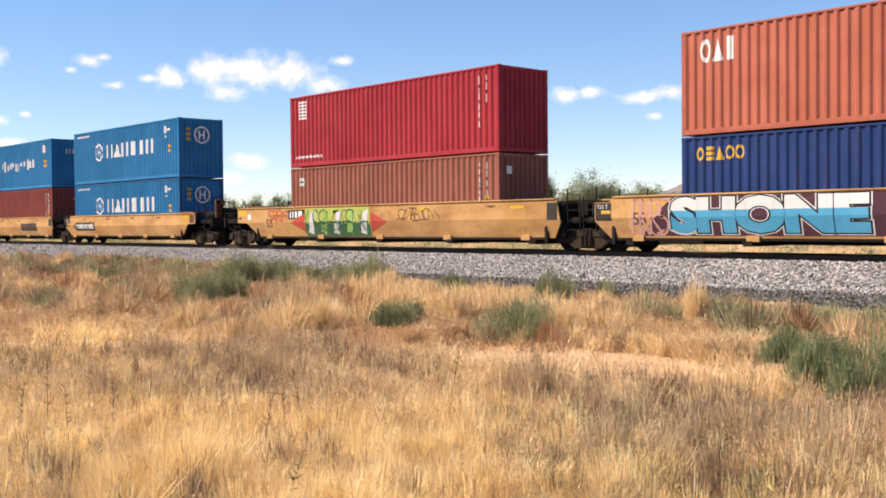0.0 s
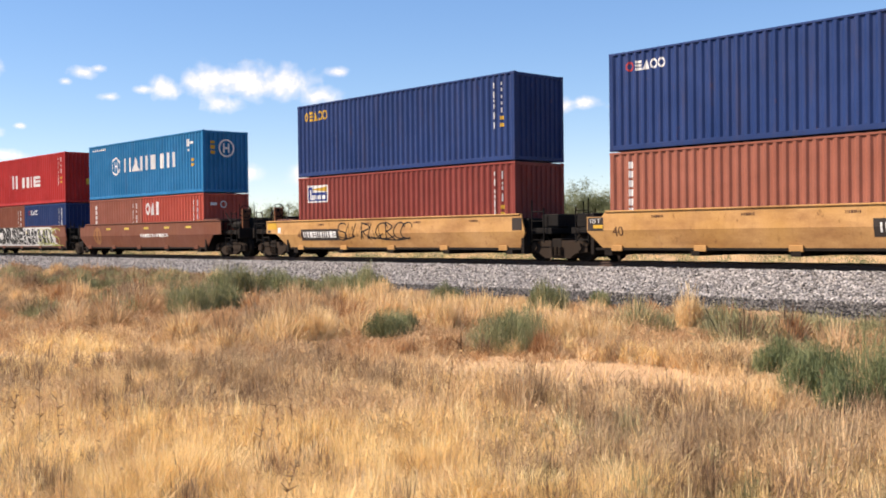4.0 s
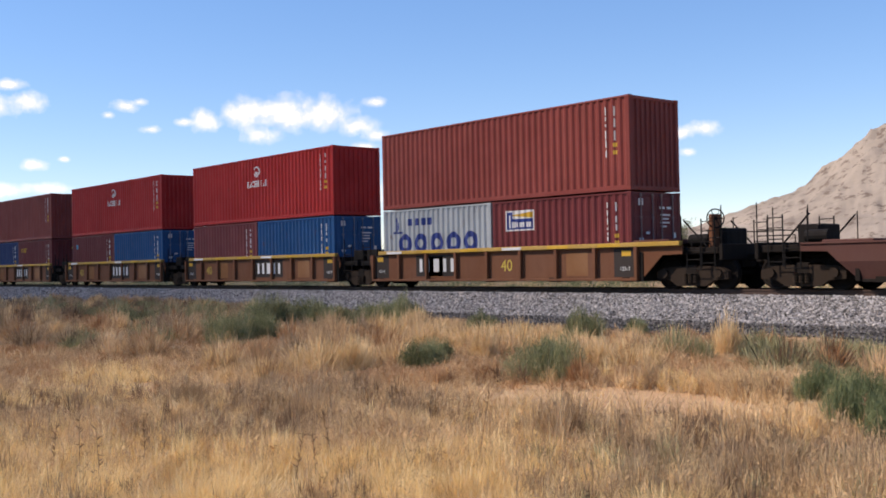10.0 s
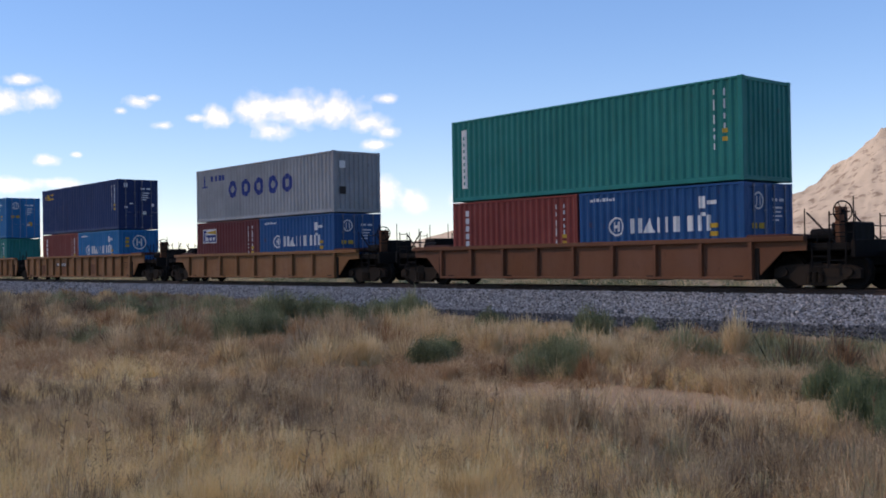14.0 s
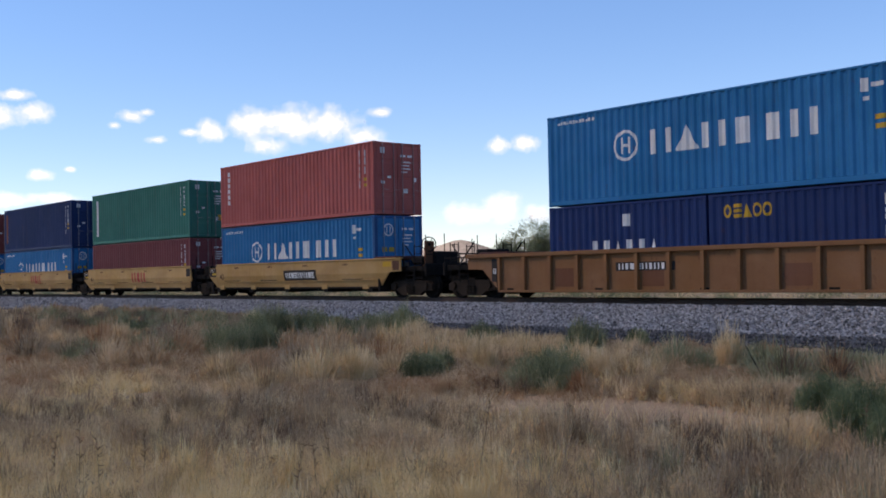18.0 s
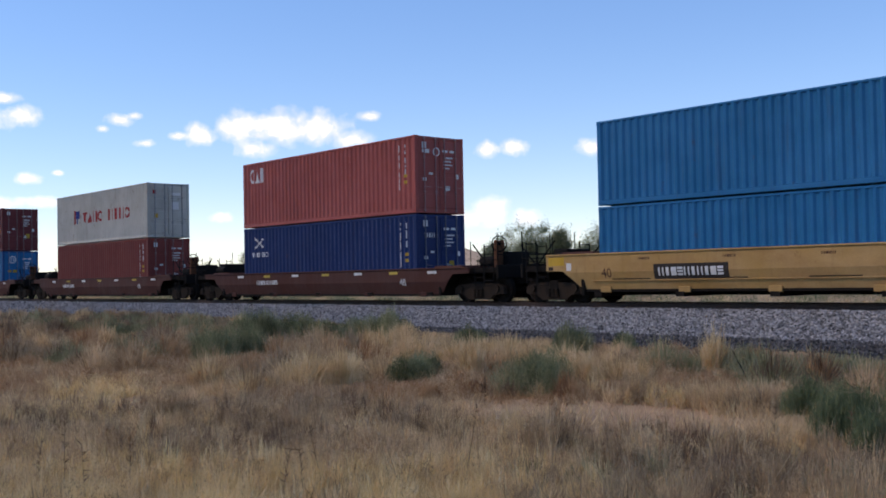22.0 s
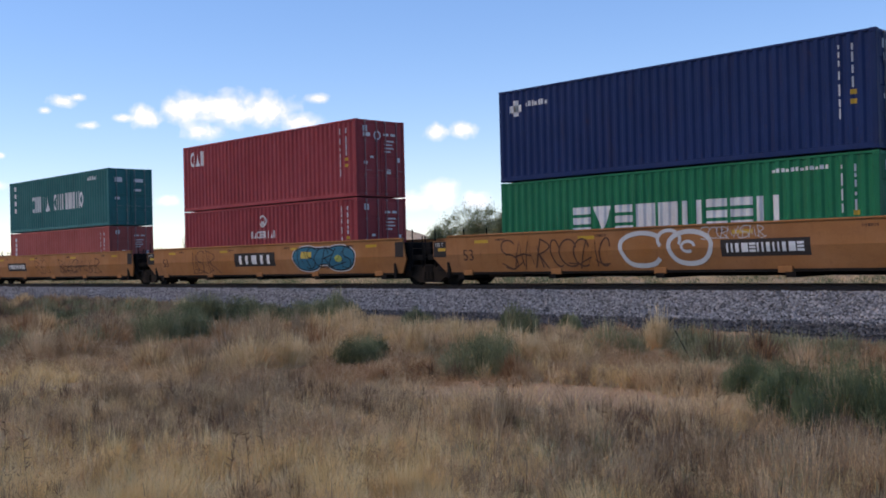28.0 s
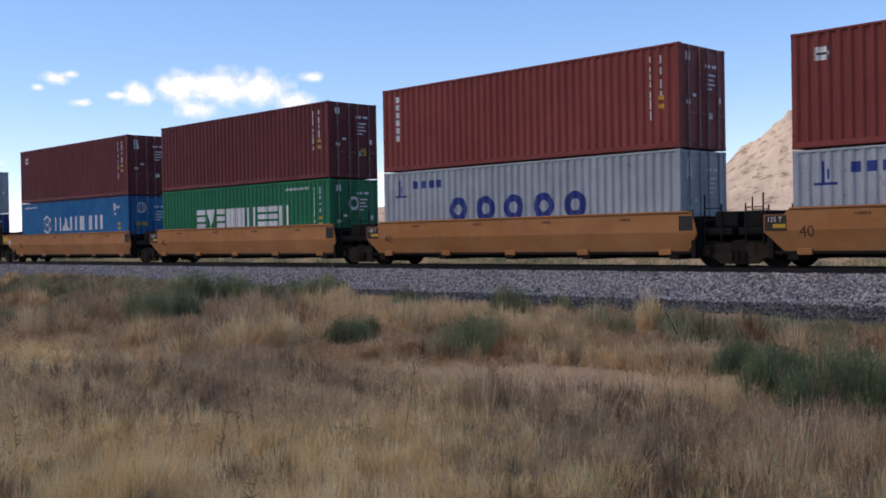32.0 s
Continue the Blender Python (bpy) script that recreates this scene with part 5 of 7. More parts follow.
# ---- the train: front first. place of the box's front end, well, box on top, boxes below ----
H4, S4, S2 = "40H", "40S", "20S"
TRAIN = [
    (-5.19, 53, "tall", "tan", "a", "a", (H4, "orange", "short_white", 0), [(H4, "navy", "short_yellow", 0)]),
    (-24.57, 53, "tall", "tan", "c", "a", (H4, "red", "wave_square", 0), [(H4, "terracotta", "square", 0)]),
    (-46.27, 40, "smooth", "tan", "a", "c", (H4, "blue", "blue_word", 0), [(H4, "blue", "blue_word", 0)]),
    (-61.73, 40, "smooth", "tan", "a", "a", (H4, "blue", "blue_worn", 0), [(H4, "brick", "top_yellow", 0)]),
    (-77.01, 40, "smooth", "tan", "a", "a", (H4, "blue", "blue_word", 0), [(H4, "brick", "upright", 0)]),
    (-92.47, 40, "smooth", "tan", "a", "a", (H4, "navy", "short_two", 0), [(H4, "terracotta", "upright", 0)]),
    (-108.52, 40, "smooth", "tan", "c", "a", (H4, "navy", "short_yellow", 0), [(H4, "brick", "panel_sign", 0)]),
    (-128.31, 40, "tall", "brown", "a", "c", (H4, "blue", "blue_word", 0), [(S2, "terracotta", "upright", 0), (S2, "vermilion", "short_white", 0)]),
    (-143.7, 40, "tall", "brown", "a", "a", (H4, "scarlet", "serif_word", 0), [(S2, "rust_brown", "upright", 0), (S2, "navy", "short_two", 0)]),
    (-159.12, 40, "tall", "brown", "a", "a", (H4, "red", "serif_word", 0), [(S2, "rust_brown", "upright", 0), (S2, "cream", "red_words", 0)]),
    (-174.5, 40, "tall", "brown", "a", "a", (H4, "rust_brown", "upright", 0), [(S2, "grey", "ring_word", 0), (S2, "jade", "panel", 0)]),
    (-189.92, 40, "tall", "brown", "c", "a", (H4, "jade", "panel", 0), [(S2, "grey", "ring_word", 0), (S2, "grey", "ring_word", 0)]),
    (-211.51, 53, "low", "dark_brown", "c", "c", (H4, "rust_brown", "upright", 0), [(S2, "rust_brown", "upright", 0), (S2, "jade", "panel", 0)]),
    (-233.16, 40, "ribbed", "rusty", "a", "c", (H4, "brick", "plain", 0), [(S2, "grey", "ring_word", 0), (S2, "maroon", "panel_sign", 1)]),
    (-248.67, 40, "ribbed", "rusty", "a", "a", (H4, "scarlet", "emblem", 0), [(S2, "plum", "plain", 0), (S2, "deep_blue", "plain", 1)]),
    (-264.35, 40, "ribbed", "rusty", "a", "a", (H4, "scarlet", "emblem", 0), [(S2, "maroon", "dot", 0), (S2, "deep_blue", "plain", 1)]),
    (-279.98, 40, "ribbed", "rusty", "a", "a", (H4, "brick", "upright", 0), [(S2, "navy", "short_two", 0), (S2, "maroon", "top_yellow", 0)]),
    (-295.5, 40, "ribbed", "rusty", "c", "a", (H4, "maroon", "square", 0), [(S2, "deep_blue", "blue_word", 0), (S2, "deep_blue", "blue_word", 0)]),
    (-315.16, 40, "ribbed", "rusty", "c", "c", (H4, "jade", "panel", 0), [(S2, "brick", "upright", 0), (S2, "deep_blue", "blue_word", 1)]),
    (-334.9, 40, "ribbed", "oak", "c", "c", (S4, "warm_grey", "ring_word", 0), [(S2, "maroon", "panel_sign", 0), (S2, "deep_blue", "blue_word", 1)]),
    (-356.67, 53, "ribbed_tall", "oak", "a", "c", (H4, "indigo", "short_yellow", 1), [(S2, "brick", "upright", 0), (S2, "blue", "blue_word", 0)]),
    (-376.19, 53, "ribbed_tall", "oak", "a", "a", (H4, "blue", "blue_word", 1), [(S2, "brick", "plain", 0), (S2, "jade", "panel", 0)]),
    (-395.69, 53, "ribbed_tall", "oak", "c", "a", (H4, "blue", "blue_word", 1), [(S2, "navy", "low_word", 0), (S2, "navy", "short_yellow", 0)]),
    (-417.28, 40, "smooth", "straw", "a", "c", (H4, "coral", "upright", 1), [(H4, "blue", "blue_word", 1)]),
    (-432.69, 40, "smooth", "straw", "a", "a", (H4, "fir", "panel", 1), [(S4, "plum", "plain", 1)]),
    (-448.1, 40, "smooth", "straw", "a", "a", (H4, "indigo", "stripe", 1), [(S4, "blue", "blue_word", 1)]),
    (-463.42, 40, "smooth", "straw", "a", "a", (H4, "brick", "plain", 1), [(S4, "blue", "blue_word", 1)]),
    (-478.75, 40, "smooth", "straw", "c", "a", (S4, "blue", "plain", 1), [(S4, "blue", "plain", 1)]),
    (-499.63, 48, "low", "dark_brown", "c", "c", (H4, "coral", "short_white", 1), [(H4, "navy", "cross", 1)]),
    (-521.53, 48, "low", "dark_brown", "c", "c", (H4, "cream", "red_words", 1), [(H4, "brick", "plain", 1)]),
    (-543.4, 48, "low", "dark_brown", "c", "c", (H4, "maroon", "upright", 1), [(H4, "blue", "blue_word", 1)]),
    (-564.19, 40, "plain_low", "yellow", "c", "c", (H4, "deep_blue", "blue_word", 1), [(S4, "deep_blue", "mid_word", 1)]),
    (-585.8, 53, "ribbed", "amber", "c", "c", (H4, "emerald", "wide_word", 0), [(S4, "blue", "blue_word", 1)]),
    (-609.1, 53, "tall", "amber", "a", "c", (H4, "indigo", "small_badge", 1), [(H4, "emerald", "wide_word", 1)]),
    (-628.48, 53, "tall", "amber", "a", "a", (H4, "cherry", "short_white", 1), [(H4, "cherry", "emblem", 1)]),
    (-647.89, 53, "tall", "amber", "c", "a", (H4, "teal", "two_words", 1), [(S4, "coral", "upright", 1)]),
    (-669.44, 40, "smooth", "amber", "a", "c", (H4, "grey", "ring_word", 1), [(S4, "grey", "ring_word", 1)]),
    (-684.74, 40, "smooth", "amber", "a", "a", (H4, "brick", "square", 1), [(S4, "grey", "ring_word", 1)]),
    (-700.19, 40, "smooth", "amber", "a", "a", (H4, "brick", "upright", 1), [(H4, "grey", "ring_word", 1)]),
    (-715.48, 40, "smooth", "amber", "a", "a", (H4, "maroon", "plain", 1), [(H4, "emerald", "wide_word", 1)]),
    (-730.84, 40, "smooth", "amber", "c", "a", (H4, "maroon", "square", 1), [(H4, "blue", "blue_word", 1)]),
    (-750.59, 40, "smooth", "amber", "c", "c", (S4, "grey", "plain", 1), [(S4, "navy", "plain", 1)]),
]
WELL_WORDS = {"tan": "faded tan", "brown": "red-brown", "dark_brown": "dark brown", "yellow": "yellow", "rusty": "rusty brown", "oak": "ochre", "amber": "orange-tan", "straw": "pale yellow-tan"}
SHAPE_WORDS = {"smooth": "smooth-sided", "tall": "smooth-sided", "low": "low-sided", "plain_low": "smooth-sided", "ribbed": "rib-sided", "ribbed_tall": "rib-sided"}
CARS = []
for i, (xf, size, kind, colour, le, re, upper, lower) in enumerate(TRAIN):
    xm = xf - 6.096
    car = well_car(xm, size, kind, colour, le, re, "%s %s steel well car carrying stacked containers" % (WELL_WORDS[colour], SHAPE_WORDS[kind]),
                   "yellow" if kind == "ribbed" and colour == "rusty" and i < 18 else None, wheel_left=i == 6)
    CARS.append(car)
    if len(lower) == 1:
        box(xm, FLOOR, lower[0], 2 * i + 1, "standing in a well car")
    else:
        for s, spec in zip((-1, 1), lower):
            box(xm + s * 3.067, FLOOR, spec, 3 * i + s + 7, "standing in a well car")
    box(xm, FLOOR + 0.035 + SIZE[lower[0][0]][1], upper, 2 * i, "stacked on another container")


def well_paint():
    """Stencils, number panels and spray paint on the near sides."""
    for i, (xf, size, kind, colour, le, re, upper, lower) in enumerate(TRAIN):
        c = CARS[i]
        top, bot = STYLE[kind]["top"], STYLE[kind]["bot"]
        out = 1.41 if STYLE[kind]["ribs"] else 1.5
        mid = (top + bot) / 2
        art, foot, tip = BODY[size]
        if kind in ("tall", "smooth") and colour in ("tan", "amber", "straw"):
            stencil(c, "53" if size == 53 else "40", -foot + 1.0, mid - 0.05, 0.52 if size == 53 else 0.4, TAG["brown"])
            if size == 53:
                for x in (-foot + 1.6, -2.5, 2.6, foot - 1.2):
                    panel(c, x - 0.3, x + 0.3, top - 0.26, top - 0.16, YELM)
        if i in (2, 3, 4, 5, 6, 23, 25, 27, 33, 35):
            x = {2: -4.2, 3: 3.1, 4: -4.4, 5: 3.3, 6: -4.3, 23: 1.1, 25: -2, 27: -2.6, 33: 3.2, 35: -4.6}[i]
            if i != 25:
                panel(c, x - 1.25, x + 1.25, mid - 0.25, mid + 0.2, DARKM)
                bars(c, 10, x - 1.1, x + 1.1, mid - 0.14, mid + 0.1, WHITE if i != 3 else TAG["brown"])
        if i in (24, 25, 26, 31):
            bars(c, 3, -0.2, 1.5, mid - 0.2, mid + 0.3, REDM, out, 0.006, "nin")
        hi, lo = top - 0.04, bot + 0.08
        if i == 34:
            panel(c, -1.7, 1.2, mid - 0.25, mid + 0.3, DARKM)
            bars(c, 3, -1.4, 0.9, mid - 0.16, mid + 0.2, WHITE, shapes="nin")
            for m, g, off in (("white", 0.09, 0.005), ("black", 0.05, 0.007), ("teal", 0.0, 0.01)):
                for x in (3.35, 5.3):
                    blot(c, loop(x, mid, 0.88 + g, 0.46 + g, 0, 360, 28, 0.06), m, off=off + 0.0005 * (x > 4))
                blot(c, [(3.4, mid - 0.2 - g), (5.3, mid - 0.2 - g), (5.3, mid + 0.36 + g), (3.4, mid + 0.36 + g)], m, off=off + 0.001)
            blot(c, [(2.9, mid + 0.02), (3.6, mid + 0.0), (3.65, mid + 0.25), (3.0, mid + 0.28)], "yellow", off=0.014)
            blot(c, loop(5.25, mid - 0.02, 0.22, 0.13), "lime", off=0.014)
            scrawl(c, 2.8, 6.0, lo + 0.12, hi - 0.1, TAG["black"], 4, 51, 0.04, off=0.016)
            scrawl(c, -5.1, -3.2, lo, hi - 0.05, TAG["brown"], 3, 42)
        if i == 33:
            scrawl(c, -5.7, -1.7, lo, hi - 0.12, TAG["brown"], 6, 43, 0.05)
            b = Build()
            stroke(b, loop(-0.55, mid, 0.72, 0.5, 40, 330, 28, 0.08), 0.13, -1.509)
            stroke(b, loop(1.0, mid + 0.02, 0.66, 0.46, 0, 360, 28, 0.05), 0.13, -1.5095)
            stroke(b, loop(0.35, mid + 0.25, 0.36, 0.26, -30, 220, 18), 0.1, -1.51)
            stroke(b, loop(0.95, mid + 0.05, 0.2, 0.14, 0, 300, 14), 0.08, -1.5105)
            part("spray_paint", b, TAG["white"], c, kind="stuff")
            scrawl(c, 1.4, 3.2, mid + 0.22, hi, TAG["white"], 6, 53, 0.02)
        if i == 35:
            scrawl(c, 1.0, 5.5, lo + 0.1, hi - 0.2, TAG["brown"], 6, 45, 0.04)
            scrawl(c, -2.0, -0.4, lo + 0.1, hi - 0.2, TAG["brown"], 3, 55, 0.03)
        if i == 36:
            for x in (-0.9, 3.1):
                for k, (dx, rx, rz) in enumerate(((-0.1, 0.5, 0.42), (0.75, 0.52, 0.44))):
                    blot(c, loop(x + dx, mid + 0.06 * k, rx, rz, 0, 360, 26, 0.06), "pink", off=0.005 + 0.001 * k)
                b = Build()
                stroke(b, loop(x - 0.1, mid, 0.5, 0.42, 30, 300, 24, 0.06), 0.045, -1.509)
                stroke(b, loop(x + 0.75, mid + 0.06, 0.52, 0.44, 0, 340, 24, 0.06), 0.045, -1.5095)
                part("spray_paint", b, TAG["white"], c, kind="stuff")
        if i == 0:
            blot(c, [(-7.3, lo), (0.9, lo), (0.5, mid), (0.7, hi), (-6.2, hi), (-6.8, mid + 0.1)], "plum", off=0.005)
            scrawl(c, -7.6, -6.4, lo, hi, TAG["pink"], 3, 61, 0.07)
            sprayed_word(c, "SHONE", -3.4, mid, 1.2, 1.43, [("white", 0.06, None, None), ("black", 0.035, None, None), ("sky", 0.0, None, 0.18), ("white", 0.0, 0.18, None)], 0.08)
            scrawl(c, 0.8, 3.6, lo, hi, TAG["pink"], 4, 62, 0.07)
        if i == 1:
            blot(c, [(-4.7, lo - 0.04), (-0.5, lo - 0.04), (-0.5, mid - 0.1), (-1.6, mid - 0.02), (-2.6, mid - 0.12), (-3.7, mid), (-4.7, mid - 0.06)], "green", off=0.005)
            blot(c, [(-4.7, mid - 0.06), (-3.7, mid), (-2.6, mid - 0.12), (-1.6, mid - 0.02), (-0.5, mid - 0.1), (-0.5, hi), (-4.7, hi)], "lime", off=0.005)
            panel(c, -5.9, -4.72, mid + 0.12, hi - 0.06, DARKM, off=0.004)
            bars(c, 3, -5.8, -4.9, mid + 0.18, hi - 0.12, WHITE, out, 0.0055)
            for s_, x in ((-1, -4.75), (1, -0.45)):
                blot(c, [(x, mid - 0.42), (x + s_ * 1.0, mid - 0.02), (x, mid + 0.36)], "red", off=0.006)
            for k in range(5):
                x = -4.3 + k * 0.85
                blot(c, [(x - 0.25, lo + 0.1), (x + 0.1, lo + 0.02), (x + 0.34, hi - 0.1), (x + 0.02, hi - 0.2)], "leaf" if k % 2 else "white", off=0.008)
            scrawl(c, -4.6, -0.6, lo + 0.05, hi - 0.06, TAG["green"], 6, 12, 0.06, off=0.011)
            scrawl(c, -7.4, -6.0, mid + 0.05, hi - 0.05, TAG["red"], 3, 63, 0.05)
            scrawl(c, 1.2, 3.2, mid, hi - 0.1, TAG["brown"], 4, 64, 0.035)
        if i == 3:
            scrawl(c, -6.0, -2.2, lo + 0.08, hi - 0.1, TAG["brown"], 6, 15)
        if i == 6:
            scrawl(c, -3.0, 1.2, mid - 0.25, hi - 0.06, TAG["black"], 6, 16, 0.045)
        if i == 8:
            blot(c, [(-5.5, lo), (5.0, lo), (5.3, mid), (4.7, mid + 0.2), (4.5, hi), (-5.4, hi)], "white", off=0.004)
            sprayed_word(c, "WORSE", -2.6, mid + 0.02, 1.24, 1.42, [("black", 0.0, None, None)], 0.085)
            scrawl(c, -5.4, 0.2, lo + 0.05, hi - 0.05, TAG["white"], 9, 71, 0.03, off=0.014)
            for k in range(6):
                x = 0.9 + k * 0.72
                blot(c, loop(x, mid + 0.22 * (-1) ** k, 0.34, 0.2, 0, 360, 12, 0.25), "yellow" if k % 3 == 0 else "olive", off=0.006)
            tag_art(c, 0.5, 5.0, lo + 0.02, hi - 0.03, "black", "white", 4, 18)
            scrawl(c, 0.5, 5.2, lo + 0.04, hi - 0.05, TAG["white"], 7, 72, 0.05, off=0.017)
            scrawl(c, 2.8, 5.8, lo + 0.02, hi - 0.05, TAG["lime"], 3, 65, 0.04, off=0.02)
        if i == 9:
            blot(c, [(-6.1, lo + 0.1), (1.5, lo), (1.9, mid), (1.2, hi - 0.1), (-6.0, hi - 0.1)], "olive", off=0.004)
            tag_art(c, -5.5, 0.6, lo + 0.04, hi - 0.02, "white", "black", 5, 19)
            scrawl(c, -5.4, 0.5, lo + 0.1, hi - 0.1, TAG["black"], 6, 66, 0.05, off=0.018)
        if kind in ("tall", "smooth") and colour in ("tan", "amber", "straw"):
            # dark end panels with the axle rating, a yellow sign and a small white card
            if le == "a":
                panel(c, -art + 0.03, -art + 0.62, 0.95, top - 0.16, DARKM, off=0.007)
                stencil(c, "125 T", -art + 0.3, top - 0.27, 0.17, WHITE, out + 0.006)
                panel(c, -art + 0.25, -art + 0.6, top - 0.48, top - 0.38, YELM, off=0.011)
            else:
                panel(c, -tip + 0.1, -tip + 0.75, top - 0.32, top - 0.06, YELM, off=0.007)
                panel(c, -tip + 0.85, -tip + 1.05, top - 0.48, top - 0.25, WHITE, off=0.007)
                panel(c, -tip + 0.1, -tip + 0.3, top - 0.46, top - 0.36, DARKM, off=0.007)
            if re == "a":
                panel(c, art - 0.55, art - 0.12, 1.0, top - 0.1, DARKM, off=0.007)
            else:
                panel(c, tip - 1.1, tip - 0.6, top - 0.3, top - 0.1, YELM, off=0.007)
                panel(c, tip - 0.5, tip - 0.1, top - 0.44, top - 0.08, TAG["brown"], off=0.007)
            for k in range(4):
                x = -foot + 2.2 + k * (2 * foot - 4) / 3.2
                bars(c, 6, x, x + 0.42, top - 0.2, top - 0.13, TAG["brown"], out, 0.006)
            if colour == "straw":
                part("ledge", Build().cbox(-foot + 0.4, foot - 0.4, -1.47, -1.41, bot + 0.26, bot + 0.3, 0.008), WELL["straw"], c)
                for k in range(4):
                    part("tie_slot", Build().cbox(-foot + 1.2 + k * 3.2, -foot + 2.6 + k * 3.2, -1.475, -1.42, bot + 0.305, bot + 0.335, 0.006), BLACK, c)
        if i in (7, 10, 11):
            x = -4.6 if i == 7 else 3.9
            part("emblem", Build().tube((x, -1.508, mid), (x, -1.5, mid), 0.46, 24), WELL["oak"], c, "faded tan round emblem")
            for k in (-1, 1):
                panel(c, x + k * 0.2 - 0.06, x + k * 0.2 + 0.06, mid - 0.25, mid + 0.25, WELL["brown"], 1.5, 0.014)
            for k in range(5):
                panel(c, -3.5 + k * 2.1, -3.0 + k * 2.1, top - 0.3, top - 0.2, TAG["yellow"])
            bars(c, 12, 0.3 - 3 * (i > 7), 3.2 - 3 * (i > 7), mid - 0.1, mid + 0.06, WHITE)
        if kind == "low":
            stencil(c, "53" if size == 53 else "48", foot - 2.0, mid - 0.02, 0.36, WHITE)
            for k in range(7):
                panel(c, -foot + 1.4 + k * 2.2, -foot + 1.9 + k * 2.2, top - 0.17, top - 0.07, TAG["yellow"] if k % 2 else WHITE)
            bars(c, 10, -4.6, -2.9, mid - 0.02, mid + 0.16, WHITE)
        if kind == "ribbed" and i < 18:
            stencil(c, "40", 0.9 if i in (13, 17) else -4.2, mid - 0.08, 0.55, TAG["yellow"], out)
            if i in (14, 15, 16, 13):
                x = 0.2 if i != 13 else -3.8
                panel(c, x - 0.1, x + 2.2, bot + 0.12, top - 0.16, DARKM, out)
                bars(c, 3, x + 0.05, x + 2.05, bot + 0.28, top - 0.3, WHITE, out, 0.009, "nin")
            for s_ in (-1, 1):
                panel(c, *sorted((s_ * (foot - 1.05), s_ * (foot - 0.2))), bot + 0.06, top - 0.12, DARKM, out)
                panel(c, s_ * (foot - 0.55) - 0.2, s_ * (foot - 0.55) + 0.15, top - 0.36, top - 0.2, YELM, out, 0.009)
                stencil(c, "125-T", s_ * (foot - 0.62), mid - 0.22, 0.17, WHITE, out + 0.006)
            for x in (-3.3, 3.6):
                panel(c, x, x + 0.9, mid - 0.42, mid + 0.3, WELL["oak"], out)
            for k in range(6):
                part("flange_paint", Build().box(-5.5 + k * 2.1, -4.6 + k * 2.1, -1.548, -1.543, top - 0.08, top + 0.01), WHITE if k % 3 == 0 else YELM, c)
        if kind == "ribbed_tall":
            stencil(c, "53", foot - 0.9, mid + 0.0, 0.5, TAG["brown"], out)
            panel(c, -foot - 0.3, -foot + 0.08, bot + 0.3, top - 0.14, DARKM, out)
            bars(c, 3, -foot - 0.24, -foot + 0.02, mid - 0.05, mid + 0.14, WHITE, out)
            for k in (2, 5, 9):
                panel(c, -foot + 0.3 + k * 1.17, -foot + 1.1 + k * 1.17, bot + 0.12, mid + 0.1, WELL["rusty"], out, 0.004)
            panel(c, -3.2, -1.0, mid - 0.02, mid + 0.24, DARKM, out)
            bars(c, 9, -3.1, -1.1, mid + 0.02, mid + 0.2, WHITE, out)


well_paint()


def lay_on(car, kind):
    """Bends the paint on a smooth side plate to the plate, whose lower half leans in."""
    top, bot = STYLE[kind]["top"], STYLE[kind]["bot"]
    zm = (top + bot) / 2
    for ob in car.children:
        if ob.name.split(".")[0] not in ("spray_paint", "painted_panel", "marking", "lettering", "emblem"):
            continue
        z = ob.location.z
        me = ob.data.copy() if ob.data.users > 1 else ob.data
        bm = bmesh.new()
        bm.from_mesh(me)
        if min(v.co.z for v in bm.verts) + z < zm - 0.01:
            bmesh.ops.bisect_plane(bm, geom=bm.verts[:] + bm.edges[:] + bm.faces[:], plane_co=(0, 0, zm - z), plane_no=(0, 0, 1))
            for v in bm.verts:
                v.co.y += TUCK * max(0, zm - v.co.z - z) / (zm - bot)
            bm.to_mesh(me)
            if me is not ob.data:
                m = ob.material_slots[0].material
                ob.data = me
                ob.material_slots[0].link = "OBJECT"
                ob.material_slots[0].material = m
        bm.free()


for i, row in enumerate(TRAIN):
    if not STYLE[row[2]]["ribs"]:
        lay_on(CARS[i], row[2])
# ---- plants ----
RNG = np.random.RandomState(77)


def blades(x, y, h, width, lean, per, spread, dome=0.0, low=0.0):
    """Thin three-cornered blades: `per` of them round every place, each leaning its own way."""
    n = len(x)
    k = n * per
    X, Y, Hh = np.repeat(x, per), np.repeat(y, per), np.repeat(h, per) * RNG.uniform(0.45, 1.1, k)
    sp = np.repeat(np.broadcast_to(spread, (n,)), per)
    a, r = RNG.uniform(0, 6.283, k), np.sqrt(RNG.uniform(0, 1, k)) * sp
    bx, by = X + r * np.cos(a), Y + r * np.sin(a)
    bz = lay(bx, by) + low * Hh * RNG.uniform(0, 1, k) - 0.01
    if dome:
        Hh = Hh * (1 - dome * (r / (sp + 1e-6)) ** 2)
    d, l = a + RNG.uniform(-0.9, 0.9, k), Hh * lean * RNG.uniform(0.1, 1.0, k)
    t = RNG.uniform(0, 3.1416, k)
    w = width * RNG.uniform(0.6, 1.4, k) / 2
    p0 = np.stack([bx - w * np.cos(t), by - w * np.sin(t), bz], -1)
    p1 = np.stack([bx + w * np.cos(t), by + w * np.sin(t), bz], -1)
    p2 = np.stack([bx + l * np.cos(d), by + l * np.sin(d), bz + Hh], -1)
    return np.stack([p0, p1, p2], 1)


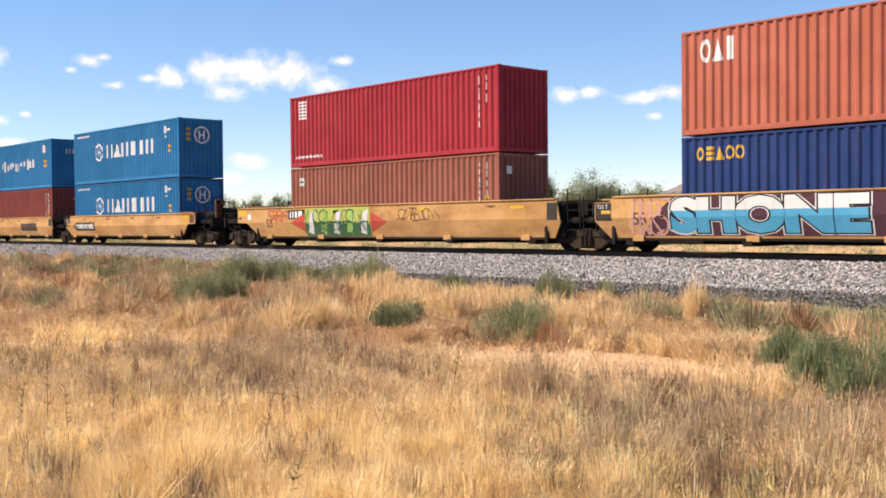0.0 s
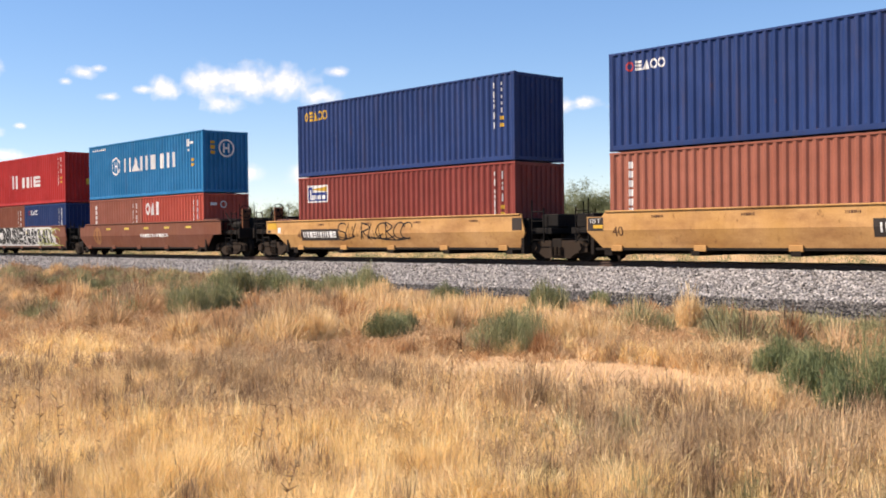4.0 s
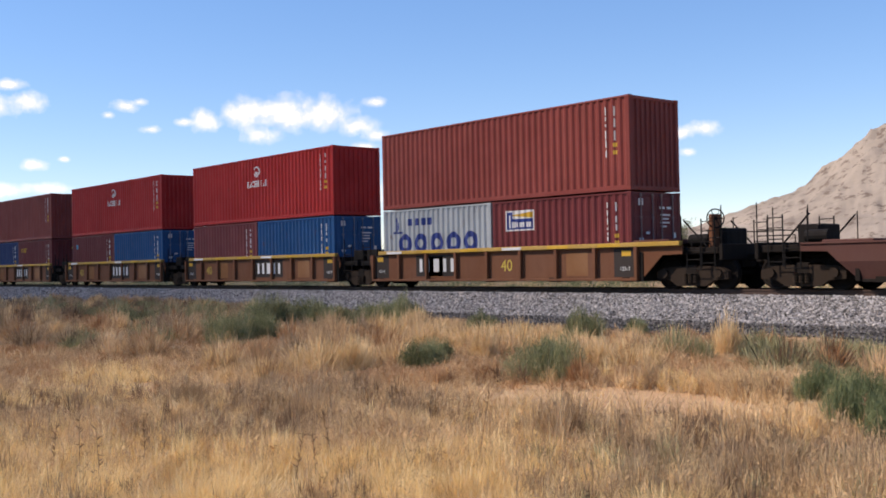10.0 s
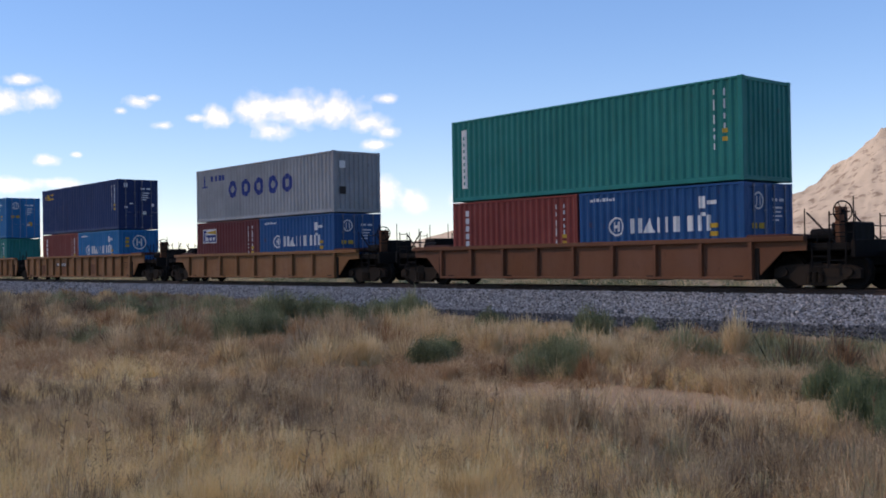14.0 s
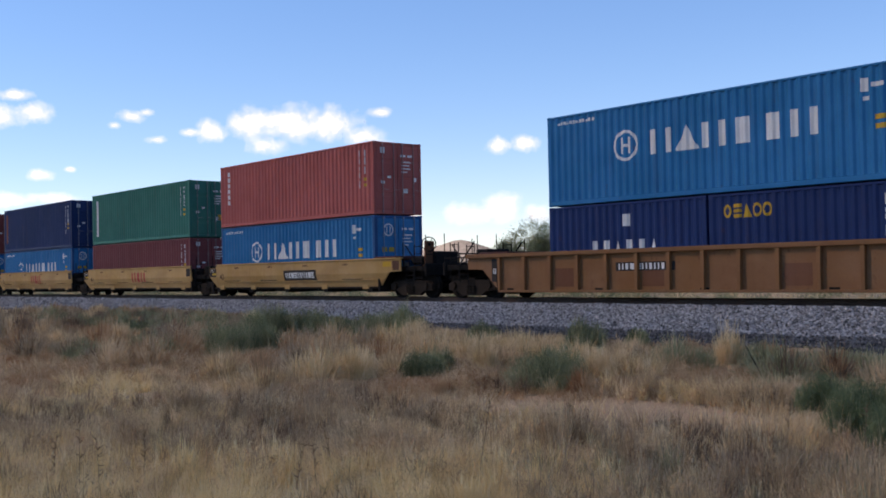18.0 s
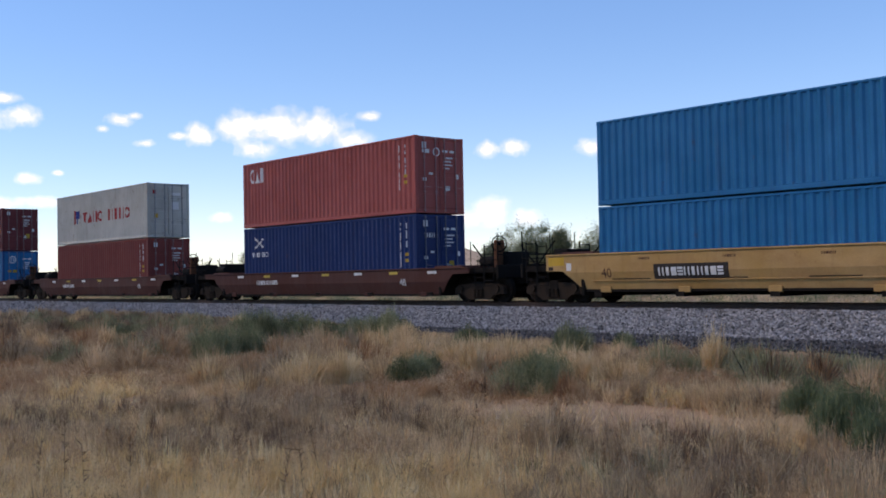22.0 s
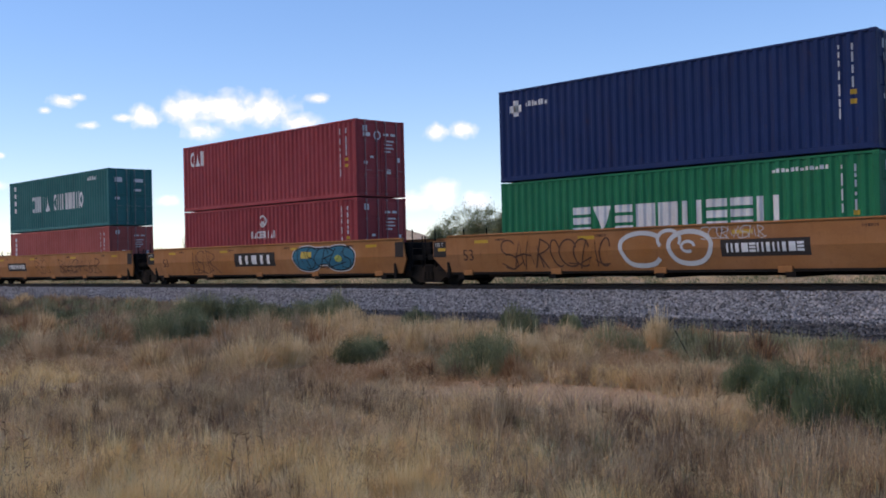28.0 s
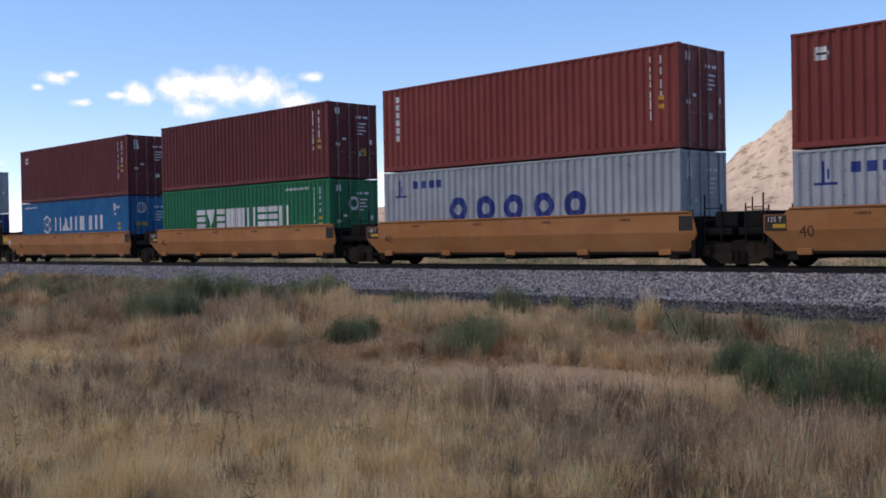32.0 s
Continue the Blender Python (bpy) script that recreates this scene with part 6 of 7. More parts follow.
def fuzz(x, y, h, rad, per, size):
    """A cloud of short twigs in a dome round every place."""
    n = len(x)
    k = n * per
    X, Y, Hh, R = (np.repeat(v, per) for v in (x, y, h, rad))
    a, u = RNG.uniform(0, 6.283, k), RNG.uniform(0, 1, k)
    r = R * np.sqrt(RNG.uniform(0, 1, k))
    top = Hh * np.sqrt(np.clip(1 - (r / R) ** 2 * 0.75, 0.05, 1))
    c = np.stack([X + r * np.cos(a), Y + r * np.sin(a), lay(X, Y) + top * (0.1 + 0.9 * u ** 0.7)], -1)
    d = RNG.normal(0, 1, (k, 3))
    d[:, 2] = np.abs(d[:, 2]) + 0.5
    d *= (size * RNG.uniform(0.5, 1.5, k) / np.linalg.norm(d, axis=1))[:, None]
    s = np.cross(d, RNG.normal(0, 1, (k, 3)))
    s *= (0.06 * size * RNG.uniform(0.6, 1.5, k) / (np.linalg.norm(s, axis=1) + 1e-9))[:, None]
    return np.stack([c - d * 0.5 - s, c - d * 0.5 + s, c + d * 0.5], 1)


def clumps(x, y, h, w, per, width, ragged=0.3):
    """Dense tussocks and twiggy shrubs: stems that fan out of a narrow foot into a ragged dome. h and w are each clump's height and breadth."""
    n = len(x)
    k = n * per
    X, Y, Hh, R = (np.repeat(np.broadcast_to(v, (n,)), per) for v in (x, y, h, np.asarray(w) / 2))
    a, q = RNG.uniform(0, 6.283, k), np.sqrt(RNG.uniform(0, 1, k))
    lump = 1 + 0.22 * np.sin(3 * a + X * 7) + 0.12 * np.sin(7 * a + Y * 5)
    foot, tip = 0.4 * q * R, (q + RNG.normal(0, 0.12, k)) * R * lump
    zt = Hh * np.sqrt(np.clip(1 - 0.85 * q * q, 0.04, 1)) * (RNG.uniform(0.5, 1.0, k) + ragged * RNG.uniform(0, 1, k) ** 4)
    b = a + RNG.normal(0, 0.35, k)
    p = np.stack([X + foot * np.cos(a), Y + foot * np.sin(a), lay(X, Y) - 0.02], -1)
    t = np.stack([X + tip * np.cos(b), Y + tip * np.sin(b), p[:, 2] + zt], -1)
    c = p + (t - p) * (RNG.uniform(0, 0.75, k) ** 0.8)[:, None]
    s = np.cross(t - p, RNG.normal(0, 1, (k, 3)))
    s *= (np.repeat(np.broadcast_to(width, (n,)), per) * RNG.uniform(0.35, 0.8, k) / (np.linalg.norm(s, axis=1) + 1e-9))[:, None]
    return np.stack([c - s, c + s, t + RNG.normal(0, 0.04, (k, 3)) * Hh[:, None]], 1)


def scatter(n, r0, r1, a0=-82.0, a1=-16.0):
    """Places in the field in front of the camera, denser near it."""
    r = r0 * (r1 / r0) ** RNG.uniform(0, 1, n)
    a = np.radians(RNG.uniform(a0, a1, n))
    return r * np.sin(a), r * np.cos(a)


def inside(x, y, cx, cy, rx, ry, turn=0.0):
    """0 at the middle of an ellipse, 1 on its rim."""
    c, s = math.cos(radians(turn)), math.sin(radians(turn))
    u, w = (x - cx) * c + (y - cy) * s, -(x - cx) * s + (y - cy) * c
    return np.hypot(u / rx, w / ry)


def tallest(x, y):
    """Growth thins out and stays low towards the gravel; further along it meets the stones."""
    edge = np.interp(x, [-45, -30, -20, -8], [24.0, 22.3, 19.6, 18.2])
    return np.clip(1.62 * (1 - y / edge) * (0.75 + 0.5 * fbm(x, y, 2.2, 3, 51)), 0.04, 0.42)


# plants that stand out: place, breadth, height
BUSHES = [(-19.0, 10.5, 1.1, 0.72), (-19.6, 11.6, 1.2, 0.66), (-24.0, 14.6, 1.5, 0.82), (-23.7, 15.6, 1.6, 0.72), (-22.6, 15.9, 1.1, 0.62), (-23.0, 17.6, 1.5, 0.72), (-21.8, 17.4, 1.1, 0.82), (-12.2, 10.1, 0.75, 0.46), (-12.7, 10.8, 0.6, 0.4),
          (-14.4, 16.2, 0.95, 0.62), (-17.9, 16.6, 0.9, 0.5), (-9.8, 10.3, 1.2, 0.62), (-10.3, 10.8, 0.6, 0.5), (-13.7, 17.0, 0.55, 0.42), (-6.0, 10.5, 0.6, 0.46), (-4.9, 9.2, 0.6, 0.55), (-4.3, 9.3, 0.75, 0.72), (-4.3, 8.6, 0.45, 0.46), (-3.7, 8.9, 0.65, 0.66), (-5.4, 10.4, 0.7, 0.5), (-38.5, 14.7, 1.4, 0.42), (-30.0, 13.2, 1.3, 0.5)]
PALE = [(-20.7, 16.8, 0.9, 0.55), (-9.7, 14.4, 0.7, 0.76), (-9.6, 11.9, 0.85, 0.52), (-10.2, 11.7, 0.7, 0.5), (-12.2, 11.3, 0.55, 0.72), (-12.7, 9.3, 0.75, 0.6), (-13.2, 9.7, 0.6, 0.55), (-15.0, 14.4, 0.6, 0.48), (-5.0, 8.6, 0.4, 0.26)]
DEAD = [(-9.0, 10.1, 0.45, 0.42), (-15.1, 8.9, 0.55, 0.46), (-10.5, 9.0, 0.3, 0.28), (-12.7, 10.5, 0.4, 0.34), (-9.4, 14.9, 0.5, 0.46), (-11.1, 15.2, 0.45, 0.4), (-8.4, 14.3, 0.65, 0.44)]
TWIGGY = [(-6.2, 6.6, 0.62, 0.5), (-6.5, 6.9, 0.4, 0.4), (-3.5, 6.2, 0.65, 0.46), (-3.1, 6.0, 0.75, 0.52), (-2.6, 6.5, 0.8, 0.52), (-4.0, 6.5, 0.6, 0.38), (-3.0, 6.9, 0.7, 0.46), (-2.9, 5.3, 0.6, 0.4), (-2.1, 6.2, 0.7, 0.45), (-2.3, 7.2, 0.8, 0.5), (-9.0, 6.1, 0.7, 0.42), (-9.6, 5.9, 0.6, 0.4), (-10.8, 5.5, 0.6, 0.46), (-5.0, 6.1, 0.45, 0.4), (-8.3, 10.5, 0.5, 0.4)]


def open_round(x, y):
    """Growth stays low on and just before the plants that stand out, seen from the road side."""
    k = np.ones_like(x)
    for bx, by, w, h in BUSHES + PALE + DEAD[:4]:
        r = math.hypot(bx, by)
        ux, uy = bx / r, by / r
        along, across = x * ux + y * uy - r, np.abs(x * uy - y * ux)
        hit = (across < w * 0.55) & (along > -2.2 * w - 0.6) & (along < w * 0.45)
        k = np.where(hit, np.minimum(k, np.clip(-along / (2.2 * w + 0.6), 0.25, 1) * 0.75), k)
    return k


def plants():
    gold = leafy("gold_grass", (0.84, 0.625, 0.29), (0.93, 0.78, 0.46), (0.48, 0.3, 0.125), 0.35, 6.5)
    straw = leafy("straw", (0.72, 0.52, 0.26), (0.86, 0.68, 0.41), (0.36, 0.22, 0.11), 0.35, 6.5)
    tan = leafy("tan_grass", (0.68, 0.47, 0.24), (0.84, 0.64, 0.37), (0.32, 0.19, 0.1), 0.35, 6.5)
    weedy = leafy("dry_weed", (0.5, 0.34, 0.185), (0.76, 0.55, 0.32), (0.21, 0.13, 0.072))
    green = leafy("bush_green", (0.15, 0.18, 0.085), (0.28, 0.3, 0.15), (0.06, 0.075, 0.035))
    scrub = leafy("shrub_brown", (0.36, 0.25, 0.145), (0.56, 0.42, 0.26), (0.14, 0.088, 0.05))
    olive = leafy("olive_shrub", (0.29, 0.275, 0.14), (0.46, 0.42, 0.24), (0.12, 0.115, 0.055))
    rust = leafy("rust_weed", (0.44, 0.245, 0.12), (0.62, 0.41, 0.22), (0.18, 0.08, 0.035))
    umber = leafy("dark_shrub", (0.22, 0.14, 0.085), (0.37, 0.25, 0.155), (0.085, 0.052, 0.032))
    dark = speckled("dark_stalk", (0.2, 0.125, 0.065), (0.34, 0.22, 0.12), 3, 0.9)

    x, y = scatter(92000, 2.6, 46.0, -84 + RNG.uniform(-6, 6, 92000), -14 + RNG.uniform(-6, 6, 92000))
    ok = (y < np.interp(x, [-45, -30, -20, -8], [22.2, 21.0, 18.0, 16.2]) + 2.4 * (fbm(x, y, 3, 3, 4) - 0.5)) & (y > -1)
    x, y = x[ok], y[ok]
    deep, side = -0.738 * x + 0.675 * y, 0.675 * x + 0.738 * y         # away from the camera and across
    n1, n2 = fbm(x, y, 1.1, 4, 31), fbm(x, y, 3.4, 3, 32)
    bare = inside(x, y, -7.7, 9.0, 3.3, 1.25, 10) + (n1 - 0.5) * 1.0
    left = inside(x, y, -14.2, 6.0, 4.2, 1.5, -28)
    brown = np.minimum(inside(x, y, -9.3, 6.2, 4.0, 1.5, -30), inside(x, y, -6.0, 6.7, 1.8, 0.9, -10))
    g = (10.3 - deep) / 1.1 - np.clip(side - 0.9, 0, 3) * 0.9 + (n2 - 0.5) * 2.4 + (n1 - 0.5) * 2.2 + np.clip(1.1 - left, 0, 1) * 7 - np.clip(1.1 - brown, 0, 1) * 1.6
    front = inside(x, y, -6.3, 7.6, 3.2, 0.95, 10)
    tuft = fbm(x, y, 0.42, 2, 35)
    keep = (RNG.uniform(0, 1, len(x)) < np.clip((tuft - 0.34) * 5, 0.2, 1)) & (RNG.uniform(0, 1, len(x)) < np.where(front < 1, 0.5, 1))
    keep &= RNG.uniform(0, 1, len(x)) < np.where(bare < 0.75, 0.05, np.where(bare < 1.05, 0.3, 1.0))
    keep &= RNG.uniform(0, 1, len(x)) < np.where(deep > 12.5, 0.55, 1.0)
    is_gold = keep & (RNG.uniform(0, 1, len(x)) < 1 / (1 + np.exp(-g * 2.0)))
    rest = keep & ~is_gold
    wide = lambda m, per, w: w * (0.55 + np.repeat(deep[m], per) / 9)
    cap = tallest(x, y) * open_round(x, y) * np.where(front < 1, 0.5, 1) * (0.45 + 1.1 * tuft)
    h = np.minimum(0.05 + 0.5 * tuft * fbm(x, y, 0.9, 3, 41), cap)
    bulk("dry_grass", blades(x[is_gold], y[is_gold], h[is_gold], wide(is_gold, 17, 0.0062), 1.0, 17, 0.11), 3, gold, "tall golden dry grass in the field", "grass")
    pick = np.clip(deep - 11.5, 0, 2) * 0.17 + RNG.uniform(0, 1, len(x)) * 0.9 + (fbm(x, y, 1.7, 4, 33) - 0.5) * 2.0 + 0.12 + np.clip(0.9 - brown, 0, 0.5) * 0.6 + np.clip(side - 1.2, 0, 2) * np.clip(10 - deep, 0, 1) * 0.24
    a, b_, c, d = (rest & k for k in (pick < 0.3, (pick >= 0.3) & (pick < 0.58), (pick >= 0.58) & (pick < 1.08), pick >= 1.08))
    h = np.minimum(0.07 + 0.62 * tuft * fbm(x, y, 1.1, 3, 42), cap)
    bulk("straw_grass", blades(x[a], y[a], h[a], wide(a, 16, 0.0065), 0.95, 16, 0.16), 3, straw, "pale straw-coloured dry grass", "grass")
    bulk("tan_grass", blades(x[b_], y[b_], h[b_], wide(b_, 16, 0.0065), 1.0, 16, 0.16), 3, tan, "fine pinkish-tan dry grass", "grass")
    for name, m, mat, label in (("dry_weeds", c, weedy, "fine brownish dry weeds among grass"), ("rust_weeds", d, rust, "rust-coloured dead weeds")):
        v = fuzz(x[m], y[m], h[m], 0.1 + 0.12 * RNG.uniform(0, 1, m.sum()), 34, 0.028 + 0.0034 * np.repeat(deep[m], 34))
        bulk(name, np.concatenate([v, blades(x[m], y[m], h[m] * 1.05, wide(m, 6, 0.0045), 0.6, 6, 0.18)]), 3, mat, label, "weeds")
    # tussocks and shrubs in the belt before the track, each dense enough to shade its own foot
    cx, cy = RNG.uniform(-50, -1, 2600), RNG.uniform(7.4, 21.5, 2600)
    dp, sd = -0.738 * cx + 0.675 * cy, 0.675 * cx + 0.738 * cy
    edge = np.interp(cx, [-45, -30, -20, -8], [22.6, 21.0, 18.6, 17.3])
    cw = RNG.uniform(0.4, 1.05, len(cx))
    ch = np.minimum(cw * RNG.uniform(0.5, 0.95, len(cx)), np.clip((edge + 0.5 - cy) * 0.15, 0.08, 0.7))
    ch = np.where(dp < 14, ch * 0.75, ch) * open_round(cx, cy)
    on = (dp > 11.6 + 1.6 * (fbm(cx, cy, 3, 3, 64) - 0.5)) & (cy < edge) & (inside(cx, cy, -7.7, 8.9, 3.7, 1.5, 10) > 1) & (inside(cx, cy, -14.2, 6.0, 3.6, 1.3, -28) > 1) & (ch > 0.06)
    on &= RNG.uniform(0, 1, len(cx)) < np.where((fbm(cx, cy, 2.2, 3, 61) > 0.46) | ((cx > -13) & (cy > 13)), 0.62, 0.26)
    cx, cy, ch, cw, dp, sd = cx[on], cy[on], ch[on], cw[on], dp[on], sd[on]
    # pale in the middle, reddish brown and grey-green to the right, brown with olive to the left
    tone = RNG.uniform(0, 1, len(cx)) * 0.62 + (fbm(cx, cy, 2.8, 3, 62) - 0.5) * 1.5 + 0.2 + np.clip(-sd - 4, 0, 5) * 0.03
    tone += np.where((cx > -11) & (cy > 13), 0.42, 0) + np.where((cx > -8) & (cy < 13), 0.4, 0) - np.where((cx > -13) & (cx < -8) & (cy < 13), 0.18, 0)
    kinds = (("straw_shrubs", straw, "pale straw-coloured dry tussocks"), ("tan_shrubs", tan, "tan dry tussocks"), ("weedy_shrubs", weedy, "greyish-tan twiggy weeds"), ("brown_shrubs", scrub, "brownish dry shrubs"), ("rust_shrubs", rust, "rust-brown dead shrubs"), ("dark_shrubs", umber, "dark brown dead shrubs"), ("grey_green_shrubs", olive, "low grey-green shrubs"))
    lim = (-9, 0.18, 0.38, 0.56, 0.72, 0.8, 0.96, 9)
    for k, (name, mat, label) in enumerate(kinds):
        m = (tone >= lim[k]) & (tone < lim[k + 1])
        fine = k in (2, 3, 5, 6)
        v = [clumps(cx[m], cy[m], ch[m], cw[m], 300, 0.004 + 0.0006 * dp[m], 0.35)]
        if fine:
            v.append(fuzz(cx[m], cy[m], ch[m], cw[m] * 0.5, 120, 0.03 + 0.0024 * np.repeat(dp[m], 120)))
        bulk(name, np.concatenate(v), 3, mat, label + " before the track", "shrubs")
    # scattered fine weeds all over the grass
    wx, wy = scatter(2600, 5.0, 15.0)
    ok = (inside(wx, wy, -7.7, 9.0, 3.1, 1.1, 10) > 1) & (wy > 0)
    wx, wy = wx[ok], wy[ok]
    wd = -0.738 * wx + 0.675 * wy
    wh = 0.16 + 0.2 * RNG.uniform(0, 1, len(wx))
    v = fuzz(wx, wy, wh, 0.07 + 0.1 * RNG.uniform(0, 1, len(wx)), 30, 0.026 + 0.0026 * np.repeat(wd, 30))
    bulk("loose_weeds", np.concatenate([v, blades(wx, wy, wh * 1.2, 0.004 * (0.6 + np.repeat(wd, 7) / 9), 0.5, 7, 0.06)]), 3, weedy, "loose twiggy dry weeds in the grass", "weeds")
    # twiggy clumps that stand above the grass
    kx, ky = scatter(1500, 6.0, 15.0)
    kd, ks = -0.738 * kx + 0.675 * ky, 0.675 * kx + 0.738 * ky
    wild = np.maximum.reduce([1 - inside(kx, ky, -9.3, 6.2, 4.2, 1.7, -30), 1.5 * (1 - inside(kx, ky, -3.4, 6.2, 2.4, 1.7, 20)), 1 - inside(kx, ky, -6.0, 6.9, 1.0, 0.5, 0), 0.05 + 0 * kx])
    ok = (RNG.uniform(0, 1, len(kx)) < wild * 1.1) & (inside(kx, ky, -7.7, 9.0, 3.3, 1.2, 10) > 1) & (kd > 6)
    kx, ky, kd = kx[ok], ky[ok], kd[ok]
    kh, kr = RNG.uniform(0.18, 0.42, len(kx)), RNG.uniform(0.1, 0.24, len(kx))
    half = RNG.uniform(0, 1, len(kx)) < 0.5
    for name, m, mat, label in (("twig_clumps", half, scrub, "dark twiggy weed clumps in the grass"), ("pale_twig_clumps", ~half, tan, "pale twiggy weed clumps in the grass")):
        v = fuzz(kx[m], ky[m], kh[m], kr[m], 190, 0.024 + 0.0022 * np.repeat(kd[m], 190))
        bulk(name, np.concatenate([v, blades(kx[m], ky[m], kh[m] * 1.25, 0.0035 * (0.6 + np.repeat(kd[m], 26) / 9), 0.7, 26, kr[m] * 0.7, 0.3, 0.3)]), 3, mat, label, "weeds")
    # dense tufts that stand out of the grass, pale ones and dark ones, in drifts
    px, py = scatter(2600, 5.6, 14.0)
    pd, ps = -0.738 * px + 0.675 * py, 0.675 * px + 0.738 * py
    ok = (inside(px, py, -7.7, 9.0, 3.3, 1.2, 10) > 1) & (py > 0) & (pd > 5.2)
    px, py, pd, ps = px[ok], py[ok], pd[ok], ps[ok]
    ph, pw = RNG.uniform(0.16, 0.34, len(px)) * np.minimum(1, tallest(px, py) * 3), RNG.uniform(0.14, 0.34, len(px))
    drift = fbm(px, py, 1.3, 3, 81) + RNG.uniform(-0.12, 0.12, len(px)) - np.clip((10.2 - pd) * 0.09, -0.12, 0.19) * (ps < 1.0)
    for name, m, mat, label in (("pale_tufts", drift < 0.41, gold, "pale golden tufts in the grass"), ("straw_tufts", (drift >= 0.41) & (drift < 0.48), straw, "straw-coloured tufts in the grass"), ("dull_tufts", (drift >= 0.52) & (drift < 0.6), scrub, "dull brown tufts in the grass"), ("dark_tufts", drift >= 0.6, umber, "dark dead tufts in the grass")):
        bulk(name, clumps(px[m], py[m], ph[m], pw[m], 110, 0.003 + 0.0004 * pd[m], 0.5), 3, mat, label, "grass")
    # a thicket of dead twigs at the near end of the bare sand
    rr, aa = np.sqrt(RNG.uniform(0, 1, 190)), RNG.uniform(0, 6.283, 190)
    tx, ty = -3.2 + 2.3 * rr * np.cos(aa), 5.9 + 1.7 * rr * np.sin(aa)
    th, tw = RNG.uniform(0.2, 0.42, 190) * (1.1 - 0.4 * rr), RNG.uniform(0.25, 0.5, 190)
    td = np.hypot(tx, ty)
    for name, m, mat, label in (("grey_thicket", np.arange(190) % 3 == 0, olive, "grey-green twiggy thicket in the grass"), ("brown_thicket", np.arange(190) % 3 == 1, scrub, "brown twiggy thicket in the grass"), ("dark_thicket", np.arange(190) % 3 == 2, umber, "dark twiggy thicket in the grass")):
        bulk(name, np.concatenate([clumps(tx[m], ty[m], th[m], tw[m], 170, 0.003 + 0.0005 * td[m], 0.5), fuzz(tx[m], ty[m], th[m], tw[m] * 0.5, 150, 0.035)]), 3, mat, label, "weeds")
    # scrub beyond the track
    ux, uy = RNG.uniform(-190, 20, 3400), TY + 6.0 + 80 * RNG.uniform(0, 1, 3400) ** 1.5
    ur = RNG.uniform(0.35, 0.9, len(ux))
    for name, m, mat, label in (("green_scrub", np.arange(len(ux)) % 5 < 3, green, "low grey-green scrub beyond the track"), ("dry_scrub", np.arange(len(ux)) % 5 >= 3, straw, "low dry scrub beyond the track")):
        bulk(name, fuzz(ux[m], uy[m], ur[m] * 0.8, ur[m], 70, np.full(m.sum() * 70, 0.24)), 3, mat, label, "scrub")
    # thin cover on the rest of the field, behind and beside the camera, and across the track
    fx, fy = RNG.uniform(-70, 45, 26000), RNG.uniform(-30, 17, 26000)
    az = np.degrees(np.arctan2(fx, fy)) + RNG.uniform(-5, 5, len(fx))
    out = ((az > -15) | (az < -83) | (np.hypot(fx, fy) > 26) | (np.hypot(fx, fy) < 3.2)) & (np.hypot(fx, fy) > 0.9) & (fbm(fx, fy, 3, 3, 45) > 0.42)
    fx, fy = fx[out], fy[out]
    bulk("near_grass", blades(fx, fy, 0.12 + 0.3 * fbm(fx, fy, 1.5, 3, 46), 0.009, 0.9, 22, 0.24), 3, gold, "golden dry grass over the rest of the field", "grass")
    fx, fy = RNG.uniform(-230, 60, 9000), TY + 5.5 + 60 * RNG.uniform(0, 1, 9000) ** 1.6
    bulk("field_grass", blades(fx, fy, 0.25 + 0.3 * fbm(fx, fy, 3, 3, 44), 0.016, 0.6, 9, 0.35), 3, straw, "sparse straw-coloured grass beyond the track", "grass")
    # what stands out
    for bx, by, w, h in BUSHES:
        n = int(5 + 9 * w)
        rr, aa = np.sqrt(RNG.uniform(0, 1, n)) * w * 0.36, RNG.uniform(0, 6.283, n)
        X, Y = bx + rr * np.cos(aa), by + rr * np.sin(aa)
        hh = 1.2 * h * (1 - 0.5 * (rr / (w * 0.5)) ** 2) * RNG.uniform(0.7, 1.08, n)
        far = math.hypot(bx, by)
        top = thing("bush", "wispy grey-green desert bush in dry grass", "bush", "bushes in the field")
        for name, v, mat in (("foliage", fuzz(X, Y, hh, np.full(n, w * 0.24), 330, 0.03 + 0.0016 * far), green), ("stem_spray", clumps(X, Y, hh * 1.06, w * 0.6, 130, 0.004 + 0.0003 * far, 0.3), green if bx > -7 else olive)):
            bulk(name, v, 3, mat, "", "", "").parent = top
    for rows, name, mat, label, cat in ((PALE, "grass_tuft", straw, "pale straw tussock before the track", "grass"), (DEAD, "dead_weed", rust, "rust-brown dead weed in dry grass", "weed")):
        for bx, by, w, h in rows:
            rr, aa = np.sqrt(RNG.uniform(0, 1, 5)) * w * 0.28, RNG.uniform(0, 6.283, 5)
            bulk(name, clumps(bx + rr * np.cos(aa), by + rr * np.sin(aa), h * RNG.uniform(0.7, 1.05, 5), w * 0.75, 240, 0.003 + 0.0004 * math.hypot(bx, by), 0.5), 3, mat, label, cat, "thing")
    for bx, by, w, h in TWIGGY:
        rr, aa = np.sqrt(RNG.uniform(0, 1, 6)) * w * 0.3, RNG.uniform(0, 6.283, 6)
        X, Y, hh = bx + rr * np.cos(aa), by + rr * np.sin(aa), h * RNG.uniform(0.75, 1.1, 6)
        top = thing("twiggy_bush", "grey-brown twiggy dead bush", "bush", "dead bushes in the grass")
        bulk("twig_mass", fuzz(X, Y, hh, np.full(6, w * 0.3), 190, 0.04), 3, scrub, "", "", "").parent = top
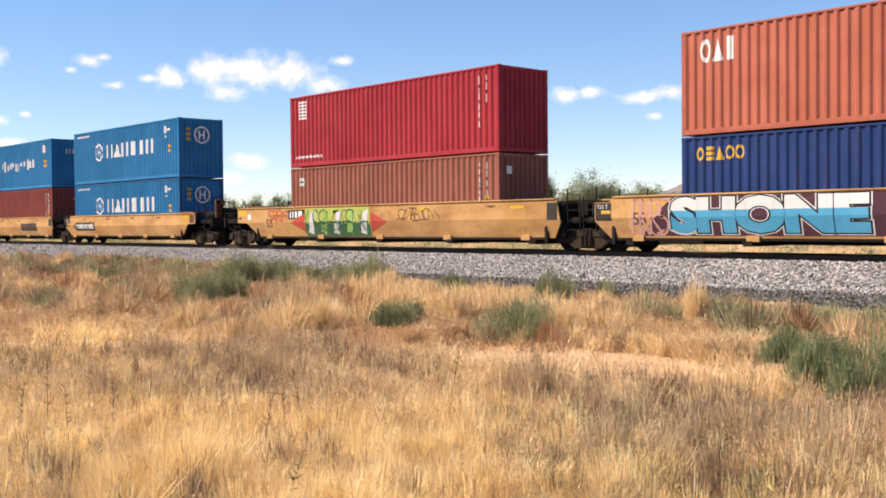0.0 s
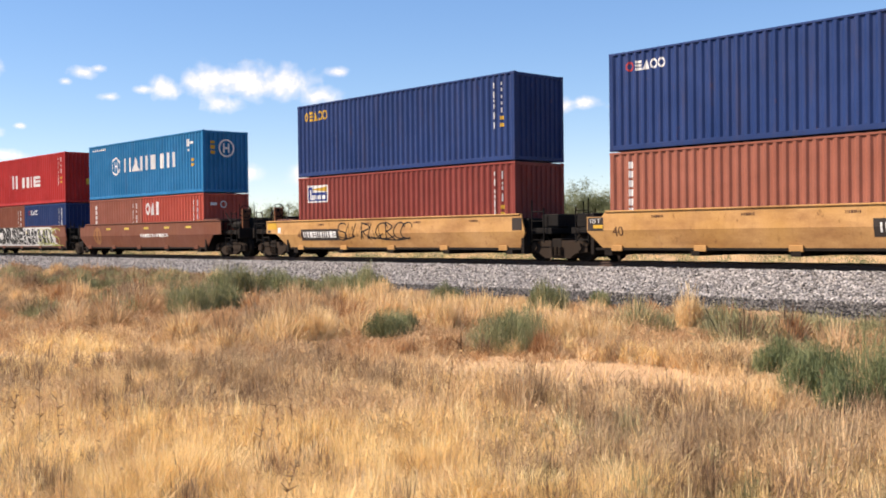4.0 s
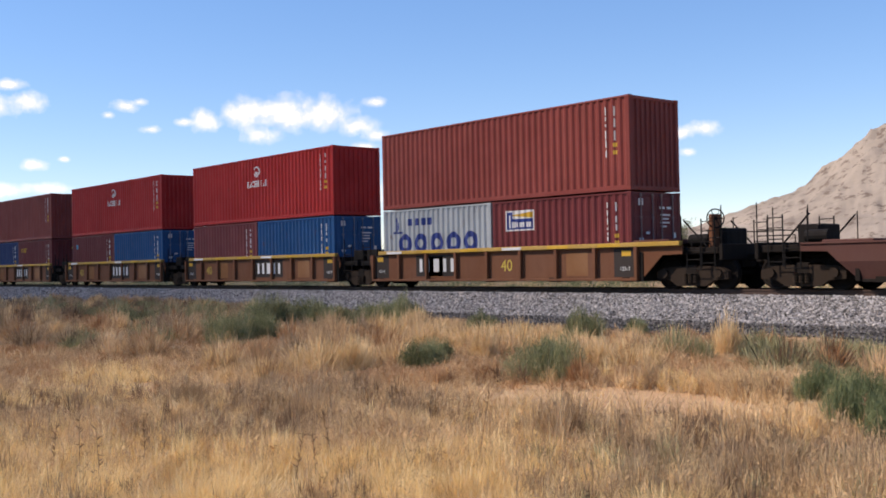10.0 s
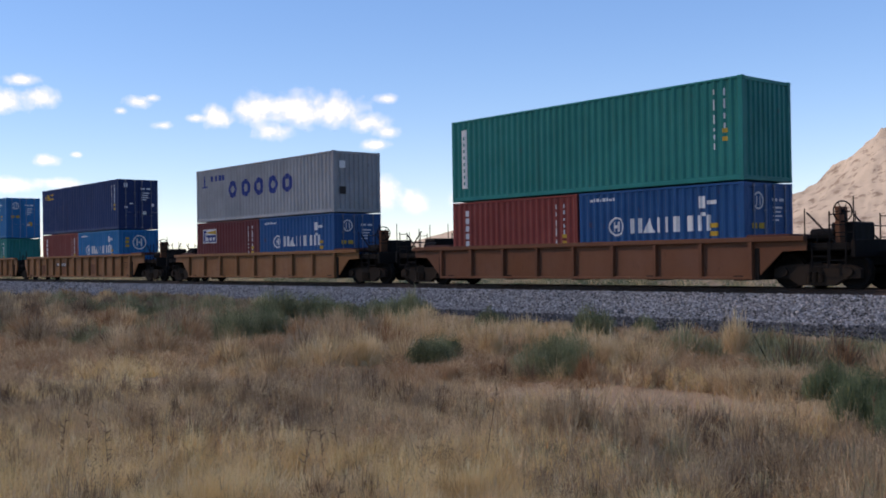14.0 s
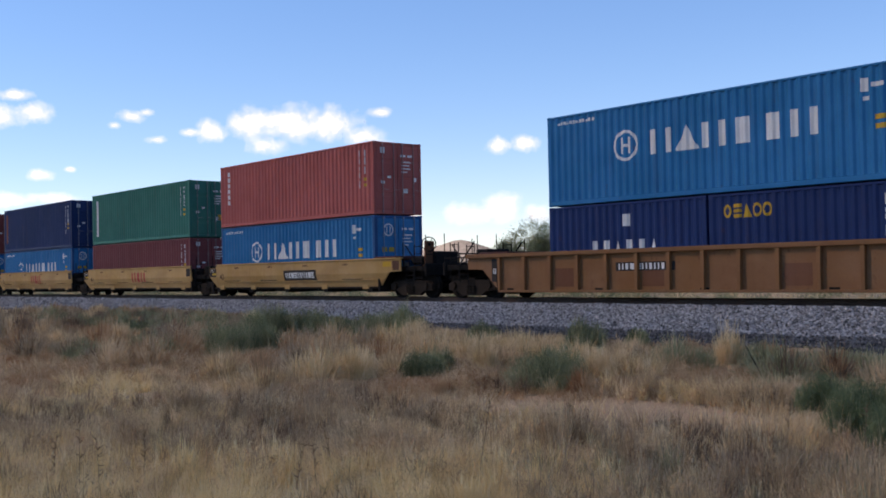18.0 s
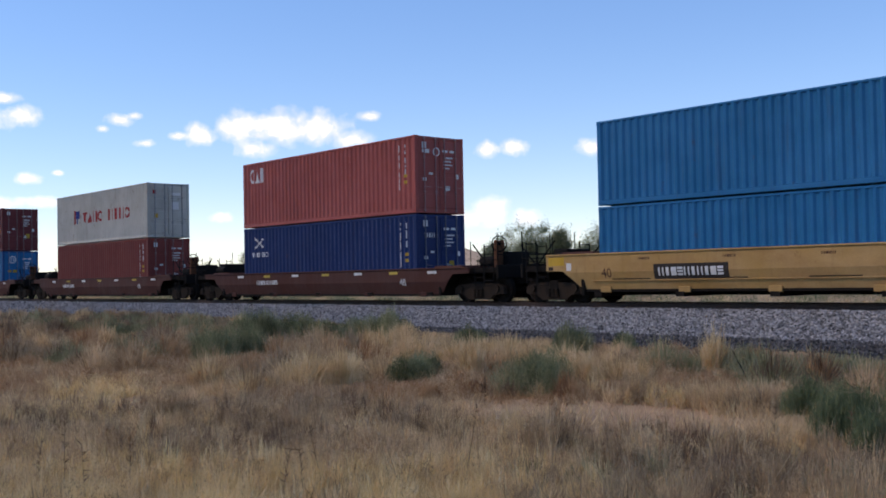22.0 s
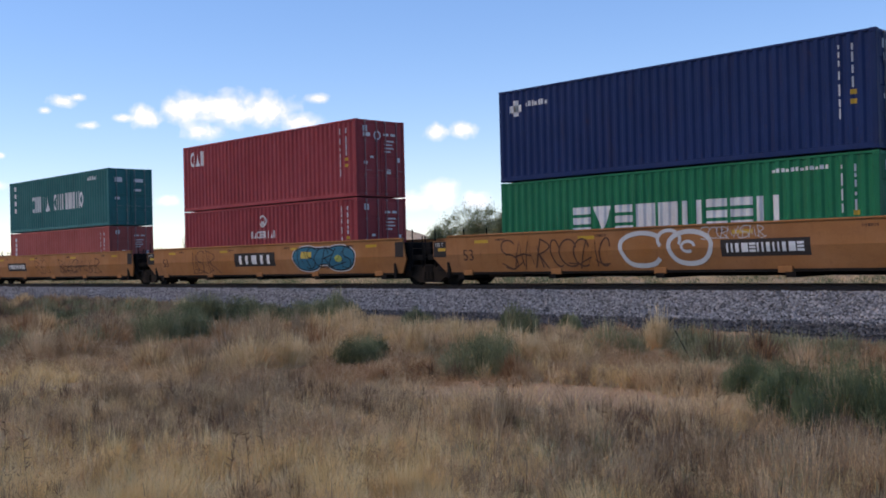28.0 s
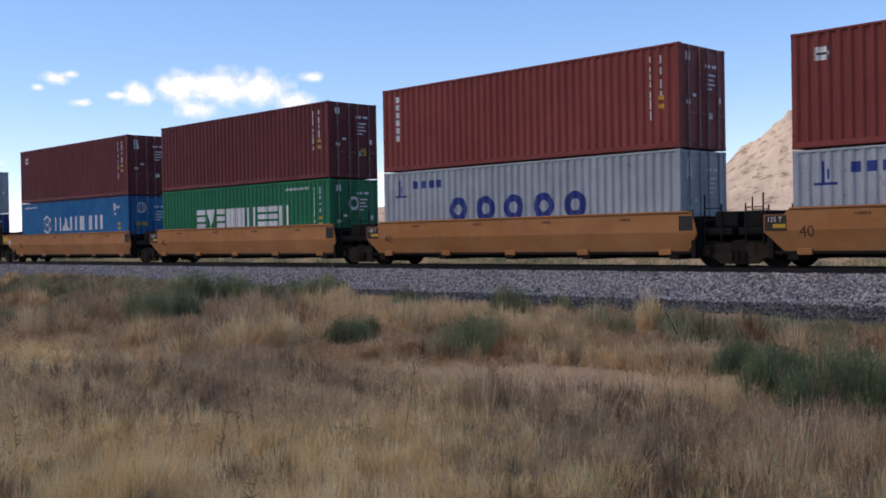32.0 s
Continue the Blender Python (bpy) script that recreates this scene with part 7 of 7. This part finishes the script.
        bulk("stem_spray", clumps(X, Y, hh * 1.05, w * 0.7, 150, 0.006, 0.4), 3, weedy, "", "", "").parent = top
    # a dry weed that branches like a small tree, and a stick caught in the shrubs
    for bx, by, h in ((-5.2, 6.9, 0.56), (-5.6, 6.6, 0.42), (-4.4, 7.1, 0.4)):
        b = Build()

        def twig(p, d, length, r, depth):
            q = p + d * length
            b.tube(p, q, r, 5, r * 0.7)
            for _ in range(3 if depth else 0):
                twig(p.lerp(q, RNG.uniform(0.55, 1)), (d + Vector(RNG.normal(0, 0.5, 3))).normalized(), length * RNG.uniform(0.5, 0.8), r * 0.65, depth - 1)

        twig(Vector((bx, by, -0.02)), Vector((0.06, 0, 1)), h * 0.42, 0.006, 3)
        tagged(part("branched_weed", b, dark), "dark branched dead weed on bare sand", "weed", "branched weeds", "")
    tagged(part("fallen_stick", Build().tube((-8.1, 12.83, -0.02), (-8.52, 12.98, 0.5), 0.012, 6, 0.007), STEEL), "dark dead stick caught in the shrubs", "stick", "", "")
    # tall dark stalks with seed heads
    for sx, sy, h in ((-7.84, 2.89, 0.62), (-7.46, 2.95, 0.72), (-7.14, 2.98, 0.6), (-7.57, 3.5, 0.5), (-6.21, 3.94, 0.55), (-6.26, 4.19, 0.5), (-6.44, 4.49, 0.66), (-5.73, 5.22, 0.8), (-4.68, 3.06, 0.6), (-3.9, 7.4, 0.7), (-4.9, 8.0, 0.6)):
        b = Build()
        p = Vector((sx, sy, 0))
        lean = Vector((RNG.uniform(-0.35, 0.35), RNG.uniform(-0.2, 0.2), 1)) * h * 0.85
        b.tube(p, p + lean, 0.003, 5, 0.0015)
        for k in range(16):
            q = p + lean * RNG.uniform(0.45, 1.0)
            b.tube(q, q + Vector((RNG.uniform(-0.04, 0.04), RNG.uniform(-0.04, 0.04), RNG.uniform(0, 0.045))), 0.0045, 4, 0.0015)
        tagged(part("seed_stalk", b, dark), "dark dry weed stalk with seed heads", "weed", "seed stalks", "")


plants()


# ---- desert trees beyond the track ----
def tree(x, y, h, w, seed, bark, leaf):
    rng = np.random.RandomState(seed)
    top = thing("desert_tree", "wispy grey-green desert tree beyond the track", "tree", "trees beyond the track", at=(x, y, 0))
    b = Build()
    tips = []

    def limb(p, d, length, r, depth):
        q = p + d * length
        b.tube(p, q, r, 6, r * 0.62)
        if depth == 0:
            tips.append(q)
            return
        for k in range(2 if depth == 3 else 3):
            e = (d + Vector(rng.normal(0, 0.5, 3)) * Vector((w / h * 1.6, w / h * 1.6, 0.55)))
            e.z = abs(e.z) * 0.8 + 0.12
            limb(q, e.normalized(), length * rng.uniform(0.5, 0.85), r * 0.6, depth - 1)
            if depth <= 2:
                tips.append(p.lerp(q, rng.uniform(0.4, 1)))

    for k in range(4):
        a = rng.uniform(0, 6.28)
        limb(Vector((0.25 * math.cos(a), 0.25 * math.sin(a), 0)), Vector((math.cos(a) * 0.6 * w / h, math.sin(a) * 0.6 * w / h, 1)).normalized(), h * rng.uniform(0.22, 0.33), 0.08, 3)
    part("trunk", b, bark, top)
    T = np.array([tuple(t) for t in tips])
    T[:, 2] *= (h * 0.93) / T[:, 2].max()
    per = max(30, int(24000 / len(T)))
    c = np.repeat(T, per, 0) + rng.normal(0, 1, (len(T) * per, 3)) * np.array([0.27, 0.27, 0.24]) * h / 5 * rng.uniform(0.4, 1.5, (len(T) * per, 1))
    d = rng.normal(0, 1, c.shape)
    d[:, 2] += 0.35
    d *= (0.075 * rng.uniform(0.5, 1.5, len(c)) / np.linalg.norm(d, axis=1))[:, None]
    s = np.cross(d, rng.normal(0, 1, c.shape))
    s *= (0.02 / (np.linalg.norm(s, axis=1) + 1e-9))[:, None]
    v = np.stack([c - d, c + s, c + d, c - s], 1)
    ob = bulk("crown", v, 4, leaf, "crown of tiny grey-green leaves", "", "")
    ob.parent = top


def trees():
    bark = speckled("tree_bark", (0.09, 0.07, 0.05), (0.17, 0.14, 0.1), 8, 0.9, False)
    leaf = leafy("tree_leaf", (0.18, 0.2, 0.105), (0.32, 0.34, 0.19), (0.08, 0.09, 0.045), 0.4, 1.2)
    for k, (az, el, rng_, w) in enumerate(((-37.6, 2.2, 74, 3.2), (-39.4, 2.95, 76, 4.2), (-41.2, 2.55, 75, 3.6), (-42.9, 2.95, 78, 3.8), (-44.7, 2.5, 80, 3.4), (-45.9, 1.9, 84, 2.6), (-55.2, 1.9, 98, 4.0), (-57.0, 1.85, 100, 4.0), (-58.4, 1.7, 104, 3.6), (-60.8, 1.1, 120, 4.6), (-63.0, 0.9, 125, 5.0), (-49.5, 1.0, 118, 4.5), (-52.0, 1.1, 120, 4.5), (-34.0, 1.6, 80, 3.0))):
        a = radians(az)
        tree(rng_ * math.sin(a), rng_ * math.cos(a), CZ + rng_ * math.tan(radians(el)), w, 100 + k, bark, leaf)


trees()


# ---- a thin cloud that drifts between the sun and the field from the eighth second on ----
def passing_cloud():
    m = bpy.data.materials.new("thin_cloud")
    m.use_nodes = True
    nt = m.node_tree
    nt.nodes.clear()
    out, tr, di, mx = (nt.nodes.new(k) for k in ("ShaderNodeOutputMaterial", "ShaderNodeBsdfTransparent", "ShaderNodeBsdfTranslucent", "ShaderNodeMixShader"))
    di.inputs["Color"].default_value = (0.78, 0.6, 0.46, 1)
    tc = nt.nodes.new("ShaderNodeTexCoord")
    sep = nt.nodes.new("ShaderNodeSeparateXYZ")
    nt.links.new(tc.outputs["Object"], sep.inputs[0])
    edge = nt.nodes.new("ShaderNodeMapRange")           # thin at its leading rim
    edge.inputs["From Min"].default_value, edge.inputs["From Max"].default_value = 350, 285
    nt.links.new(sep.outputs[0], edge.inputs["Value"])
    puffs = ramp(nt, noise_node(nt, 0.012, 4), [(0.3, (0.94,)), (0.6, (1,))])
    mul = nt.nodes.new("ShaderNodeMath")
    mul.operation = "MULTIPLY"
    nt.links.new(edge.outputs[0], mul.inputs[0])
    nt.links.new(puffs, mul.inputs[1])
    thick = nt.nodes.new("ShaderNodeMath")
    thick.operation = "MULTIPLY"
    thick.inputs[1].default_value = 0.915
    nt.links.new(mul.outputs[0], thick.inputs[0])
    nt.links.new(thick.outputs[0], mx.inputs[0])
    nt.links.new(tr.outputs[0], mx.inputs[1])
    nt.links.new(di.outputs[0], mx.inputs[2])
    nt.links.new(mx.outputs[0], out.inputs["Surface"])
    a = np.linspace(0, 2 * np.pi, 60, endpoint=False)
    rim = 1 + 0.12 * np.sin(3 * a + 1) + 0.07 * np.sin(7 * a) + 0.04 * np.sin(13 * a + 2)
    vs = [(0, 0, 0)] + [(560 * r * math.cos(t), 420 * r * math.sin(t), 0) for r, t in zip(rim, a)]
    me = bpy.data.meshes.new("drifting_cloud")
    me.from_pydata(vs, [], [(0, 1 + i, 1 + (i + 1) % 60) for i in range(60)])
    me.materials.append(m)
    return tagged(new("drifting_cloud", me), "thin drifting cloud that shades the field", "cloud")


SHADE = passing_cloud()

# ---- everything that moves ----
LINE = [(0, 0.0), (4, 85.0), (8, 170.25), (12, 255.74), (16, 341.42), (20, 427.12), (24, 512.8), (28, 598.52), (32, 684.35)]


def motions():
    for ob, x, z in MOVING:
        walk(ob, [(t, pose(x + s, TY, RZ + z)) for t, s in LINE])
    for ob in DRIFT:
        walk(ob, [(0, pose(0, 0, 0)), (16, pose(0, 0, 0, 0, 0, -0.45)), (32, pose(0, 0, 0, 0, 0, -0.9))])
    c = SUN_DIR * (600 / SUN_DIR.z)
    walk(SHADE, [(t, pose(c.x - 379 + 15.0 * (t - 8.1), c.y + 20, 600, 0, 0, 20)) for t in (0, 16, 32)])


motions()
